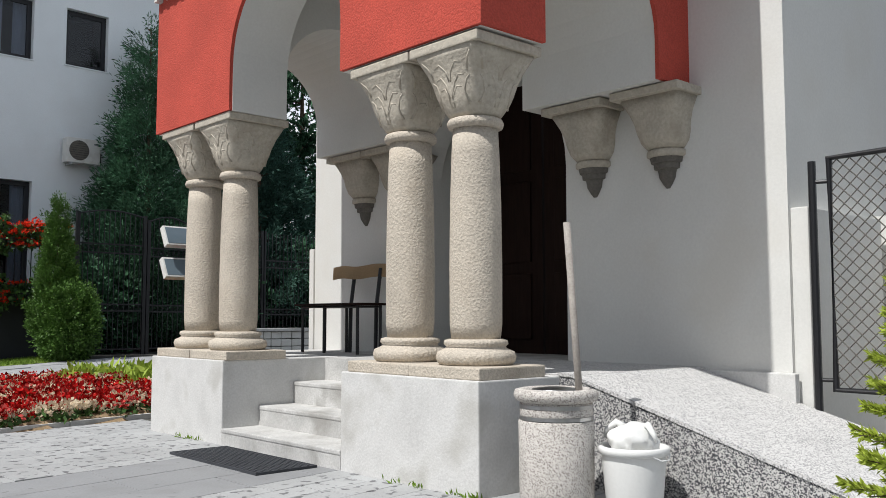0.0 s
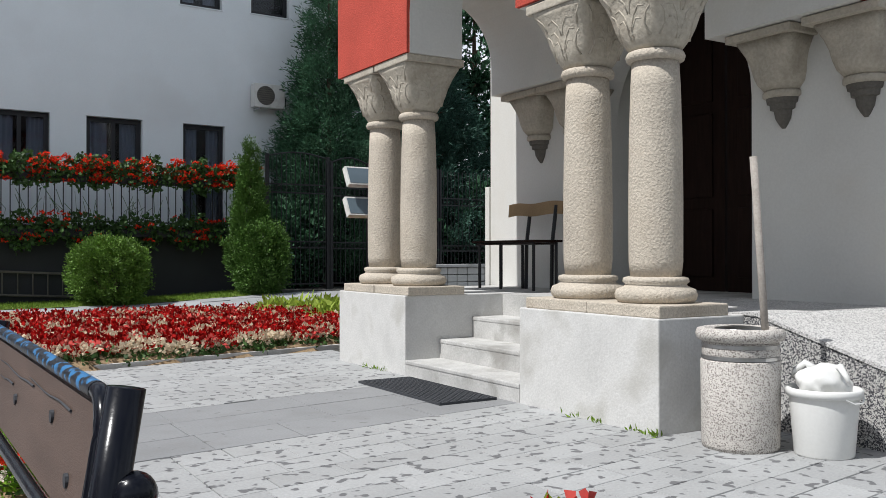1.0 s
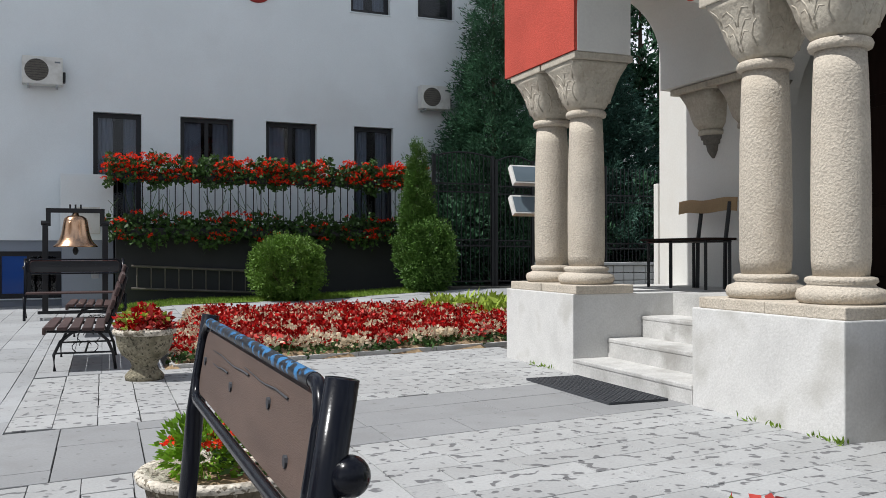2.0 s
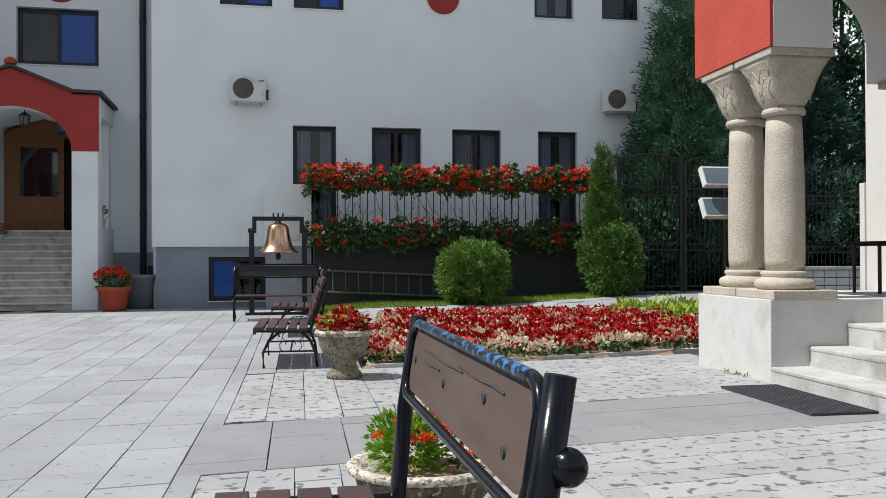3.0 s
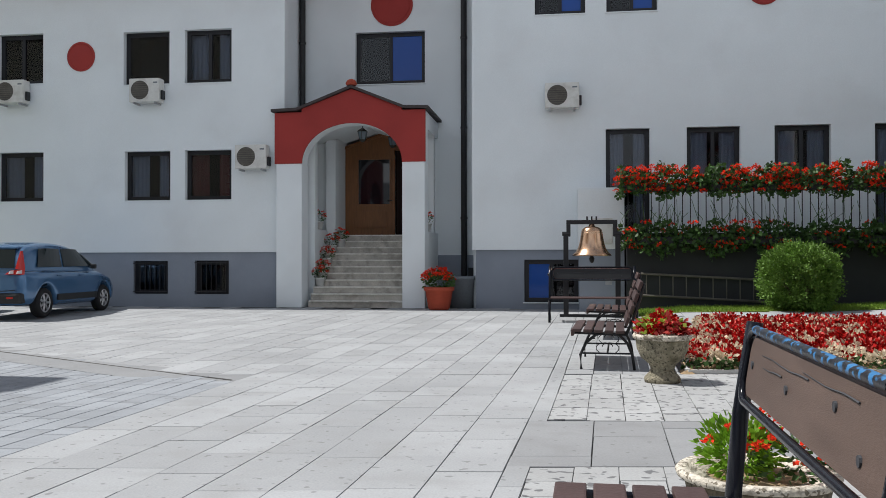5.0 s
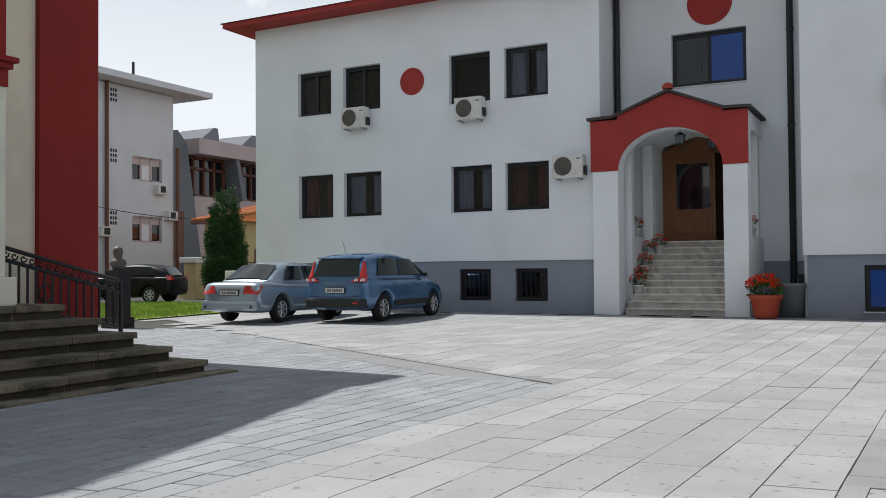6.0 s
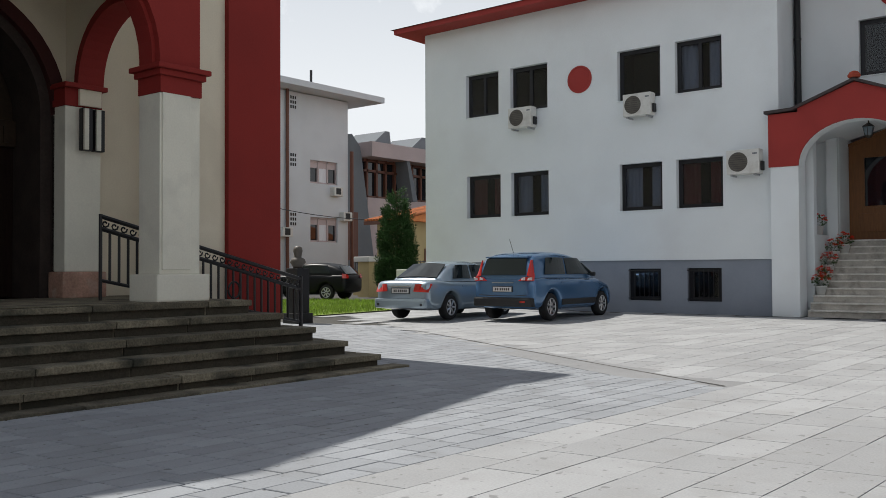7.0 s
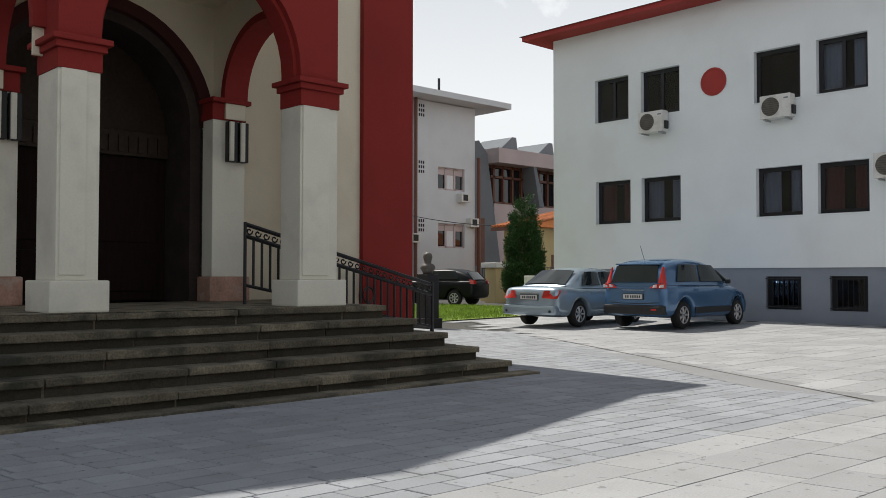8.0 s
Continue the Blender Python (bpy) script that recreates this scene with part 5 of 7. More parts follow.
def air_con(w, h):
    t = AC
    part("casing", box(-w / 2, w / 2, -0.36, -0.06, 0, h, 0.02), M_AC, t)
    part("fan_recess", (lambda b: (bmesh.ops.transform(b, matrix=Matrix.Translation((-w * 0.14, -0.362, h / 2)) @ Matrix.Rotation(radians(90), 4, "X"), verts=b.verts), b)[1])(lathe([(h * 0.4, 0), (h * 0.4, 0.006), (h * 0.38, 0.006)], 30)), M_DROP, t, "dark round fan opening")
    g = bmesh.new()
    for i in range(9):
        z = h * 0.14 + h * 0.72 * i / 8
        hw = math.sqrt(max(0.0, (h * 0.39) ** 2 - (z - h / 2) ** 2))
        if hw > 0.02:
            tube(g, [(-w * 0.14 - hw, -0.375, z), (-w * 0.14 + hw, -0.375, z)], 0.0035, 4)
    part("fan_grille", g, M_BLACKPL, t)
    part("name_badge", box(w * 0.3, w * 0.44, -0.363, -0.359, h * 0.78, h * 0.84), M_OLDGREY, t)
    part("pipe_cover", box(w / 2, w / 2 + 0.06, -0.28, -0.12, h * 0.12, h * 0.5, 0.015), M_BLACKPL, t)
    for x in (-w * 0.35, w * 0.35):
        part("bracket", box(x - 0.02, x + 0.02, -0.36, 0.01, -0.05, -0.005), M_GALV, t)


air_con(0.84, 0.62)
spots = [(-0.52, 5.12), (9.05, 5.15), (-11.44, 5.55), (-15.3, 5.62), (-8.52, 3.74)]
AC.matrix_basis = pose(spots[0][0], FY, spots[0][1])
for x, z in spots[1:]:
    copy_thing(AC, pose(x, FY, z))

# ---- terrace with planters before the house ----
ter = root("terrace", "raised terrace with iron railing along the house wall", "terrace")
TY = 20.75
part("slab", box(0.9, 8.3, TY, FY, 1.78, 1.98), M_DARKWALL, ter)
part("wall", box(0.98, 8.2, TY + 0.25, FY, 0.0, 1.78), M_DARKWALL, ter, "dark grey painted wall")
part("end_wall", box(-0.15, 0.94, FY - 1.0, FY - 0.02, 1.62, 3.08, 0.01), M_PLASTER, ter, "white rendered end wall")
part("end_socle", box(-0.12, 0.94, FY - 0.95, FY + 0.06, 0.1, 1.62), M_GREYBASE, ter, "grey painted socle")
part("meter_box", box(0.18, 0.66, FY - 1.06, FY - 1.0, 1.75, 2.35, 0.01), M_AC, ter, "flat white meter box")
b = bmesh.new()
for i in range(42):
    x = 1.0 + 7.2 * i / 41
    part("baluster", tube(bmesh.new(), [(x, TY + 0.04, 2.0), (x, TY + 0.04, 2.98)], 0.012, 5), M_IRON, ter)
tube(b, [(0.95, TY + 0.04, 2.98), (8.25, TY + 0.04, 2.98)], 0.022, 8)
tube(b, [(0.95, TY + 0.04, 2.06), (8.25, TY + 0.04, 2.06)], 0.016, 8)
part("railing", b, M_IRON, ter, "black iron railing")
for z, lab in ((2.92, "upper"), (1.72, "lower")):
    for i in range(6):
        fb = root("flower_trough", "dark plastic flower trough hung on the railing", "planter", group="flower troughs")
        x0 = 0.9 + 1.22 * i
        part("trough", box(x0, x0 + 1.1, TY - 0.2, TY + 0.0, z, z + 0.16, 0.015), M_BLACKPL, fb)
ld = root("ladder", "dull metal ladder lying on its side along the wall", "ladder")
for z in (1.0, 0.5):
    part("stile", tube(bmesh.new(), [(1.3, TY + 0.16, z + 0.04), (4.6, TY + 0.16, z - 0.13)], 0.028, 8), M_DROP, ld)
for i in range(11):
    x = 1.42 + 0.3 * i
    part("rung", tube(bmesh.new(), [(x, TY + 0.16, 1.04 - 0.052 * (x - 1.3)), (x, TY + 0.16, 0.54 - 0.052 * (x - 1.3))], 0.014, 6), M_DROP, ld)

# ---- fence and gates beyond the flower bed ----


def fence_panel(x0, x1, y, h, arch=0.0):
    f = root("iron_fence", "black wrought-iron fence panel with ornamental band", "fence", group="iron fence")
    g = gx((x0 + x1) / 2, y)
    for x in (x0, x1):
        part("post", box(x - 0.04, x + 0.04, y - 0.04, y + 0.04, g, g + h - arch + 0.05), M_IRON, f)
    for z in (g + 0.12, g + h * 0.30, g + h * 0.345, g + h * 0.70, g + h * 0.76):
        part("rail", box(x0 + 0.04, x1 - 0.04, y - 0.018, y + 0.018, z, z + 0.035), M_IRON, f)
    n = int((x1 - x0) / 0.12)
    for i in range(1, n):
        x = x0 + (x1 - x0) * i / n
        t = g + h - arch + arch * math.sin(math.pi * i / n)
        part("bar", tube(bmesh.new(), [(x, y, g + 0.12), (x, y, t)], 0.011, 5), M_IRON, f)
    if arch:
        part("arched_rail", tube(bmesh.new(), [(x0 + (x1 - x0) * i / 12, y, g + h - arch + arch * math.sin(math.pi * i / 12)) for i in range(13)], 0.02, 6), M_IRON, f)
    for zc in (g + h * 0.322 + 0.017, g + h * 0.73 + 0.017):
        b = bmesh.new()
        for i in range(n):
            xm = x0 + (x1 - x0) * (i + 0.5) / n
            tube(b, [(xm + 0.04 * math.cos(a), y, zc + 0.05 * math.sin(a)) for a in [k * math.pi / 4 for k in range(9)]], 0.008, 4, False)
        part("scrollwork", b, M_IRON, f)


fence_panel(8.25, 9.85, 20.1, 3.35, 0.12)
fence_panel(9.95, 11.0, 20.1, 3.3, 0.15)
for i in range(5):
    fence_panel(11.3 + 1.9 * i, 13.15 + 1.9 * i, 20.1, 3.1)
fw = root("fence_wall", "low wall of pale rough stones under the fence", "wall", kind="structure")
rng = random.Random(11)
x = 11.1
while x < 20.6:
    w = rng.uniform(0.2, 0.42)
    for j in range(3):
        part("stone", box(x + 0.01, x + w - 0.01, 19.88, 20.35, 0.3 + 0.08 + 0.2 * j + 0.008, 0.3 + 0.08 + 0.2 * (j + 1) - 0.008, 0.02), M_WHITE, fw)
    x += w
part("coping", box(11.1, 20.6, 19.82, 20.4, 0.98, 1.06, 0.01), M_PED, fw)

# ---- church railing ----
cr = root("stair_railing", "black wrought-iron stair railing with scroll band", "railing")
RX = -11.6
p0, p1 = Vector((RX, 6.05, 2.1)), Vector((RX, 9.7, 1.2))
for o in (0.0, -0.17):
    part("rail", tube(bmesh.new(), [p0 + Vector((0, 0, o)), p1 + Vector((0, 0, o))], 0.032, 8), M_IRON, cr)
part("rail", tube(bmesh.new(), [p0 + Vector((0, 0, -0.88)), p1 + Vector((0, 0, -0.72))], 0.024, 8), M_IRON, cr)
n = 26
for i in range(n + 1):
    p = p0.lerp(p1, i / n)
    part("baluster", tube(bmesh.new(), [p + Vector((0, 0, -0.17)), p + Vector((0, 0, -0.88 + 0.16 * i / n))], 0.019, 6), M_IRON, cr)
    if i < n:
        c = p0.lerp(p1, (i + 0.5) / n) + Vector((0, 0, -0.085))
        part("scroll", tube(bmesh.new(), [c + Vector((0, (0.018 + 0.006 * a) * math.cos(a), (0.018 + 0.006 * a) * math.sin(a))) for a in [k * 0.8 for k in range(9)]], 0.013, 4), M_IRON, cr)
part("end_post", tube(bmesh.new(), [p1 + Vector((0, 0, 0.05)), (RX, 9.7, 0.0)], 0.035, 8), M_IRON, cr)
part("start_post", tube(bmesh.new(), [p0 + Vector((0, 0, 0.03)), (RX, 6.05, 0.94)], 0.025, 8), M_IRON, cr)
part("ring", tube(bmesh.new(), [p0.lerp(p1, 0.62) + Vector((0, 0.11 * math.cos(a), -0.5 + 0.13 * math.sin(a))) for a in [k * math.pi / 8 for k in range(17)]], 0.016, 6, False), M_IRON, cr)

# ---- lanterns and pots of the entrance ----
LT = root("porch_lantern", "small black hanging lantern with glass sides", "lantern", pose(-5.75, PY + 0.75, 4.95), "porch lanterns")
part("chain", tube(bmesh.new(), [(0, 0, 0.1), (0, 0, -0.12)], 0.012, 6), M_BRASS, LT)
part("cap", lathe([(0.15, -0.2), (0.13, -0.17), (0.05, -0.11), (0.02, -0.1)], 6), M_BRASS, LT)
part("glass", lathe([(0.08, -0.42), (0.125, -0.2)], 6), M_LIGHTGLASS, LT)
part("foot", lathe([(0.03, -0.47), (0.085, -0.42), (0.09, -0.4)], 6), M_BRASS, LT)
for k in range(6):
    a = 2 * math.pi * (k + 0.5) / 6
    part("glazing_bar", tube(bmesh.new(), [(0.082 * math.cos(a), 0.082 * math.sin(a), -0.42), (0.128 * math.cos(a), 0.128 * math.sin(a), -0.2)], 0.008, 4), M_BRASS, LT)
copy_thing(LT, pose(-5.2, RY - 0.3, 4.95))
POTS = []
tp = root("terracotta_pot", "large terracotta pot with red geraniums by the pillar", "pot", pose(-3.55, 21.55, gz(21.55)))
part("pot", lathe([(0.24, 0), (0.27, 0.06), (0.34, 0.46), (0.38, 0.47), (0.38, 0.56), (0.33, 0.56), (0.31, 0.45)], 28), M_TERRACOTTA, tp, smooth=True)
gp = root("stone_pot", "grey concrete pot beside the pillar", "pot", pose(-3.1, 22.4, gz(22.4)))
part("pot", lathe([(0.3, 0), (0.33, 0.7), (0.36, 0.72), (0.36, 0.8), (0.3, 0.8)], 24), M_OLDGREY, gp, smooth=True)
for i in range(5):
    y0 = PY + 0.15 + 0.27 * (2 + 1.7 * i)
    zz = G + (2.08 - G) * (3 + 1.7 * i) / N
    k = int(2 + 1.7 * i)
    pt = root("flower_pot", "white flower pot with red geraniums on the stairs", "pot", pose(-6.90 if k < 8 else -6.7, PY + 0.28 + 0.235 * k, G + (2.08 - G) * (k + 1) / N), "stair pots")
    part("pot", lathe([(0.09, 0), (0.13, 0.2), (0.14, 0.2), (0.14, 0.23), (0.11, 0.23)], 16), M_WHITEPL, pt, smooth=True)
    POTS.append((-6.90 if k < 8 else -6.7, PY + 0.28 + 0.235 * k, G + (2.08 - G) * (k + 1) / N + 0.3))
for x, y in ((-4.1, PY + 1.1), (-7.2, PY + 1.6)):
    pt = root("flower_pot", "white flower pot with red geraniums on the parapet", "pot", pose(x, y, 2.1 if x > -5 else 2.2), "parapet pots")
    part("pot", lathe([(0.1, 0), (0.14, 0.2), (0.15, 0.2), (0.15, 0.23), (0.11, 0.23)], 16), M_WHITEPL, pt, smooth=True)
    POTS.append((x, y, (2.1 if x > -5 else 2.2) + 0.3))

# ---- parked cars ----
def wheel(car, x, y, r, w, side):
    wh = part("wheel", (lambda b: (bmesh.ops.transform(b, matrix=Matrix.Translation((x, y, r)) @ Matrix.Rotation(radians(90) * side, 4, "Y"), verts=b.verts), b)[1])(
        lathe([(r * 0.62, -w / 2), (r * 0.93, -w / 2), (r, -w * 0.3), (r, w * 0.3), (r * 0.93, w / 2), (r * 0.66, w / 2), (r * 0.62, w * 0.3)], 28)), M_TYRE, car, "black tyre", smooth=True)
    b = lathe([(r * 0.64, 0.0), (r * 0.64, w * 0.42), (r * 0.58, w * 0.44), (r * 0.55, w * 0.3), (r * 0.15, w * 0.34), (r * 0.1, w * 0.4)], 28)
    bmesh.ops.transform(b, matrix=Matrix.Translation((x, y, r)) @ Matrix.Rotation(radians(90) * side, 4, "Y"), verts=b.verts)
    rim = part("rim", b, M_BLACKPL, wh)
    for k in range(7):
        a = 2 * math.pi * k / 7
        s = bmesh.new()
        xo = x + side * w * 0.40
        tube(s, [(xo, y + r * 0.1 * math.cos(a), r + r * 0.1 * math.sin(a)), (xo - side * 0.01, y + r * 0.62 * math.cos(a), r + r * 0.62 * math.sin(a))], 0.026, 6)
        part("spoke", s, M_RIM, wh)
    ring = bmesh.new()
    tube(ring, [(x + side * w * 0.42, y + r * 0.62 * math.cos(a), r + r * 0.62 * math.sin(a)) for a in [2 * math.pi * k / 24 for k in range(25)]], 0.018, 6, False)
    part("rim_ring", ring, M_RIM, wh)


def lerp_table(tab, y):
    for (y0, *a), (y1, *c) in zip(tab, tab[1:]):
        if y <= y1:
            t = (y - y0) / (y1 - y0)
            t = max(0, min(1, t))
            return [p + (q - p) * t for p, q in zip(a, c)]
    return list(tab[-1][1:])


def car(name, label, paint, m, L, W, table, cabin, wheels, wr, suv):
    """table: (y, underside, shoulder height, half width) from rear to front; cabin: (y, roof height, half width at roof) with the shoulder below."""
    c = root(name, label, "car", m)
    seg = 48
    b = bmesh.new()
    rings = []
    for i in range(seg + 1):
        y = L * i / seg
        lo, hi, hw = lerp_table(table, y)
        hw *= W / 2
        arch = 0.0
        for wy in wheels:
            d = abs(y - wy)
            if d < wr * 1.18:
                arch = max(arch, math.sqrt((wr * 1.18) ** 2 - d * d) + wr - lo)
        mid = (lo + hi) / 2
        side = [(0.86, lo + arch), (0.97, lo + arch + 0.03), (1.0, max(mid, lo + arch + 0.06)), (0.985, max(hi - 0.12, lo + arch + 0.09)), (0.94, max(hi - 0.03, lo + arch + 0.12)), (0.84, max(hi, lo + arch + 0.14))]
        pts = [(hw * k, z) for k, z in side]
        ring = [b.verts.new((x, y, z)) for x, z in pts] + [b.verts.new((0, y, max(hi, lo + arch + 0.14) + 0.012))] + [b.verts.new((-x, y, z)) for x, z in pts[::-1]]
        rings.append(ring)
    for p, q in zip(rings, rings[1:]):
        for k in range(len(p) - 1):
            b.faces.new((p[k], p[k + 1], q[k + 1], q[k]))
        b.faces.new((p[-1], p[0], q[0], q[-1]))
    b.faces.new(rings[0])
    b.faces.new(rings[-1][::-1])
    body = part("body", b, paint, c, smooth=True)
    md = body.modifiers.new("rounding", "SUBSURF")
    md.levels = md.render_levels = 1
    # cabin
    b = bmesh.new()
    rings = []
    for y, z, hw in cabin:
        lo, hi, bw = lerp_table(table, y)
        base = hi - 0.02
        bw *= W / 2 * 0.9
        hw *= W / 2
        rings.append([b.verts.new(p) for p in ((bw, y, base), (bw + (hw - bw) * 0.75, y, base + (z - base) * 0.75), (hw * 0.93, y, z - 0.02), (hw * 0.6, y, z + 0.012), (0, y, z + 0.022),
                                               (-hw * 0.6, y, z + 0.012), (-hw * 0.93, y, z - 0.02), (-bw - (hw - bw) * 0.75, y, base + (z - base) * 0.75), (-bw, y, base))])
    for p, q in zip(rings, rings[1:]):
        for k in range(len(p) - 1):
            b.faces.new((p[k], p[k + 1], q[k + 1], q[k]))
    b.faces.new(rings[0])
    b.faces.new(rings[-1][::-1])
    cab = part("cabin", b, paint, c, smooth=True)
    md = cab.modifiers.new("rounding", "SUBSURF")
    md.levels = md.render_levels = 2

    def patch(name, quad, off, mat_, label="", parent=cab, n=6):
        """A thin curved pane laid on the cabin between four corners (rows of two)."""
        bb = bmesh.new()
        (a, d), (e, f) = quad
        a, d, e, f = Vector(a), Vector(d), Vector(e), Vector(f)
        off = Vector(off)
        grid = []
        for i in range(n + 1):
            t = i / n
            lo_, hi_ = a.lerp(d, t), e.lerp(f, t)
            bow = off * (1 + 1.2 * math.sin(math.pi * t))
            grid.append([bb.verts.new(lo_ + bow), bb.verts.new(hi_ + bow), bb.verts.new(lo_ + bow - off * 0.8), bb.verts.new(hi_ + bow - off * 0.8)])
        for p, q in zip(grid, grid[1:]):
            bb.faces.new((p[0], q[0], q[1], p[1]))
            bb.faces.new((p[2], p[3], q[3], q[2]))
            bb.faces.new((p[0], p[2], q[2], q[0]))
            bb.faces.new((p[1], q[1], q[3], p[3]))
        bb.faces.new((grid[0][0], grid[0][1], grid[0][3], grid[0][2]))
        bb.faces.new((grid[-1][0], grid[-1][2], grid[-1][3], grid[-1][1]))
        return part(name, bb, mat_, parent, label, smooth=False)

    return c, body, cab, patch


# the compact people carrier
T1 = [(0.0, 0.40, 0.98, 0.86), (0.06, 0.30, 1.03, 0.93), (0.5, 0.24, 1.05, 1.0), (2.9, 0.22, 1.02, 1.0), (3.3, 0.23, 1.0, 0.99), (3.9, 0.24, 0.86, 0.95), (4.2, 0.26, 0.72, 0.86), (4.34, 0.36, 0.58, 0.72)]
C1 = [(0.03, 1.04, 0.86), (0.10, 1.30, 0.80), (0.24, 1.52, 0.76), (0.5, 1.6, 0.76), (1.2, 1.66, 0.78), (2.0, 1.63, 0.78), (2.5, 1.52, 0.77), (3.0, 1.25, 0.80), (3.35, 1.03, 0.84)]
SC = pose(-12.53, 16.95, gz(17.5) + 0.03, 0, 0, 2.5)
c1, body1, cab1, patch1 = car("people_carrier", "steel-blue compact people carrier parked facing the house", M_BLUECAR, SC, 4.34, 1.84, T1, C1, (0.82, 3.52), 0.325, True)
for wx in (-0.77, 0.77):
    for wy in (0.82, 3.52):
        wheel(c1, wx, wy, 0.325, 0.2, 1 if wx > 0 else -1)
patch1("rear_window", (((-0.62, 0.05, 1.08), (0.62, 0.05, 1.08)), ((-0.56, 0.205, 1.47), (0.56, 0.205, 1.47))), (0, -0.03, 0.008), M_CARGLASS, "dark rear window")
for s in (-1, 1):
    for nm, y0, y1, y2, y3 in (("rear_side_window", 0.55, 1.55, 0.75, 1.58), ("front_side_window", 1.65, 2.8, 1.66, 2.35), ("quarter_window", 2.85, 3.12, 2.45, 2.62)):
        za, zb = 1.1, 1.5 if nm != "quarter_window" else 1.38
        patch1(nm, (((s * 0.822, y0, za), (s * 0.822, y1, za)), ((s * 0.725, y2, zb), (s * 0.725, y3, zb))), (s * 0.02, 0, 0.006), M_CARGLASS, "dark side window")
    lamp = patch1("tail_lamp", (((s * 0.64, 0.045, 1.07), (s * 0.81, 0.13, 1.07)), ((s * 0.665, 0.185, 1.44), (s * 0.70, 0.225, 1.45))), (0.008 * s, -0.02, 0), M_TAIL, "red wedge-shaped tail lamp", body1)
    patch1("lamp_foot", (((s * 0.44, 0.0, 0.955), (s * 0.82, 0.09, 0.95)), ((s * 0.56, 0.015, 1.035), (s * 0.82, 0.115, 1.075))), (0.008 * s, -0.03, 0), M_TAIL, "red lamp foot", body1)
    for u in (0.53, 0.70):
        patch1("lamp_insert", (((s * u, 0.0, 0.97), (s * (u + 0.10), 0.03, 0.97)), ((s * (u + 0.02), 0.005, 1.02), (s * (u + 0.10), 0.035, 1.04))), (0.008 * s, -0.045, 0), M_TAILCLEAR, "pale lamp insert", body1)
    mir = part("wing_mirror", box(min(s * 0.84, s * 0.97), max(s * 0.84, s * 0.97), 2.86, 2.95, 1.05, 1.16, 0.025), M_BLACKPL, c1, "black wing mirror")
    for yy in (1.3, 2.3):
        part("door_handle", box(s * 0.925 - 0.012, s * 0.925 + 0.012, yy - 0.09, yy + 0.09, 0.9, 0.93, 0.006), M_BLUECAR, c1)
    part("side_moulding", box(s * 0.915 - 0.015, s * 0.915 + 0.015, 1.25, 3.05, 0.36, 0.5, 0.01), M_BLACKPL, c1, "dark side moulding")
part("rear_bumper", box(-0.82, 0.82, -0.05, 0.4, 0.34, 0.56, 0.05), M_BLACKPL, c1, "dark lower bumper")
part("number_plate", box(-0.26, 0.26, -0.03, 0.02, 0.70, 0.81, 0.004), M_PLATE, c1)
part("plate_frame", box(-0.275, 0.275, -0.028, 0.02, 0.685, 0.825, 0.004), M_BLACKPL, c1)
for i in range(7):
    part("plate_mark", box(-0.2 + 0.058 * i + (0.02 if i > 1 else 0), -0.165 + 0.058 * i + (0.02 if i > 1 else 0), -0.034, -0.031, 0.725, 0.785), M_BLACKPL, c1)
part("hatch_seam", tube(bmesh.new(), [(-0.66, -0.012, 0.62), (-0.3, -0.016, 0.595), (0.3, -0.016, 0.595), (0.66, -0.012, 0.62)], 0.008, 5), M_BLACKPL, c1)
part("hatch_strip", box(-0.3, 0.3, -0.02, 0.02, 0.90, 0.915, 0.004), M_STEEL, c1)
part("rear_wiper", tube(bmesh.new(), [(0.0, 0.02, 1.12), (-0.3, 0.03, 1.16)], 0.012, 6), M_BLACKPL, c1)
part("roof_spoiler", box(-0.60, 0.60, 0.17, 0.4, 1.5, 1.535, 0.015), M_BLUECAR, c1)
part("aerial", tube(bmesh.new(), [(0.0, 0.5, 1.62), (0.0, 0.32, 1.95)], 0.006, 5), M_BLACKPL, c1)
part("reflector", box(0.5, 0.64, -0.054, -0.04, 0.44, 0.48), M_TAIL, c1)

# the saloon
T2 = [(0.0, 0.42, 0.86, 0.84), (0.07, 0.30, 0.97, 0.92), (0.4, 0.24, 1.0, 0.99), (0.9, 0.22, 0.98, 1.0), (3.2, 0.22, 0.95, 1.0), (3.9, 0.22, 0.86, 0.95), (4.35, 0.25, 0.72, 0.86), (4.52, 0.36, 0.58, 0.72)]
C2 = [(0.55, 0.99, 0.82), (0.8, 1.14, 0.74), (1.25, 1.38, 0.70), (1.6, 1.45, 0.70), (2.2, 1.48, 0.71), (2.7, 1.42, 0.71), (3.1, 1.22, 0.75), (3.5, 0.95, 0.82)]
SA = pose(-14.85, 15.9, gz(16.5) + 0.02, 0, 0, 4)
c2, body2, cab2, patch2 = car("saloon_car", "silver-blue saloon car parked facing the house", M_SILVERCAR, SA, 4.52, 1.76, T2, C2, (0.98, 3.58), 0.315, False)
for wx in (-0.74, 0.74):
    for wy in (0.98, 3.58):
        wheel(c2, wx, wy, 0.315, 0.2, 1 if wx > 0 else -1)
patch2("rear_window", (((-0.62, 0.66, 1.03), (0.62, 0.66, 1.03)), ((-0.50, 1.22, 1.37), (0.50, 1.22, 1.37))), (0, -0.02, 0.025), M_CARGLASS, "dark rear window")
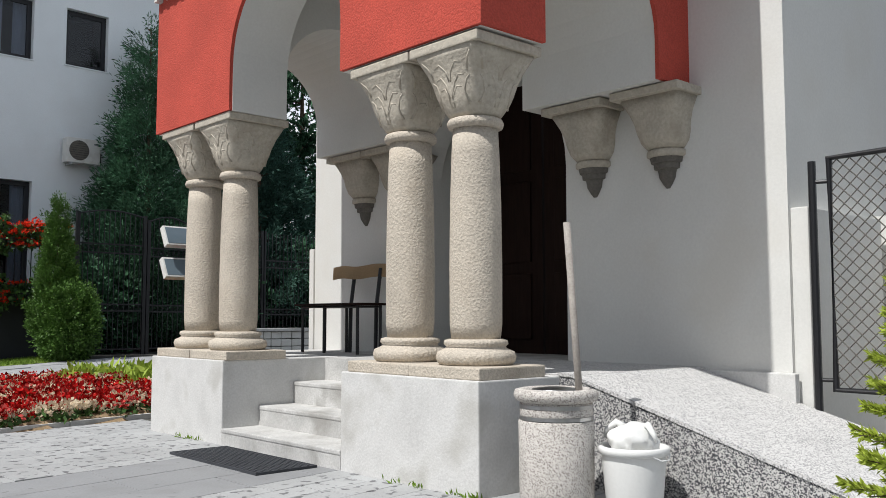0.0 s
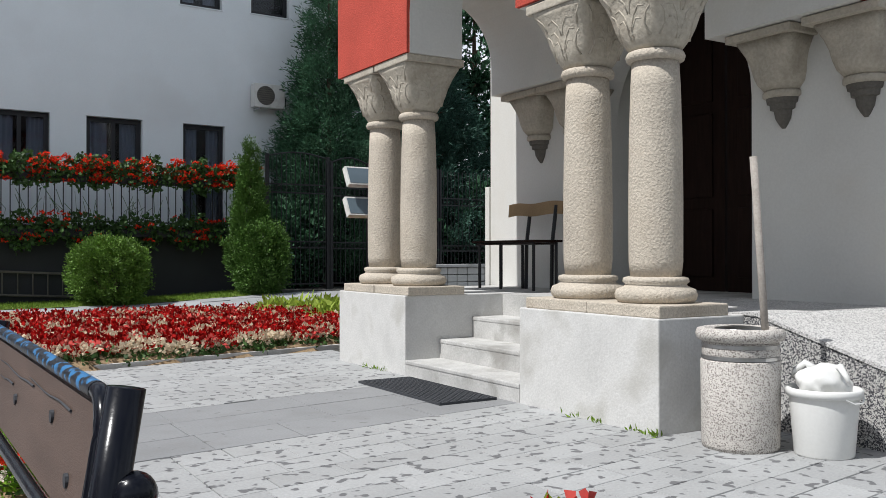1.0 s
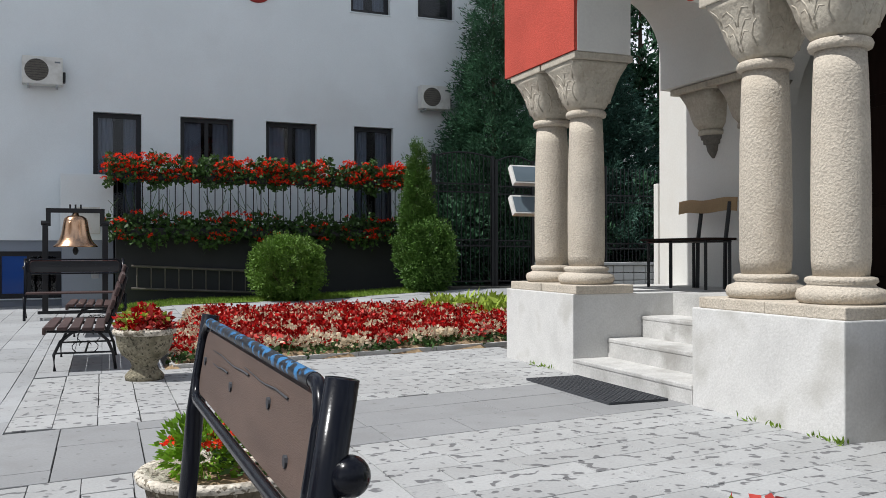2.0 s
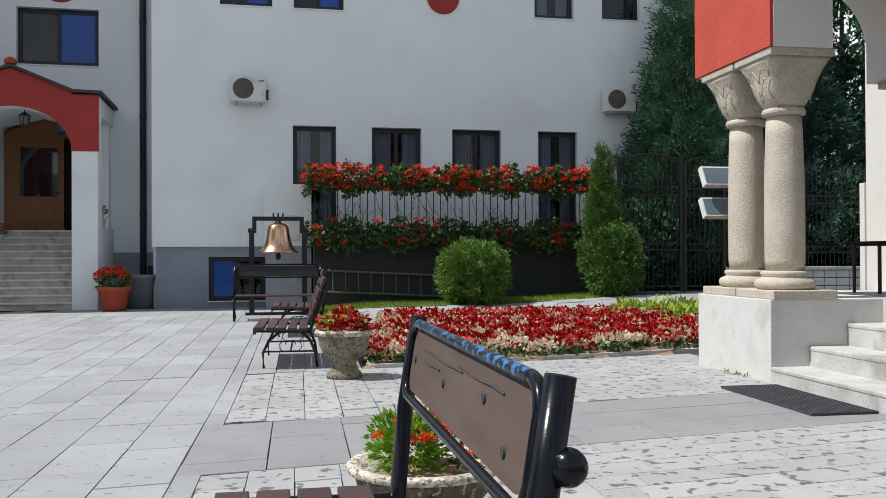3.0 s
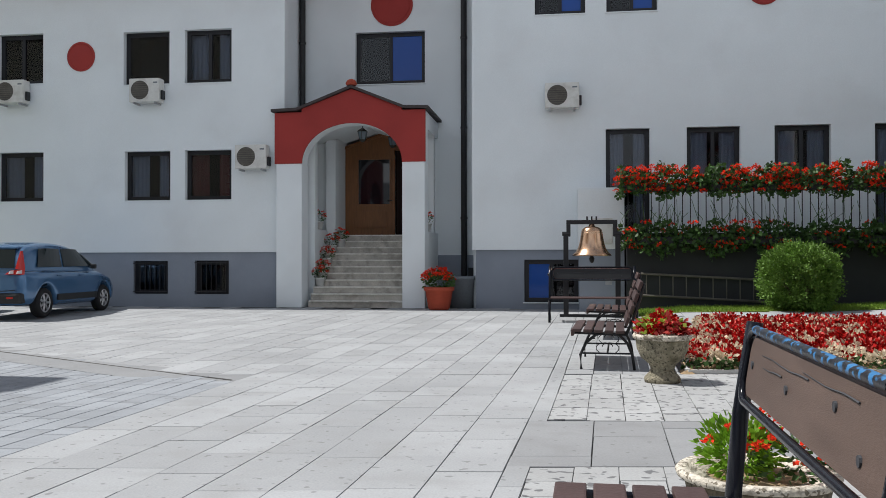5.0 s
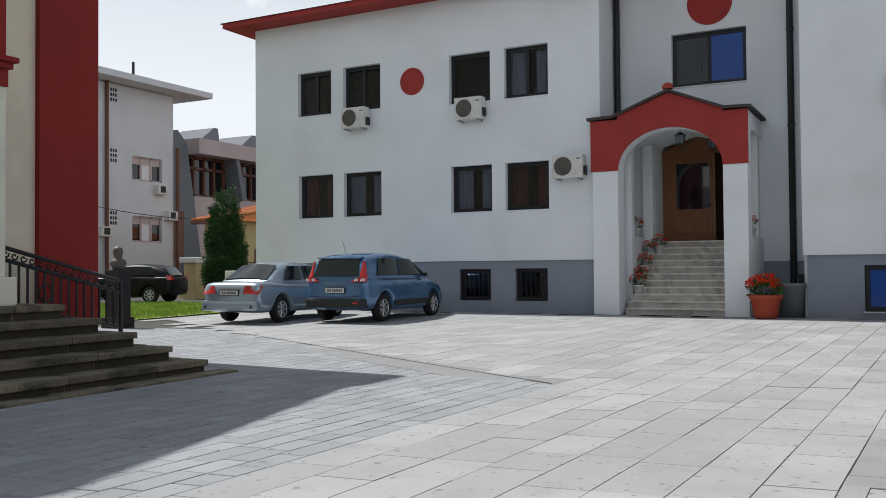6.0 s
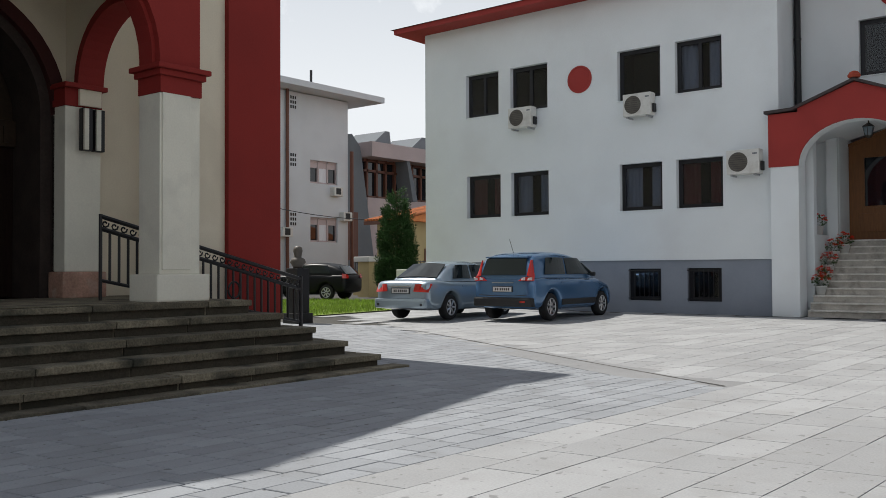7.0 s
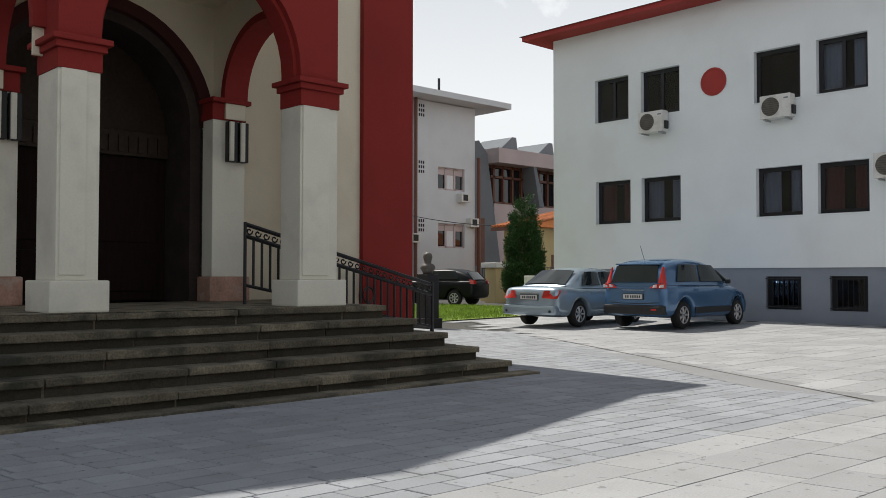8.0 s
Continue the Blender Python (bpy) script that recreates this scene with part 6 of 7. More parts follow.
for s in (-1, 1):
    for nm, y0, y1, y2, y3 in (("rear_side_window", 1.15, 1.95, 1.4, 1.95), ("front_side_window", 2.05, 3.1, 2.05, 2.6)):
        patch2(nm, (((s * 0.76, y0, 1.02), (s * 0.76, y1, 1.02)), ((s * 0.655, y2, 1.36), (s * 0.655, y3, 1.36))), (s * 0.02, 0, 0.006), M_CARGLASS, "dark side window")
    patch2("tail_lamp", (((s * 0.40, -0.005, 0.72), (s * 0.80, 0.065, 0.70)), ((s * 0.44, 0.02, 0.90), (s * 0.83, 0.20, 0.91))), (0.006 * s, -0.02, 0), M_TAIL, "red tail lamp", body2)
    part("wing_mirror", box(min(s * 0.82, s * 1.0), max(s * 0.82, s * 1.0), 2.95, 3.06, 0.98, 1.1, 0.03), M_SILVERCAR, c2)
    for yy in (1.5, 2.4):
        part("door_handle", box(s * 0.885 - 0.012, s * 0.885 + 0.012, yy - 0.09, yy + 0.09, 0.82, 0.85, 0.006), M_SILVERCAR, c2)
part("number_plate", box(-0.26, 0.26, -0.02, 0.02, 0.68, 0.79, 0.004), M_PLATE, c2)
part("plate_frame", box(-0.275, 0.275, -0.018, 0.02, 0.665, 0.805, 0.004), M_BLACKPL, c2)
for i in range(7):
    part("plate_mark", box(-0.2 + 0.058 * i + (0.02 if i > 1 else 0), -0.165 + 0.058 * i + (0.02 if i > 1 else 0), -0.024, -0.021, 0.705, 0.765), M_BLACKPL, c2)
for x in (-0.66, 0.66):
    part("bumper_reflector", tube(bmesh.new(), [(x, -0.068, 0.40), (x, -0.05, 0.40)], 0.035, 10), M_BLACKPL, c2)
part("rear_bumper", box(-0.8, 0.8, -0.06, 0.35, 0.3, 0.55, 0.07), M_SILVERCAR, c2)
part("chrome_strip", box(-0.3, 0.3, -0.008, 0.02, 0.83, 0.85), M_STEEL, c2)

# a dark car farther off
T3 = [(0.0, 0.40, 0.95, 0.86), (0.06, 0.30, 1.0, 0.93), (0.5, 0.24, 1.0, 1.0), (2.9, 0.22, 0.98, 1.0), (3.9, 0.24, 0.84, 0.95), (4.2, 0.36, 0.6, 0.72)]
C3 = [(0.05, 1.0, 0.86), (0.4, 1.36, 0.74), (1.2, 1.47, 0.74), (2.0, 1.45, 0.74), (2.9, 1.05, 0.82)]
c3, body3, cab3, patch3 = car("dark_hatchback", "black hatchback parked beyond the lawn", M_BLACKCAR, pose(-25.0, 24.6, gz(24.6), 0, 0, 108), 4.2, 1.76, T3, C3, (0.8, 3.3), 0.31, False)
for wx in (-0.74, 0.74):
    for wy in (0.8, 3.3):
        wheel(c3, wx, wy, 0.31, 0.2, 1 if wx > 0 else -1)
for s in (-1, 1):
    patch3("tail_lamp", (((s * 0.5, 0.0, 0.86), (s * 0.84, 0.1, 0.86)), ((s * 0.52, 0.03, 1.0), (s * 0.8, 0.14, 1.04))), (0.01 * s, -0.03, 0), M_TAIL, "red tail lamp", body3)
    patch3("side_window", (((s * 0.78, 0.6, 1.04), (s * 0.78, 2.5, 1.04)), ((s * 0.68, 0.8, 1.36), (s * 0.68, 2.1, 1.36))), (s * 0.02, 0, 0.006), M_CARGLASS, "dark side window")
patch3("rear_window", (((-0.56, 0.1, 1.02), (0.56, 0.1, 1.02)), ((-0.5, 0.4, 1.32), (0.5, 0.4, 1.32))), (0, -0.03, 0.01), M_CARGLASS)

# ---- buildings in the distance ----
fb1 = root("apartment_block", "grey-white three-storey block with flat overhanging roof", "building")
X1 = -40.0
W1 = [(36.12, 38.39, 6.6, 8.0), (36.13, 38.39, 3.06, 4.56)]
part("wall", holed(26.0, 39.3, -0.2, 11.9, X1 - 0.3, X1, W1, axis="x"), M_OLDWHITE, fb1)
part("side_wall", box(X1 - 12, X1 - 0.3, 39.0, 39.3, -0.2, 11.9), M_OLDWHITE, fb1)
part("roof", box(X1 - 13, X1 + 1.4, 25, 41.2, 11.95, 12.3), M_OLDWHITE, fb1)
part("antenna", tube(bmesh.new(), [(X1, 36.2, 12.3), (X1, 36.2, 13.4)], 0.08, 6), M_IRON, fb1)
part("rain_pipe", tube(bmesh.new(), [(X1 + 0.15, 34.2, 0), (X1 + 0.15, 34.2, 12)], 0.1, 8), M_BROWNFRAME, fb1)
part("rain_pipe", tube(bmesh.new(), [(X1 + 0.15, 39.5, 0), (X1 + 0.15, 39.5, 8.8)], 0.12, 8), M_BROWNFRAME, fb1)
for a, c, z0, z1 in W1:
    w = part("window", box(X1 - 0.25, X1 - 0.2, a, c, z0, z1), M_GLASS, fb1)
    fr = bmesh.new()
    for k in range(4):
        y = a + (c - a) * k / 3
        bx(fr, X1 - 0.2, X1 - 0.1, y - 0.06, y + 0.06, z0, z1)
    bx(fr, X1 - 0.2, X1 - 0.1, a, c, z0, z0 + 0.1)
    bx(fr, X1 - 0.2, X1 - 0.1, a, c, z1 - 0.1, z1)
    part("window_frame", fr, M_OLDPINK, w)
    part("blind", box(X1 - 0.19, X1 - 0.16, a + 0.06, c - 0.06, z1 - 0.45, z1 - 0.1), M_OLDPINK, w)
    part("curtain", box(X1 - 0.19, X1 - 0.17, a + 0.85, c - 0.75, z0 + 0.1, z1 - 0.45), M_CURTAIN, w)
for z in (11.2, 7.8, 4.3):
    v = bmesh.new()
    for i in range(3):
        for j in range(3):
            bx(v, X1 - 0.001, X1 + 0.02, 34.55 + 0.17 * i, 34.65 + 0.17 * i, z + 0.28 * j - 0.3, z + 0.28 * j - 0.12)
    part("vent_block", v, M_IRON, fb1)["kind"] = "stuff"
for y, z in ((38.1, 6.2), (38.9, 4.7), (34.0, 3.6)):
    part("air_conditioner", box(X1 + 0.0, X1 + 0.4, y - 0.35, y + 0.4, z - 0.3, z + 0.25, 0.03), M_AC, fb1)
    part("air_conditioner_fan", box(X1 + 0.4, X1 + 0.41, y - 0.2, y + 0.2, z - 0.2, z + 0.18), M_BLACKPL, fb1)

fb2 = root("concrete_school", "grey modern building with slanting concrete wall and brown windows", "building")
X2 = -42.0
part("stair_tower", prism([(40.0, -0.2), (44.2, -0.2), (42.5, 9.6), (41.7, 10.4), (40.0, 10.1)], X2 - 6, X2, "x"), M_OLDGREY, fb2)
part("door", box(X2, X2 + 0.05, 40.6, 42.2, 2.0, 5.2), M_BROWNFRAME, fb2)
part("ledge", box(X2, X2 + 1.0, 37.5, 44.0, 1.3, 2.0), M_OLDGREY, fb2)
part("lower_wall", box(X2 - 0.3, X2 + 0.4, 37.5, 44.0, -0.2, 1.3), M_GREYBASE, fb2)
part("wall", box(X2 - 5, X2 - 0.3, 43.5, 62.0, 0, 6.3), M_OLDPINK, fb2, "pale pink rendered wall")
part("roof_band", box(X2 - 5, X2 + 0.6, 43.0, 62.0, 9.0, 10.0), M_OLDPINK, fb2)
part("glazing", box(X2 - 3, X2 - 0.8, 43.5, 62.0, 6.3, 9.0), M_GLASS, fb2)
for i in range(14):
    y = 43.8 + 0.95 * i
    part("window_bar", box(X2 - 0.8, X2 - 0.6, y - 0.08, y + 0.08, 6.3, 9.0), M_BROWNFRAME, fb2)
for z in (6.3, 8.1, 8.8):
    part("window_rail", box(X2 - 0.8, X2 - 0.6, 43.5, 62.0, z, z + 0.16), M_BROWNFRAME, fb2)
for y in (47.3, 51.5):
    part("slanting_fin", prism([(y, 6.2), (y + 0.5, 6.2), (y - 0.4, 9.2), (y - 0.7, 9.2)], X2 - 0.8, X2 + 0.5, "x"), M_OLDGREY, fb2)
for y in (44.5, 48.5):
    part("roof_light", prism([(y, 10.0), (y + 2.2, 10.0), (y + 2.0, 11.2), (y + 1.6, 11.2)], X2 - 4, X2 - 1, "x"), M_OLDGREY, fb2)

fh = root("tiled_house", "low ochre house with orange tiled roof", "house")
part("wall", box(-30.3, -28.8, 31.6, 48.0, 0, 3.8), M_OCHRE, fh)
part("roof", prism([(31.0, 3.7), (49.0, 3.7), (41.0, 5.7)], -30.6, -28.3, "x"), M_ROOFTILE, fh)
for i in range(12):
    part("tile_row", tube(bmesh.new(), [(-28.3 - 0.2 * i, 30.95, 3.76), (-28.3 - 0.2 * i, 41.0, 5.77)], 0.07, 6), M_ROOFTILE, fh)
part("eaves_board", box(-30.6, -28.3, 30.95, 31.1, 3.55, 3.72), M_BROWNFRAME, fh)
part("door", box(-28.8, -28.75, 33.4, 34.4, 0.2, 2.4), M_BROWNFRAME, fh)

bs = root("bust_monument", "weathered bust on a dark polished stone pedestal", "monument", pose(-16.85, 14.35, gz(14)))
part("pedestal", box(-0.2, 0.2, -0.2, 0.2, -0.02, 1.35, 0.012), M_DARKSTONE, bs)
part("pedestal_foot", box(-0.26, 0.26, -0.26, 0.26, -0.03, 0.25, 0.012), M_DARKSTONE, bs)
b = lathe([(0.12, 1.35), (0.13, 1.4), (0.2, 1.5), (0.17, 1.58), (0.09, 1.62), (0.1, 1.7), (0.12, 1.78), (0.1, 1.86), (0.04, 1.9)], 16)
part("bust", b, M_BUST, bs, smooth=True)
gp2 = root("gate_pillar", "pale stone gate pillar with capped top", "pillar", pose(-27.0, 27.5, gz(27)))
part("shaft", box(-0.32, 0.32, -0.32, 0.32, -0.02, 1.5, 0.02), M_OCHRE, gp2)
part("cap", box(-0.45, 0.45, -0.45, 0.45, 1.5, 1.72, 0.03), M_WHITE, gp2)
lw = root("low_wall", "low ochre garden wall with iron railing", "wall", kind="structure")
part("wall", box(-29.0, -19.6, 28.6, 28.9, 0, 0.75), M_OCHRE, lw)
b = bmesh.new()
for i in range(60):
    tube(b, [(-29 + 0.15 * i, 28.75, 0.75), (-29 + 0.15 * i, 28.75, 1.75)], 0.014, 5)
tube(b, [(-29, 28.75, 1.7), (-20, 28.75, 1.7)], 0.02, 6)
part("railing", b, M_IRON, lw)
st = root("box_stand", "stand with two small white boxes by the lawn", "stand", pose(-19.75, 21.75, gz(21)))
for z in (0.55, 0.95):
    part("box", box(-0.3, 0.3, -0.2, 0.2, z, z + 0.28, 0.02), M_WHITEPL, st)
part("stand", tube(bmesh.new(), [(0, 0, -0.02), (0, 0, 0.6)], 0.04, 8), M_OCHRE, st)
ow = root("overhead_wire", "thin dark wire strung between the far buildings", "wire")
part("wire", tube(bmesh.new(), [(-39.9 + 0.98 * i, 30.0 + 0.15 * i, 5.2 + 0.012 * (i - 5) ** 2 - 0.17 * i) for i in range(11)], 0.02, 5), M_IRON, ow)

# ---- plants ----
def leaf_mesh(name, pts, dirs, length, width, material, seed=0, spread=0.5, bend=0.25):
    """Many small bent leaves: one diamond of two triangles each, at pts, pointing roughly along dirs."""
    rs = np.random.RandomState(seed)
    pts, dirs = np.asarray(pts, float), np.asarray(dirs, float)
    n = len(pts)
    d = dirs / (np.linalg.norm(dirs, axis=1, keepdims=True) + 1e-9) + rs.normal(0, spread, (n, 3))
    d /= np.linalg.norm(d, axis=1, keepdims=True) + 1e-9
    s = np.cross(d, rs.normal(0, 1, (n, 3)))
    s /= np.linalg.norm(s, axis=1, keepdims=True) + 1e-9
    u = np.cross(s, d)
    ln = (length * rs.uniform(0.6, 1.3, n))[:, None]
    wd = (width * rs.uniform(0.6, 1.3, n))[:, None]
    v = np.stack([pts, pts + d * ln * 0.5 + s * wd * 0.5 + u * ln * bend * 0.3, pts + d * ln - u * ln * bend * 0.2, pts + d * ln * 0.5 - s * wd * 0.5 + u * ln * bend * 0.3], 1).reshape(-1, 3)
    me = bpy.data.meshes.new(name)
    i = np.arange(n) * 4
    f = np.stack([i, i + 1, i + 2, i + 3], 1)
    me.vertices.add(len(v))
    me.vertices.foreach_set("co", v.ravel())
    me.loops.add(f.size)
    me.loops.foreach_set("vertex_index", f.ravel().astype(np.int32))
    me.polygons.add(n)
    me.polygons.foreach_set("loop_start", (np.arange(n) * 4).astype(np.int32))
    me.update(calc_edges=True)
    me.materials.append(material)
    return me


def clumps(centres, axes, per, radius, length, seed, flat=0.55):
    """Leaves in loose tufts: points round each centre, stretched along its axis, and the way each leaf points."""
    rs = np.random.RandomState(seed)
    ax = axes / (np.linalg.norm(axes, axis=1, keepdims=True) + 1e-9)
    c, a = np.repeat(centres, per, 0), np.repeat(ax, per, 0)
    n = len(c)
    u = rs.normal(0, 1, (n, 3))
    u /= np.linalg.norm(u, axis=1, keepdims=True)
    u *= rs.uniform(0.15, 1, (n, 1)) ** 0.5
    size = np.repeat(rs.uniform(0.6, 1.35, len(centres)), per)[:, None]
    along = (u * a).sum(1, keepdims=True)
    p = c + size * ((u - a * along) * radius * flat + a * along * length)
    return p, a + 0.9 * (u - a * along) + np.array([0, 0, 0.15])


def conifer(name, label, x, y, h, R, n, leaf, material, seed, z0=0.2, power=0.8, rough=0.3, aspect=0.45, up=0.0, category="tree", tuft_size=0.22, per=46, deep=1.0):
    t = root(name, label, category, pose(x, y, gx(x, y)) @ Matrix.Diagonal((1, deep, 1, 1)))
    part("trunk", tube(bmesh.new(), [(0, 0, -0.05), (0.02, 0.01, h * 0.5), (0, 0, h * 0.95)], max(0.04, R * 0.09), 10, True, 0.012), M_TRUNK, t)
    b = bmesh.new()
    for k in range(26):
        z = z0 + (h - z0) * (k + 0.5) / 27
        a = k * 2.4
        rr = R * (1 - (z - z0) / (h - z0)) ** power * 0.6
        tube(b, [(0, 0, z), (rr * 0.5 * math.cos(a), rr * 0.5 * math.sin(a), z + rr * 0.15), (rr * math.cos(a), rr * math.sin(a), z + rr * 0.3)], 0.02 + 0.012 * R, 5, True, 0.006)
    part("branching", b, M_TRUNK, t)["kind"] = "stuff"
    rs = np.random.RandomState(seed)
    m = max(40, n // per)
    q = 1 - np.sqrt(rs.uniform(0, 1, m))
    a = rs.uniform(0, 2 * np.pi, m)
    lump = 1 + rough * (np.sin(a * 3 + 9 * q + seed) * 0.4 + np.sin(a * 7 - 23 * q) * 0.35 + rs.normal(0, 0.35, m))
    r = R * np.minimum((1 - q) ** power, 0.25 + 6 * (q + 0.02)) * lump * rs.uniform(0.35, 1.0, m) ** 0.35
    c = np.stack([r * np.cos(a), r * np.sin(a), z0 + (h - z0) * q], 1)
    ax = np.stack([np.cos(a), np.sin(a), 0.25 + up + rs.uniform(-0.3, 0.5, m)], 1)
    s_ = tuft_size * (0.45 + 0.55 * (1 - q).mean())
    p, d = clumps(c, ax, per, s_, s_ * 1.25, seed + 1)
    part("crown", leaf_mesh("crown", p, d, leaf, leaf * aspect, material, seed, 0.35), material, t)
    return t


def ball_bush(name, label, x, y, R, H, n, leaf, material, seed, tuft_size=0.075, per=22):
    rs = np.random.RandomState(seed)
    m = n // per
    u = rs.normal(0, 1, (m, 3))
    u /= np.linalg.norm(u, axis=1, keepdims=True)
    box_ = u / (np.abs(u) ** 2.6).sum(1, keepdims=True) ** (1 / 2.6)
    lump = 1 + np.array([0.16 * noise.noise(Vector(v) * 3.2 + Vector((seed, 0, 0))) + 0.10 * noise.noise(Vector(v) * 8) for v in u])
    r = lump * rs.uniform(0.45, 1.0, m) ** 0.22
    c = box_ * r[:, None] * np.array([R, R, H / 2]) * 0.95 + np.array([0, 0, H / 2])
    c[:, 2] = np.maximum(c[:, 2], 0.04)
    t = root(name, label, "bush", pose(x, y, gx(x, y)))
    b = bmesh.new()
    for k in range(12):
        aa = k * 2.4
        tube(b, [(0, 0, -0.03), (R * 0.3 * math.cos(aa), R * 0.3 * math.sin(aa), H * 0.35), (R * 0.7 * math.cos(aa), R * 0.7 * math.sin(aa), H * (0.4 + 0.04 * k))], 0.03, 5, True, 0.008)
    part("branches", b, M_TRUNK, t)
    p, d = clumps(c, u + np.array([0, 0, 0.45]) + rs.normal(0, 0.25, u.shape), per, tuft_size, tuft_size * 1.3, seed + 1, 0.7)
    part("foliage", leaf_mesh("foliage", p, d, leaf, leaf * 0.55, material, seed, 0.4), material, t)
    return t


conifer("tall_thuja", "tall dark green conifer behind the iron fence", 10.5, 21.35, 8.7, 1.72, 100000, 0.15, M_CONIFER, 3, 0.3, 0.72, 0.42, aspect=0.2, tuft_size=0.36, per=60, deep=0.52)
conifer("blue_spruce", "blue-green conifer beside the house", 14.6, 22.6, 7.2, 2.2, 80000, 0.16, M_BLUECON, 5, 0.3, 0.65, 0.4, aspect=0.2, tuft_size=0.42, per=60)
conifer("dark_conifer", "tall dark conifer beyond the blue spruce", 17.5, 24.5, 11.0, 2.6, 40000, 0.24, M_CONIFER, 8, 0.3, 0.7, 0.35, tuft_size=0.5)
conifer("dark_conifer", "broad dark conifer at the end of the fence", 20.5, 22.0, 9.0, 2.3, 30000, 0.24, M_CONIFER, 18, 0.3, 0.7, 0.35, tuft_size=0.5)
conifer("slim_thuja", "slim bright green thuja with pointed tip", 7.65, 19.7, 3.6, 0.48, 42000, 0.07, M_THUJA, 12, 0.4, 0.62, 0.3, aspect=0.35, up=1.0, tuft_size=0.19, per=70)
ball_bush("thuja_bush", "rounded green thuja bush at the fence", 7.8, 19.4, 0.54, 1.62, 36000, 0.06, M_THUJA, 21, 0.17, 80)
ball_bush("clipped_bush", "clipped round bright green bush on the grass", 4.45, 19.45, 0.74, 1.34, 50000, 0.055, M_BRIGHTLEAF, 31, 0.14, 70)
conifer("cypress", "dense green cypress by the house corner", -24.0, 26.0, 4.5, 0.85, 36000, 0.11, M_CYPRESS, 41, 0.2, 0.45, 0.15, aspect=0.3, up=1.0, tuft_size=0.26)
ball_bush("dark_bush", "dark evergreen bush behind the fence", 9.3, 21.3, 0.9, 2.2, 9000, 0.14, M_CONIFER, 51, 0.22)
ball_bush("dark_bush", "dark evergreen bush behind the fence", 12.6, 21.3, 1.1, 2.6, 10000, 0.15, M_CONIFER, 52, 0.25)
ball_bush("dark_bush", "dark evergreen bush behind the fence", 15.6, 21.5, 1.3, 3.0, 11000, 0.17, M_CONIFER, 53, 0.28)
ball_bush("dark_bush", "dark evergreen bush behind the fence", 18.4, 21.5, 1.3, 2.8, 10000, 0.17, M_CONIFER, 54, 0.28)

# a young spruce near the camera
ys = root("young_spruce", "young spruce with light green shoots", "tree", pose(3.17, 0.68, 0))
part("trunk", tube(bmesh.new(), [(0, 0, -0.03), (0, 0, 0.9), (0.01, 0, 1.6)], 0.03, 8, True, 0.008), M_TRUNK, ys)
rng = random.Random(77)
tw = bmesh.new()
pp, dd_ = [], []
for k in range(118):
    z = 0.12 + 1.44 * (k / 118) ** 0.9
    a = k * 2.399
    ln = 0.60 * (1 - z / 2.3) + 0.14
    dx, dy = math.cos(a), math.sin(a)
    prev = None
    for j in range(15):
        t = j / 14
        p = Vector((dx * ln * t, dy * ln * t, z + 0.10 * t * t - 0.05 * t))
        if prev:
            for q in range(34):
                f = rng.random()
                pp.append(prev.lerp(p, f))
                th = rng.uniform(0, 6.28)
                dd_.append((dx * 0.9 - dy * math.cos(th) * 0.8, dy * 0.9 + dx * math.cos(th) * 0.8, 0.15 + 0.7 * math.sin(th)))
        prev = p
        if j in (4, 6, 8, 10, 12):
            for s in (-1, 1):
                l2 = ln * (1 - t) * 0.55 + 0.03
                e = p + Vector((dx * 0.75 - s * dy * 0.65, dy * 0.75 + s * dx * 0.65, 0.05)) * l2
                tube(tw, [p, e], 0.003, 4, True, 0.0015)
                for q in range(int(26 + 130 * l2)):
                    f = rng.random()
                    pp.append(p.lerp(e, f))
                    th = rng.uniform(0, 6.28)
                    ddx = (e - p).normalized()
                    dd_.append((ddx.x * 0.9 + math.cos(th) * 0.6, ddx.y * 0.9 + math.sin(th) * 0.6, 0.2 + 0.5 * math.sin(th * 2)))
    tube(tw, [(0, 0, z), (dx * ln * 0.6, dy * ln * 0.6, z), (dx * ln, dy * ln, z + 0.05)], 0.006, 5, True, 0.002)
part("branching", tw, M_TRUNK, ys)
part("needles", leaf_mesh("needles", pp, dd_, 0.032, 0.0085, M_SPRUCEYOUNG, 5, 0.15), M_SPRUCEYOUNG, ys)


def umbels(centres, r, petals, size, seed):
    rs = np.random.RandomState(seed)
    c = np.repeat(np.asarray(centres, float), petals, 0)
    u = rs.normal(0, 1, (len(c), 3))
    u[:, 2] = np.abs(u[:, 2]) * 0.8
    u /= np.linalg.norm(u, axis=1, keepdims=True)
    return c + u * r * rs.uniform(0.5, 1, (len(c), 1)), u


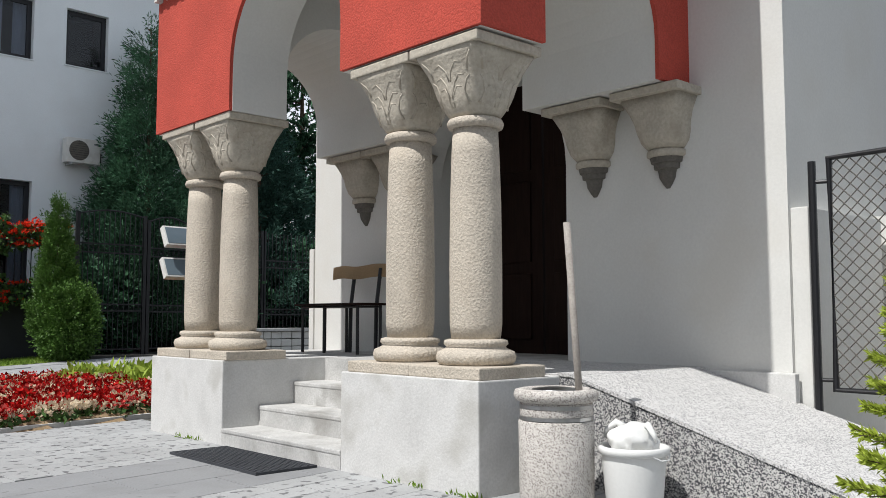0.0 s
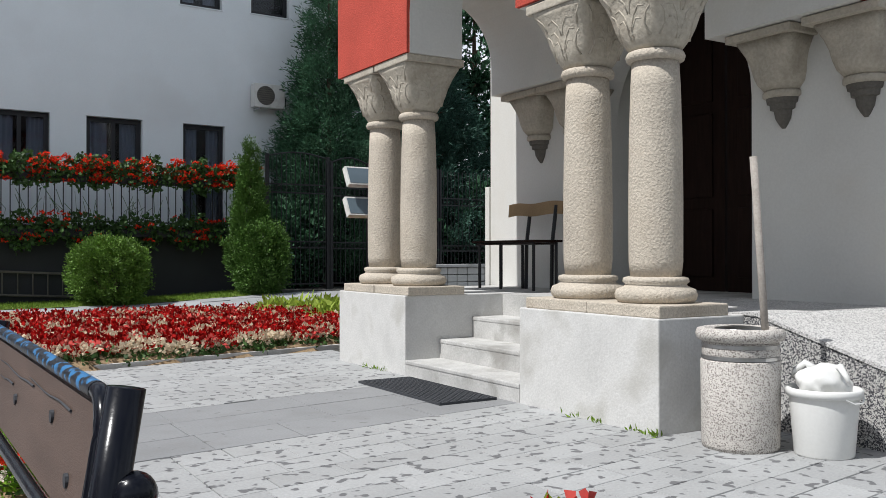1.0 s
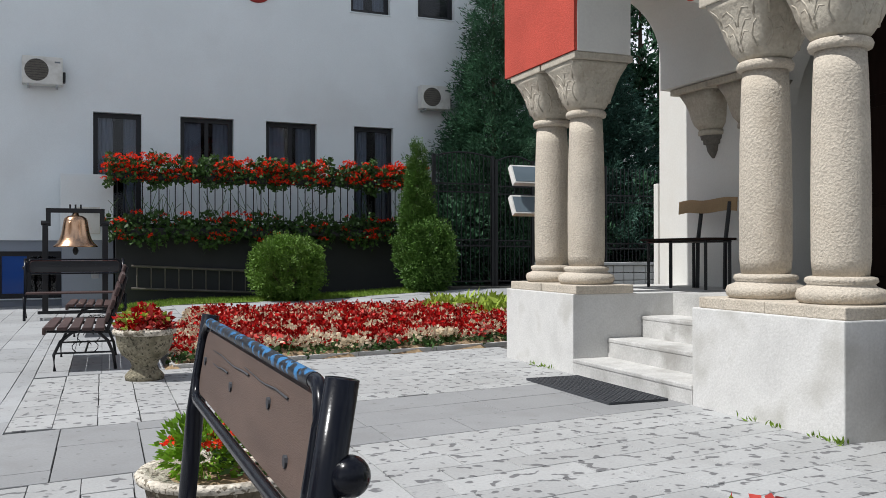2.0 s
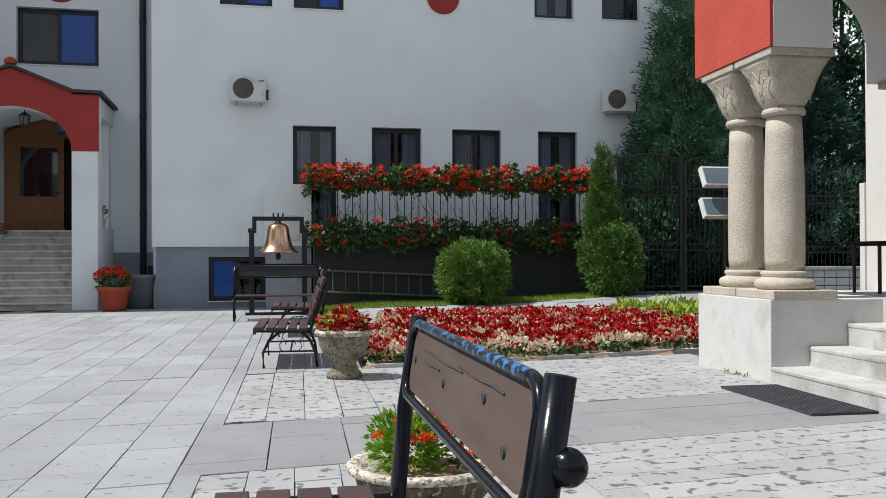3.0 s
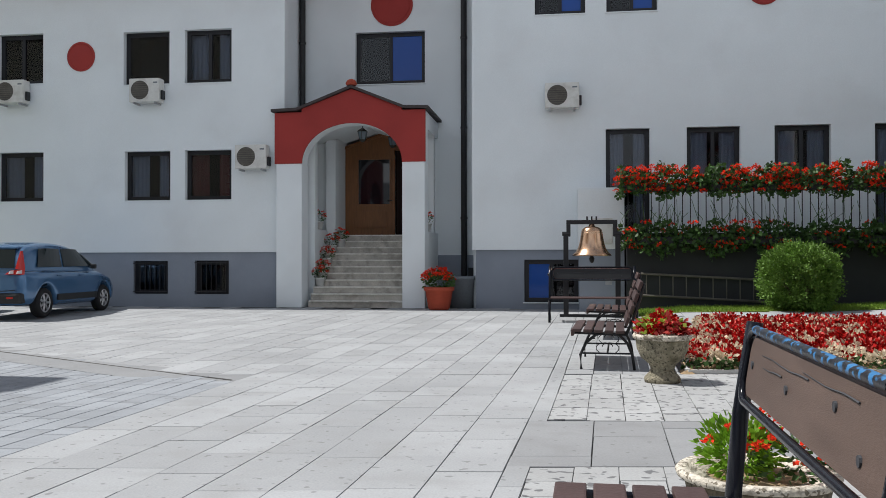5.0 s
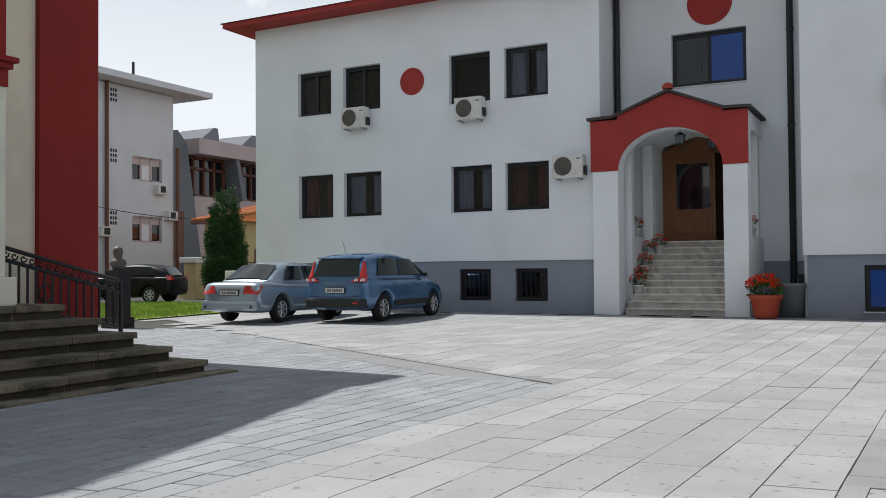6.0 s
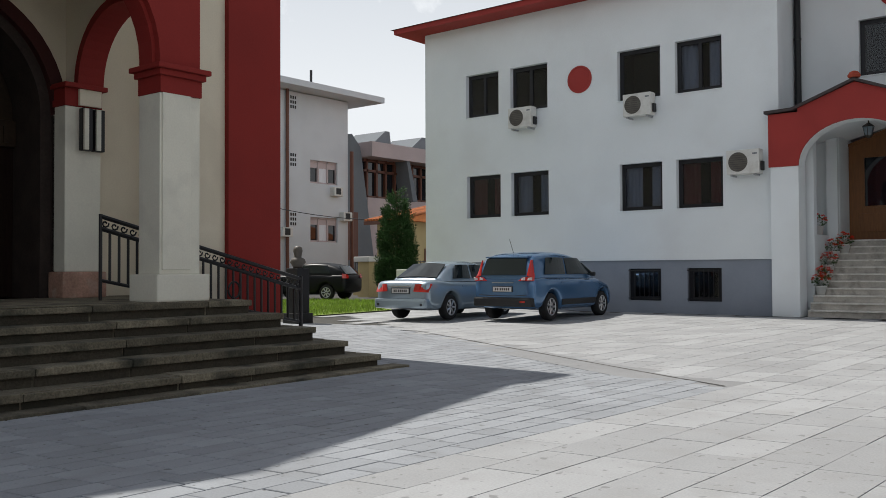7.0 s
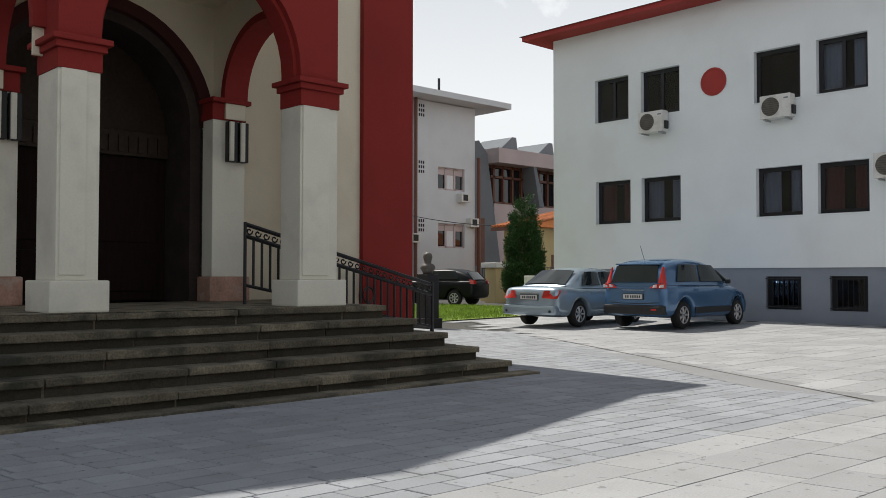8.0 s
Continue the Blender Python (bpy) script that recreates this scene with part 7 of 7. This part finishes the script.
def geranium_row(z, lo, hi, n_leaf, n_umb, seed, label):
    rs = np.random.RandomState(seed)
    ob = root("geraniums", label, "flowers", kind="stuff")
    x = rs.uniform(0.75, 8.3, n_leaf)
    wav = 0.10 * np.sin(x * 5.1 + seed) + 0.08 * np.sin(x * 11.3) + 0.06 * np.sin(x * 23)
    p = np.stack([x, TY - 0.12 + rs.normal(0, 0.12, n_leaf), z + rs.uniform(lo, hi, n_leaf) * (1 + wav * 3)], 1)
    d = rs.normal(0, 1, (n_leaf, 3)) + np.array([0, -0.6, 0.4])
    part("leaves", leaf_mesh("leaves", p, d, 0.10, 0.085, M_GERLEAF, seed), M_GERLEAF, ob)
    x = rs.uniform(0.7, 8.3, n_umb)
    keep = np.sin(x * 2.3 + seed) + np.sin(x * 6.1) + rs.normal(0, 0.8, n_umb) > -0.6
    x = x[keep]
    c = np.stack([x, TY - 0.22 + rs.normal(0, 0.09, len(x)), z + rs.uniform(lo, hi, len(x)) * 1.05 + 0.05], 1)
    p, d = umbels(c, 0.06, 16, 0.05, seed)
    part("blossoms", leaf_mesh("blossoms", p, d, 0.05, 0.05, M_REDFLOWER, seed + 1, 0.3), M_REDFLOWER, ob)


geranium_row(3.1, -0.25, 0.32, 6500, 520, 61, "dense row of red geraniums along the railing top")
geranium_row(1.88, -0.34, 0.28, 5200, 130, 62, "dark green geraniums with red blossoms below the railing")
rs = np.random.RandomState(70)
tr_ = root("trailing_stems", "thin trailing geranium stems across the railing", "flowers", kind="stuff")
b = bmesh.new()
for k in range(70):
    x = rs.uniform(0.9, 8.2)
    tube(b, [(x, TY - 0.05, 2.05), (x + rs.uniform(-0.1, 0.1), TY - 0.1, 2.3), (x + rs.uniform(-0.2, 0.2), TY - 0.06, 2.3 + rs.uniform(0.1, 0.45))], 0.006, 4)
part("stems", b, M_GERLEAF, tr_)


def tuft(x, y, z, r, h, seed, red=True, n=260, m=18, label="red geraniums in a pot", name="pot_geraniums"):
    rs = np.random.RandomState(seed)
    ob = root(name, label, "flowers", pose(x, y, z))
    u = rs.normal(0, 1, (n, 3))
    u /= np.linalg.norm(u, axis=1, keepdims=True)
    p = u * rs.uniform(0.4, 1, (n, 1)) * np.array([r, r, h * 0.5]) + np.array([0, 0, h * 0.4])
    p[:, 2] = np.maximum(p[:, 2], 0.0)
    part("leaves", leaf_mesh("leaves", p, u + np.array([0, 0, 0.5]), r * 0.24, r * (0.17 if red else 0.13), M_GERLEAF if red else M_LANCE, seed), M_GERLEAF, ob)
    c = rs.normal(0, 1, (m, 3))
    c /= np.linalg.norm(c, axis=1, keepdims=True)
    c[:, 2] = np.abs(c[:, 2])
    c = c * np.array([r * 1.0, r * 1.0, h * 0.55]) + np.array([0, 0, h * 0.45])
    p, d = umbels(c, r * 0.15, 22, 0.04, seed)
    part("blossoms", leaf_mesh("blossoms", p, d, r * 0.11, r * 0.10, M_REDFLOWER, seed + 1, 0.3), M_REDFLOWER, ob)


tuft(-3.55, 21.55, gz(21.5) + 0.52, 0.40, 0.48, 81, n=320, m=44)
for i, (x, y, z) in enumerate(POTS):
    tuft(x, y, z - 0.1, 0.2, 0.34, 90 + i, n=170, m=22)


# ---- stone urns ----
def urn(x, y, rim, h, label, stone=M_CONC):
    t = root("stone_urn", label, "planter", pose(x, y, gz(y)))
    k = rim
    b = lathe([(k * 0.60, 0.0), (k * 0.62, 0.04), (k * 0.58, h * 0.12), (k * 0.45, h * 0.2), (k * 0.40, h * 0.28), (k * 0.47, h * 0.38), (k * 0.72, h * 0.5), (k * 0.86, h * 0.68), (k * 0.9, h * 0.86), (k * 0.92, h * 0.9)], 40)
    part("bowl", b, stone, t, smooth=True)
    part("rim", lathe([(k * 0.9, h * 0.88), (k * 0.99, h * 0.9), (k * 1.01, h * 0.96), (k * 0.97, h), (k * 0.86, h * 0.99), (k * 0.82, h * 0.92)], 40), M_WHITELEAD, t, "pale weathered rim", smooth=True)
    part("soil", lathe([(k * 0.86, h * 0.9), (k * 0.5, h * 0.93), (0.02, h * 0.94)], 24), M_SOIL, t)
    return t


urn(0.50, 4.05, 0.37, 0.38, "weathered cast-stone urn with geraniums", M_CONCSHADE)
urn(0.66, 9.9, 0.325, 0.54, "mossy cast-stone urn with red flowers")
urn(1.68, 1.93, 0.35, 0.42, "weathered cast-stone urn with red flowers")
tuft(0.42, 4.03, 0.33, 0.19, 0.34, 101, red=False, n=950, m=5, label="light green and red flowering plants in the urn", name="urn_plants")
tuft(0.62, 4.0, 0.33, 0.2, 0.26, 102, n=150, m=30, label="red geraniums in the urn", name="urn_plants")


def begonias(x, y, z, r, h, n, seed, label):
    rs = np.random.RandomState(seed)
    ob = root("urn_plants", label, "flowers", pose(x, y, z))
    a, q = rs.uniform(0, 6.283, n), np.sqrt(rs.uniform(0, 1, n)) * r
    c = np.stack([q * np.cos(a), q * np.sin(a), rs.uniform(0.2, 1, n) * h * (1 - 0.5 * (q / r) ** 2)], 1)
    for m, lo, hi in ((M_PINKFLOWER, 0, 0.45), (M_SALVIA, 0.45, 0.85), (M_LIMEPLANT, 0.85, 1)):
        s = c[int(lo * n):int(hi * n)]
        p, d = umbels(s, 0.04, 9, 0.04, seed)
        part("blossoms", leaf_mesh("blossoms", p, d, 0.06, 0.05, m, seed + int(lo * 9), 0.4), m, ob)


begonias(0.66, 9.9, 0.5, 0.26, 0.26, 130, 111, "pink and dark red begonias in the urn")
begonias(1.68, 1.93, 0.36, 0.2, 0.22, 120, 112, "red begonias in the urn")

# ---- flower bed ----
BED = [(1.02, 10.62), (5.72, 11.35), (9.2, 11.9), (9.2, 16.7), (1.95, 16.7)]


def inside(x, y):
    ok = np.ones(len(x), bool)
    for (x0, y0), (x1, y1) in zip(BED, BED[1:] + BED[:1]):
        ok &= (x1 - x0) * (y - y0) - (y1 - y0) * (x - x0) > 0.06
    return ok


b = bmesh.new()
nx, ny = 50, 42
grid = {}
for j in range(ny + 1):
    y = 10.5 + 6.9 * j / ny
    for i in range(nx + 1):
        x = 0.9 + 8.4 * i / nx
        inn = inside(np.array([x]), np.array([y]))[0]
        grid[i, j] = b.verts.new((x, y, gx(x, y) + (0.07 + 0.035 * noise.noise((x * 3, y * 3, 0)) if inn else -0.03)))
for j in range(ny):
    for i in range(nx):
        b.faces.new((grid[i, j], grid[i + 1, j], grid[i + 1, j + 1], grid[i, j + 1]))
tagged(part("flower_bed_soil", b, M_SOIL, smooth=True), "dry brown soil of the flower bed", "soil", kind="structure")
kb = root("bed_kerb", "thin pale stone edging round the flower bed", "kerb", kind="structure")
for (x0, y0), (x1, y1) in zip(BED, BED[1:] + BED[:1]):
    v = Vector((x1 - x0, y1 - y0, 0))
    n = max(1, int(v.length / 1.0))
    for i in range(n):
        a, c = Vector((x0, y0, 0)) + v * (i / n), Vector((x0, y0, 0)) + v * ((i + 1) / n)
        k = v.normalized()
        s = Vector((-k.y, k.x, 0)) * 0.03
        pl = [(a + s + k * 0.006), (c + s - k * 0.006), (c - s - k * 0.006), (a - s + k * 0.006)]
        part("kerb_stone", prism([(p.x, p.y) for p in pl], gx(a.x, a.y) - 0.02, gx(a.x, a.y) + 0.045, "z"), M_PED, kb)

rs = np.random.RandomState(7)
fb = root("flower_bed", "crimson and cream bedding begonias in dry soil", "flowers", kind="stuff")
n = 3700
x, y = rs.uniform(1, 9.2, n), rs.uniform(10.6, 17.3, n)
k = inside(x, y)
x, y = x[k], y[k]
lime = ((x > 6.3 + 0.4 * np.sin(y * 2)) & (y > 15.6 + 0.3 * np.sin(x * 3))) | ((x > 7.3) & (y > 14.3))
bare = ((x > 6.6) & (y > 14.3) & (y < 15.4)) | ((x > 6.8) & (y < 14.4) & (np.sin(x * 3.1 + y) > 0.3))
x2, y2 = x[lime], y[lime]
keep = ~lime & ~bare
x, y = x[keep], y[keep]
band = np.sin(y * 5.2 + 1.2 * np.sin(x * 2.3)) + 0.9 * np.sin(x * 4.3 + y * 1.7) + rs.normal(0, 1.3, len(x))
front = (y < 10.95 + 0.155 * (x - 1.0)) | (x < 1.35 + 0.155 * (y - 10.6))
cream = (band > 0.55) | (rs.uniform(0, 1, len(x)) < 0.06) | (front & (rs.uniform(0, 1, len(x)) < 0.45))
pinkish = ~cream & (rs.uniform(0, 1, len(x)) < 0.2)
red = ~cream & ~pinkish
z = np.array([gx(u, v) for u, v in zip(x, y)]) + 0.04
for nm, sel, m, petals, rr, hh in (("red_flowers", red, M_SALVIA, 24, 0.10, 0.18), ("pink_flowers", pinkish, M_PINKFLOWER, 20, 0.09, 0.19), ("cream_flowers", cream, M_WHITEFLOWER, 17, 0.085, 0.165)):
    c = np.stack([x[sel], y[sel], z[sel] + hh * rs.uniform(0.45, 1.0, sel.sum())], 1)
    p, d = umbels(c, rr, petals, 0.05, 9)
    part(nm, leaf_mesh(nm, p, d, 0.062, 0.048, m, 10, 0.5), m, fb)
c = np.repeat(np.stack([x, y, z + 0.04], 1), 9, 0)
p = c + rs.normal(0, 1, c.shape) * np.array([0.07, 0.07, 0.04])
part("bed_leaves", leaf_mesh("bed_leaves", p, rs.normal(0, 1, p.shape) + np.array([0, 0, 0.5]), 0.075, 0.055, M_GERLEAF, 11), M_GERLEAF, fb)
lp = root("lime_plants", "light green leafy plants behind the red flowers", "plants", kind="stuff")
c = np.repeat(np.stack([x2, y2, np.array([gx(u, v) for u, v in zip(x2, y2)]) + 0.12], 1), 16, 0)
p = c + rs.normal(0, 1, c.shape) * np.array([0.10, 0.10, 0.08])
part("lime_leaves", leaf_mesh("lime_leaves", p, rs.normal(0, 0.7, p.shape) + np.array([0, 0, 1.0]), 0.20, 0.075, M_LIMEPLANT, 12), M_LIMEPLANT, lp)

# ---- grass ----
def grass(x0, x1, y0, y1, n, h, seed, label):
    rs = np.random.RandomState(seed)
    x, y = rs.uniform(x0, x1, n), rs.uniform(y0, y1, n)
    p = np.stack([x, y, np.array([gx(u, v) for u, v in zip(x, y)]) - 0.01], 1)
    ob = root("grass", label, "grass", kind="stuff")
    part("blades", leaf_mesh("blades", p, np.tile([0, 0, 1.0], (n, 1)), h, h * 0.16, M_GRASS, seed, 0.35), M_GRASS, ob)


bank(0.8, 8.2, 19.15, 20.9, 0.012, "lawn", M_LAWN, "narrow strip of lawn below the terrace", "lawn")
bank(8.2, 30.0, 19.15, 21.5, 0.0, "ground_bank", M_GROUND, "bare earth under the iron fence")
bank(0.8, 30.0, 16.7, 19.15, -0.02, "ground_bank", M_GROUND, "earth bed under the slab path")
grass(0.8, 8.2, 19.15, 20.75, 12000, 0.08, 201, "short grass strip below the terrace")
grass(-27, -18.7, 15.4, 24.0, 16000, 0.13, 202, "short green lawn beyond the cars")
sheet(-27, -18.7, (15.4, 24.0), 0.008, "lawn", M_LAWN, "lawn beyond the parked cars", "lawn")
wd = root("weeds", "small green weeds at the foot of the pedestals", "weeds", kind="stuff")
rs = np.random.RandomState(300)
c = []
for bb in (0.03, 0.25, 0.6, 0.95, 4.3, 4.5, 4.75):
    q = PM @ Vector((-0.03, bb, 0))
    c += [(q.x + rs.normal(0, 0.02), q.y + rs.normal(0, 0.05), 0.0) for _ in range(9 if bb > 0.1 else 22)]
part("weed_leaves", leaf_mesh("weed_leaves", c, np.tile([-0.3, 0, 1.0], (len(c), 1)), 0.06, 0.018, M_GRASS, 301, 0.45), M_GRASS, wd)

# ---- plain wall that closes the yard behind ----
bw_ = root("wall_south", "plain white wall closing the yard", "wall", kind="structure")
part("wall", box(-34, 34, -19, -18.6, -0.1, 7.5), M_PLASTER, bw_)

# ---- paving ----
MESHES = {}


SKEW_X, SKEW_Y = 0.042, 0.125      # the courses lean a little, and the cross joints more


def skew(u, v):
    """The laid grid (u across, v along the courses) on the ground."""
    return u + (v - 6.0) * SKEW_X, v + (u + 0.75) * SKEW_Y


def paver_mesh(w, l, material, lean):
    key = (round(w, 3), round(l, 3), material.name, lean)
    if key not in MESHES:
        g, c = (0.0030, 0.004) if material is M_SETT else (0.0015, 0.0025)
        a, b_ = w / 2 - g, l / 2 - g
        v = [(sx * (a - i), sy * (b_ - i), z) for z, i in ((0, c), (-0.005, 0), (-0.03, 0)) for sx, sy in ((-1, -1), (1, -1), (1, 1), (-1, 1))]
        if lean:
            v = [(x + y * SKEW_X, y + x * SKEW_Y, z) for x, y, z in v]
        f = [(0, 1, 2, 3)]
        for r_ in (0, 4):
            f += [(r_ + k, r_ + 4 + k, r_ + 4 + (k + 1) % 4, r_ + (k + 1) % 4) for k in range(4)]
        me = bpy.data.meshes.new("paver")
        me.from_pydata(v, [], f)
        me.materials.append(material)
        MESHES[key] = me
    return MESHES[key]


def lay(name, label, rects, near, m_piece, m_rest, seed, height=lambda x, y: gz(y), wide=0.0, lean=True):
    """rects: (u, v, width, length). The nearest to the spot 'near' are pieces, the others one joined part."""
    rng = random.Random(seed)
    pv = root(name, label, "pavement", kind="structure")
    rects = sorted(rects, key=lambda r_: (r_[0] - near[0]) ** 2 + (r_[1] - near[1]) ** 2)
    verts, faces = [], []
    for i, (u, v, w, l) in enumerate(rects):
        x, y = skew(u, v) if lean else (u, v)
        dz, tx, ty = rng.uniform(-0.0012, 0.0012), rng.uniform(-0.0022, 0.0022), rng.uniform(-0.0022, 0.0022)
        slope = (height(x, y + 0.2) - height(x, y - 0.2)) / 0.4
        cross = (height(x + 0.2, y) - height(x - 0.2, y)) / 0.4
        gw, gl = (rng.choice((0, 0, 0, wide * 0.6, wide)), rng.choice((0, 0, wide * 0.7, wide * 1.3))) if w < l else (rng.choice((0, 0, wide * 0.7, wide * 1.3)), rng.choice((0, 0, 0, wide * 0.6, wide)))
        me = paver_mesh(w - gw, l - gl, m_piece, lean)
        m = Matrix.Translation((x, y, height(x, y) + dz)) @ Euler((slope + tx, ty - cross, 0)).to_matrix().to_4x4()
        if i < 300:
            ob = new("paver", me)
            ob.parent = pv
            ob.matrix_basis = m
        else:
            o = len(verts)
            verts += [tuple(m @ q.co) for q in me.vertices]
            faces += [tuple(o + k for k in p.vertices) for p in me.polygons]
    if verts:
        me = bpy.data.meshes.new("paving_rest")
        me.from_pydata(verts, [], faces)
        me.materials.append(m_rest)
        ob = new("paving_rest", me)
        ob.parent = pv
        ob["kind"] = "stuff"


rng = random.Random(5)


def along_y(x0, x1, y0, y1, w, lengths, keep=lambda x, y: True):
    out = []
    n = max(1, round((x1 - x0) / w))
    w = (x1 - x0) / n
    for i in range(n):
        y = y0 - rng.uniform(0, lengths[-1])
        while y < y1:
            l = rng.choice(lengths)
            a, c = max(y, y0), min(y + l, y1)
            if c - a > 0.08 and keep(x0 + (i + 0.5) * w, (a + c) / 2):
                out.append((x0 + (i + 0.5) * w, (a + c) / 2, w, round(c - a, 2)))
            y += l
    return out


def along_x(x0, x1, y0, y1, w, lengths, keep=lambda x, y: True):
    out = []
    n = max(1, round((y1 - y0) / w))
    w = (y1 - y0) / n
    for i in range(n):
        x = x0 - rng.uniform(0, lengths[-1])
        while x < x1:
            l = rng.choice(lengths)
            a, c = max(x, x0), min(x + l, x1)
            if c - a > 0.08 and keep((a + c) / 2, y0 + (i + 0.5) * w):
                out.append(((a + c) / 2, y0 + (i + 0.5) * w, round(c - a, 2), w))
            x += l
    return out


SLOT_A, SLOT_B = Vector((-4.18, 9.43, 0)), Vector((-12.6, 13.9, 0))
EDGE = -4.27      # the courses of large slabs end here, small setts begin
before_slot = lambda x, y: y < SLOT_A.y + (SLOT_A.x - x) * (SLOT_B.y - SLOT_A.y) / (SLOT_A.x - SLOT_B.x)


def in_yard(u, v):
    x, y = skew(u, v)
    return y < 22.0 and not (x < -8.7 and y < 8.6)


def is_sett(u, v):
    return in_yard(u, v) and u < EDGE and before_slot(*skew(u, v))


LONG = (0.6, 0.75, 0.9, 1.05, 1.2)
court = along_y(EDGE, -0.77, -2.6, 22.4, 0.4375, LONG, in_yard)
court += along_y(-0.77, -0.61, -2.6, 5.60, 0.16, (0.9, 1.2)) + along_y(-0.77, -0.61, 7.27, 22.4, 0.16, (0.9, 1.2), in_yard)
court += along_y(-18.9, EDGE, 9.3, 25.0, 0.45, LONG, lambda u, v: in_yard(u, v) and not before_slot(*skew(u, v)))
court += along_y(-0.61, 0.76, 10.40, 22.4, 0.34, (0.5, 0.6, 0.7), in_yard)
lay("pavement", "pale grey granite slabs of the yard", court, (-1.5, 6.5), M_PAVE, M_PAVEJ, 21, wide=0.008)
back = along_y(0.76, 11.0, 16.8, 19.1, 0.6, (0.57, 0.85))
lay("pavement", "pale slab path between flower bed and lawn", back, (4.0, 18.2), M_PAVE, M_PAVEJ, 25, gx, lean=False)
small = along_y(-18.9, EDGE, -2.6, 16.5, 0.235, (0.3, 0.42, 0.54), is_sett)
lay("pavement", "small grey granite setts before the church steps", small, (-6.0, 5.0), M_SETT, M_SETTJ, 22, wide=0.010)
on_yard = lambda u, v: skew(u, v)[1] < 10.56 + 0.155 * (skew(u, v)[0] - 1.02) or skew(u, v)[0] < 1.0
spot = along_y(-0.61, 5.3, 7.28, 10.38, 0.33, (0.36, 0.5, 0.62), on_yard)
spot += along_y(-0.61, 1.7, -2.6, 5.58, 0.29, (0.36, 0.5, 0.62)) + along_x(1.7, 6.3, -2.6, 5.58, 0.29, (0.36, 0.5, 0.62))
lay("pavement", "pale paving stones with dark splash marks", spot, (2.6, 5.2), M_PAVES, M_PAVESJ, 23, wide=0.009)
path = along_y(-0.772, 0.9, 5.59, 7.27, 0.55, (0.85, 1.25, 1.5)) + along_x(0.9, 5.2, 5.59, 7.27, 0.56, (0.7, 0.95, 1.25))
lay("pavement", "smooth grey slab path leading to the steps", path, (2.6, 7.0), M_PATH, M_PATH, 24, wide=0.010)
gr = root("drain_slot", "narrow dark drain slot across the paving", "drain", kind="structure")
a, c = SLOT_A, SLOT_B
s = Vector((c.y - a.y, a.x - c.x, 0)).normalized() * 0.016
b = bmesh.new()
for i in range(12):
    p, q = a.lerp(c, i / 12), a.lerp(c, (i + 0.97) / 12)
    vs = [b.verts.new((v.x, v.y, gz(v.y) + 0.004)) for v in (p - s, q - s, q + s, p + s)]
    b.faces.new(vs)
part("slot", b, M_GROUND, gr)
b = bmesh.new()
k = (c - a).normalized()
p, q, s = a - k * 0.5, c + k * 0.3, s.normalized() * 0.55
b.faces.new([b.verts.new((v.x, v.y, gz(v.y) - 0.007)) for v in (p - s, q - s, q + s, p + s)])
tagged(part("paving_infill", b, M_PATH), "cut slabs along the drain slot", "pavement", kind="structure")
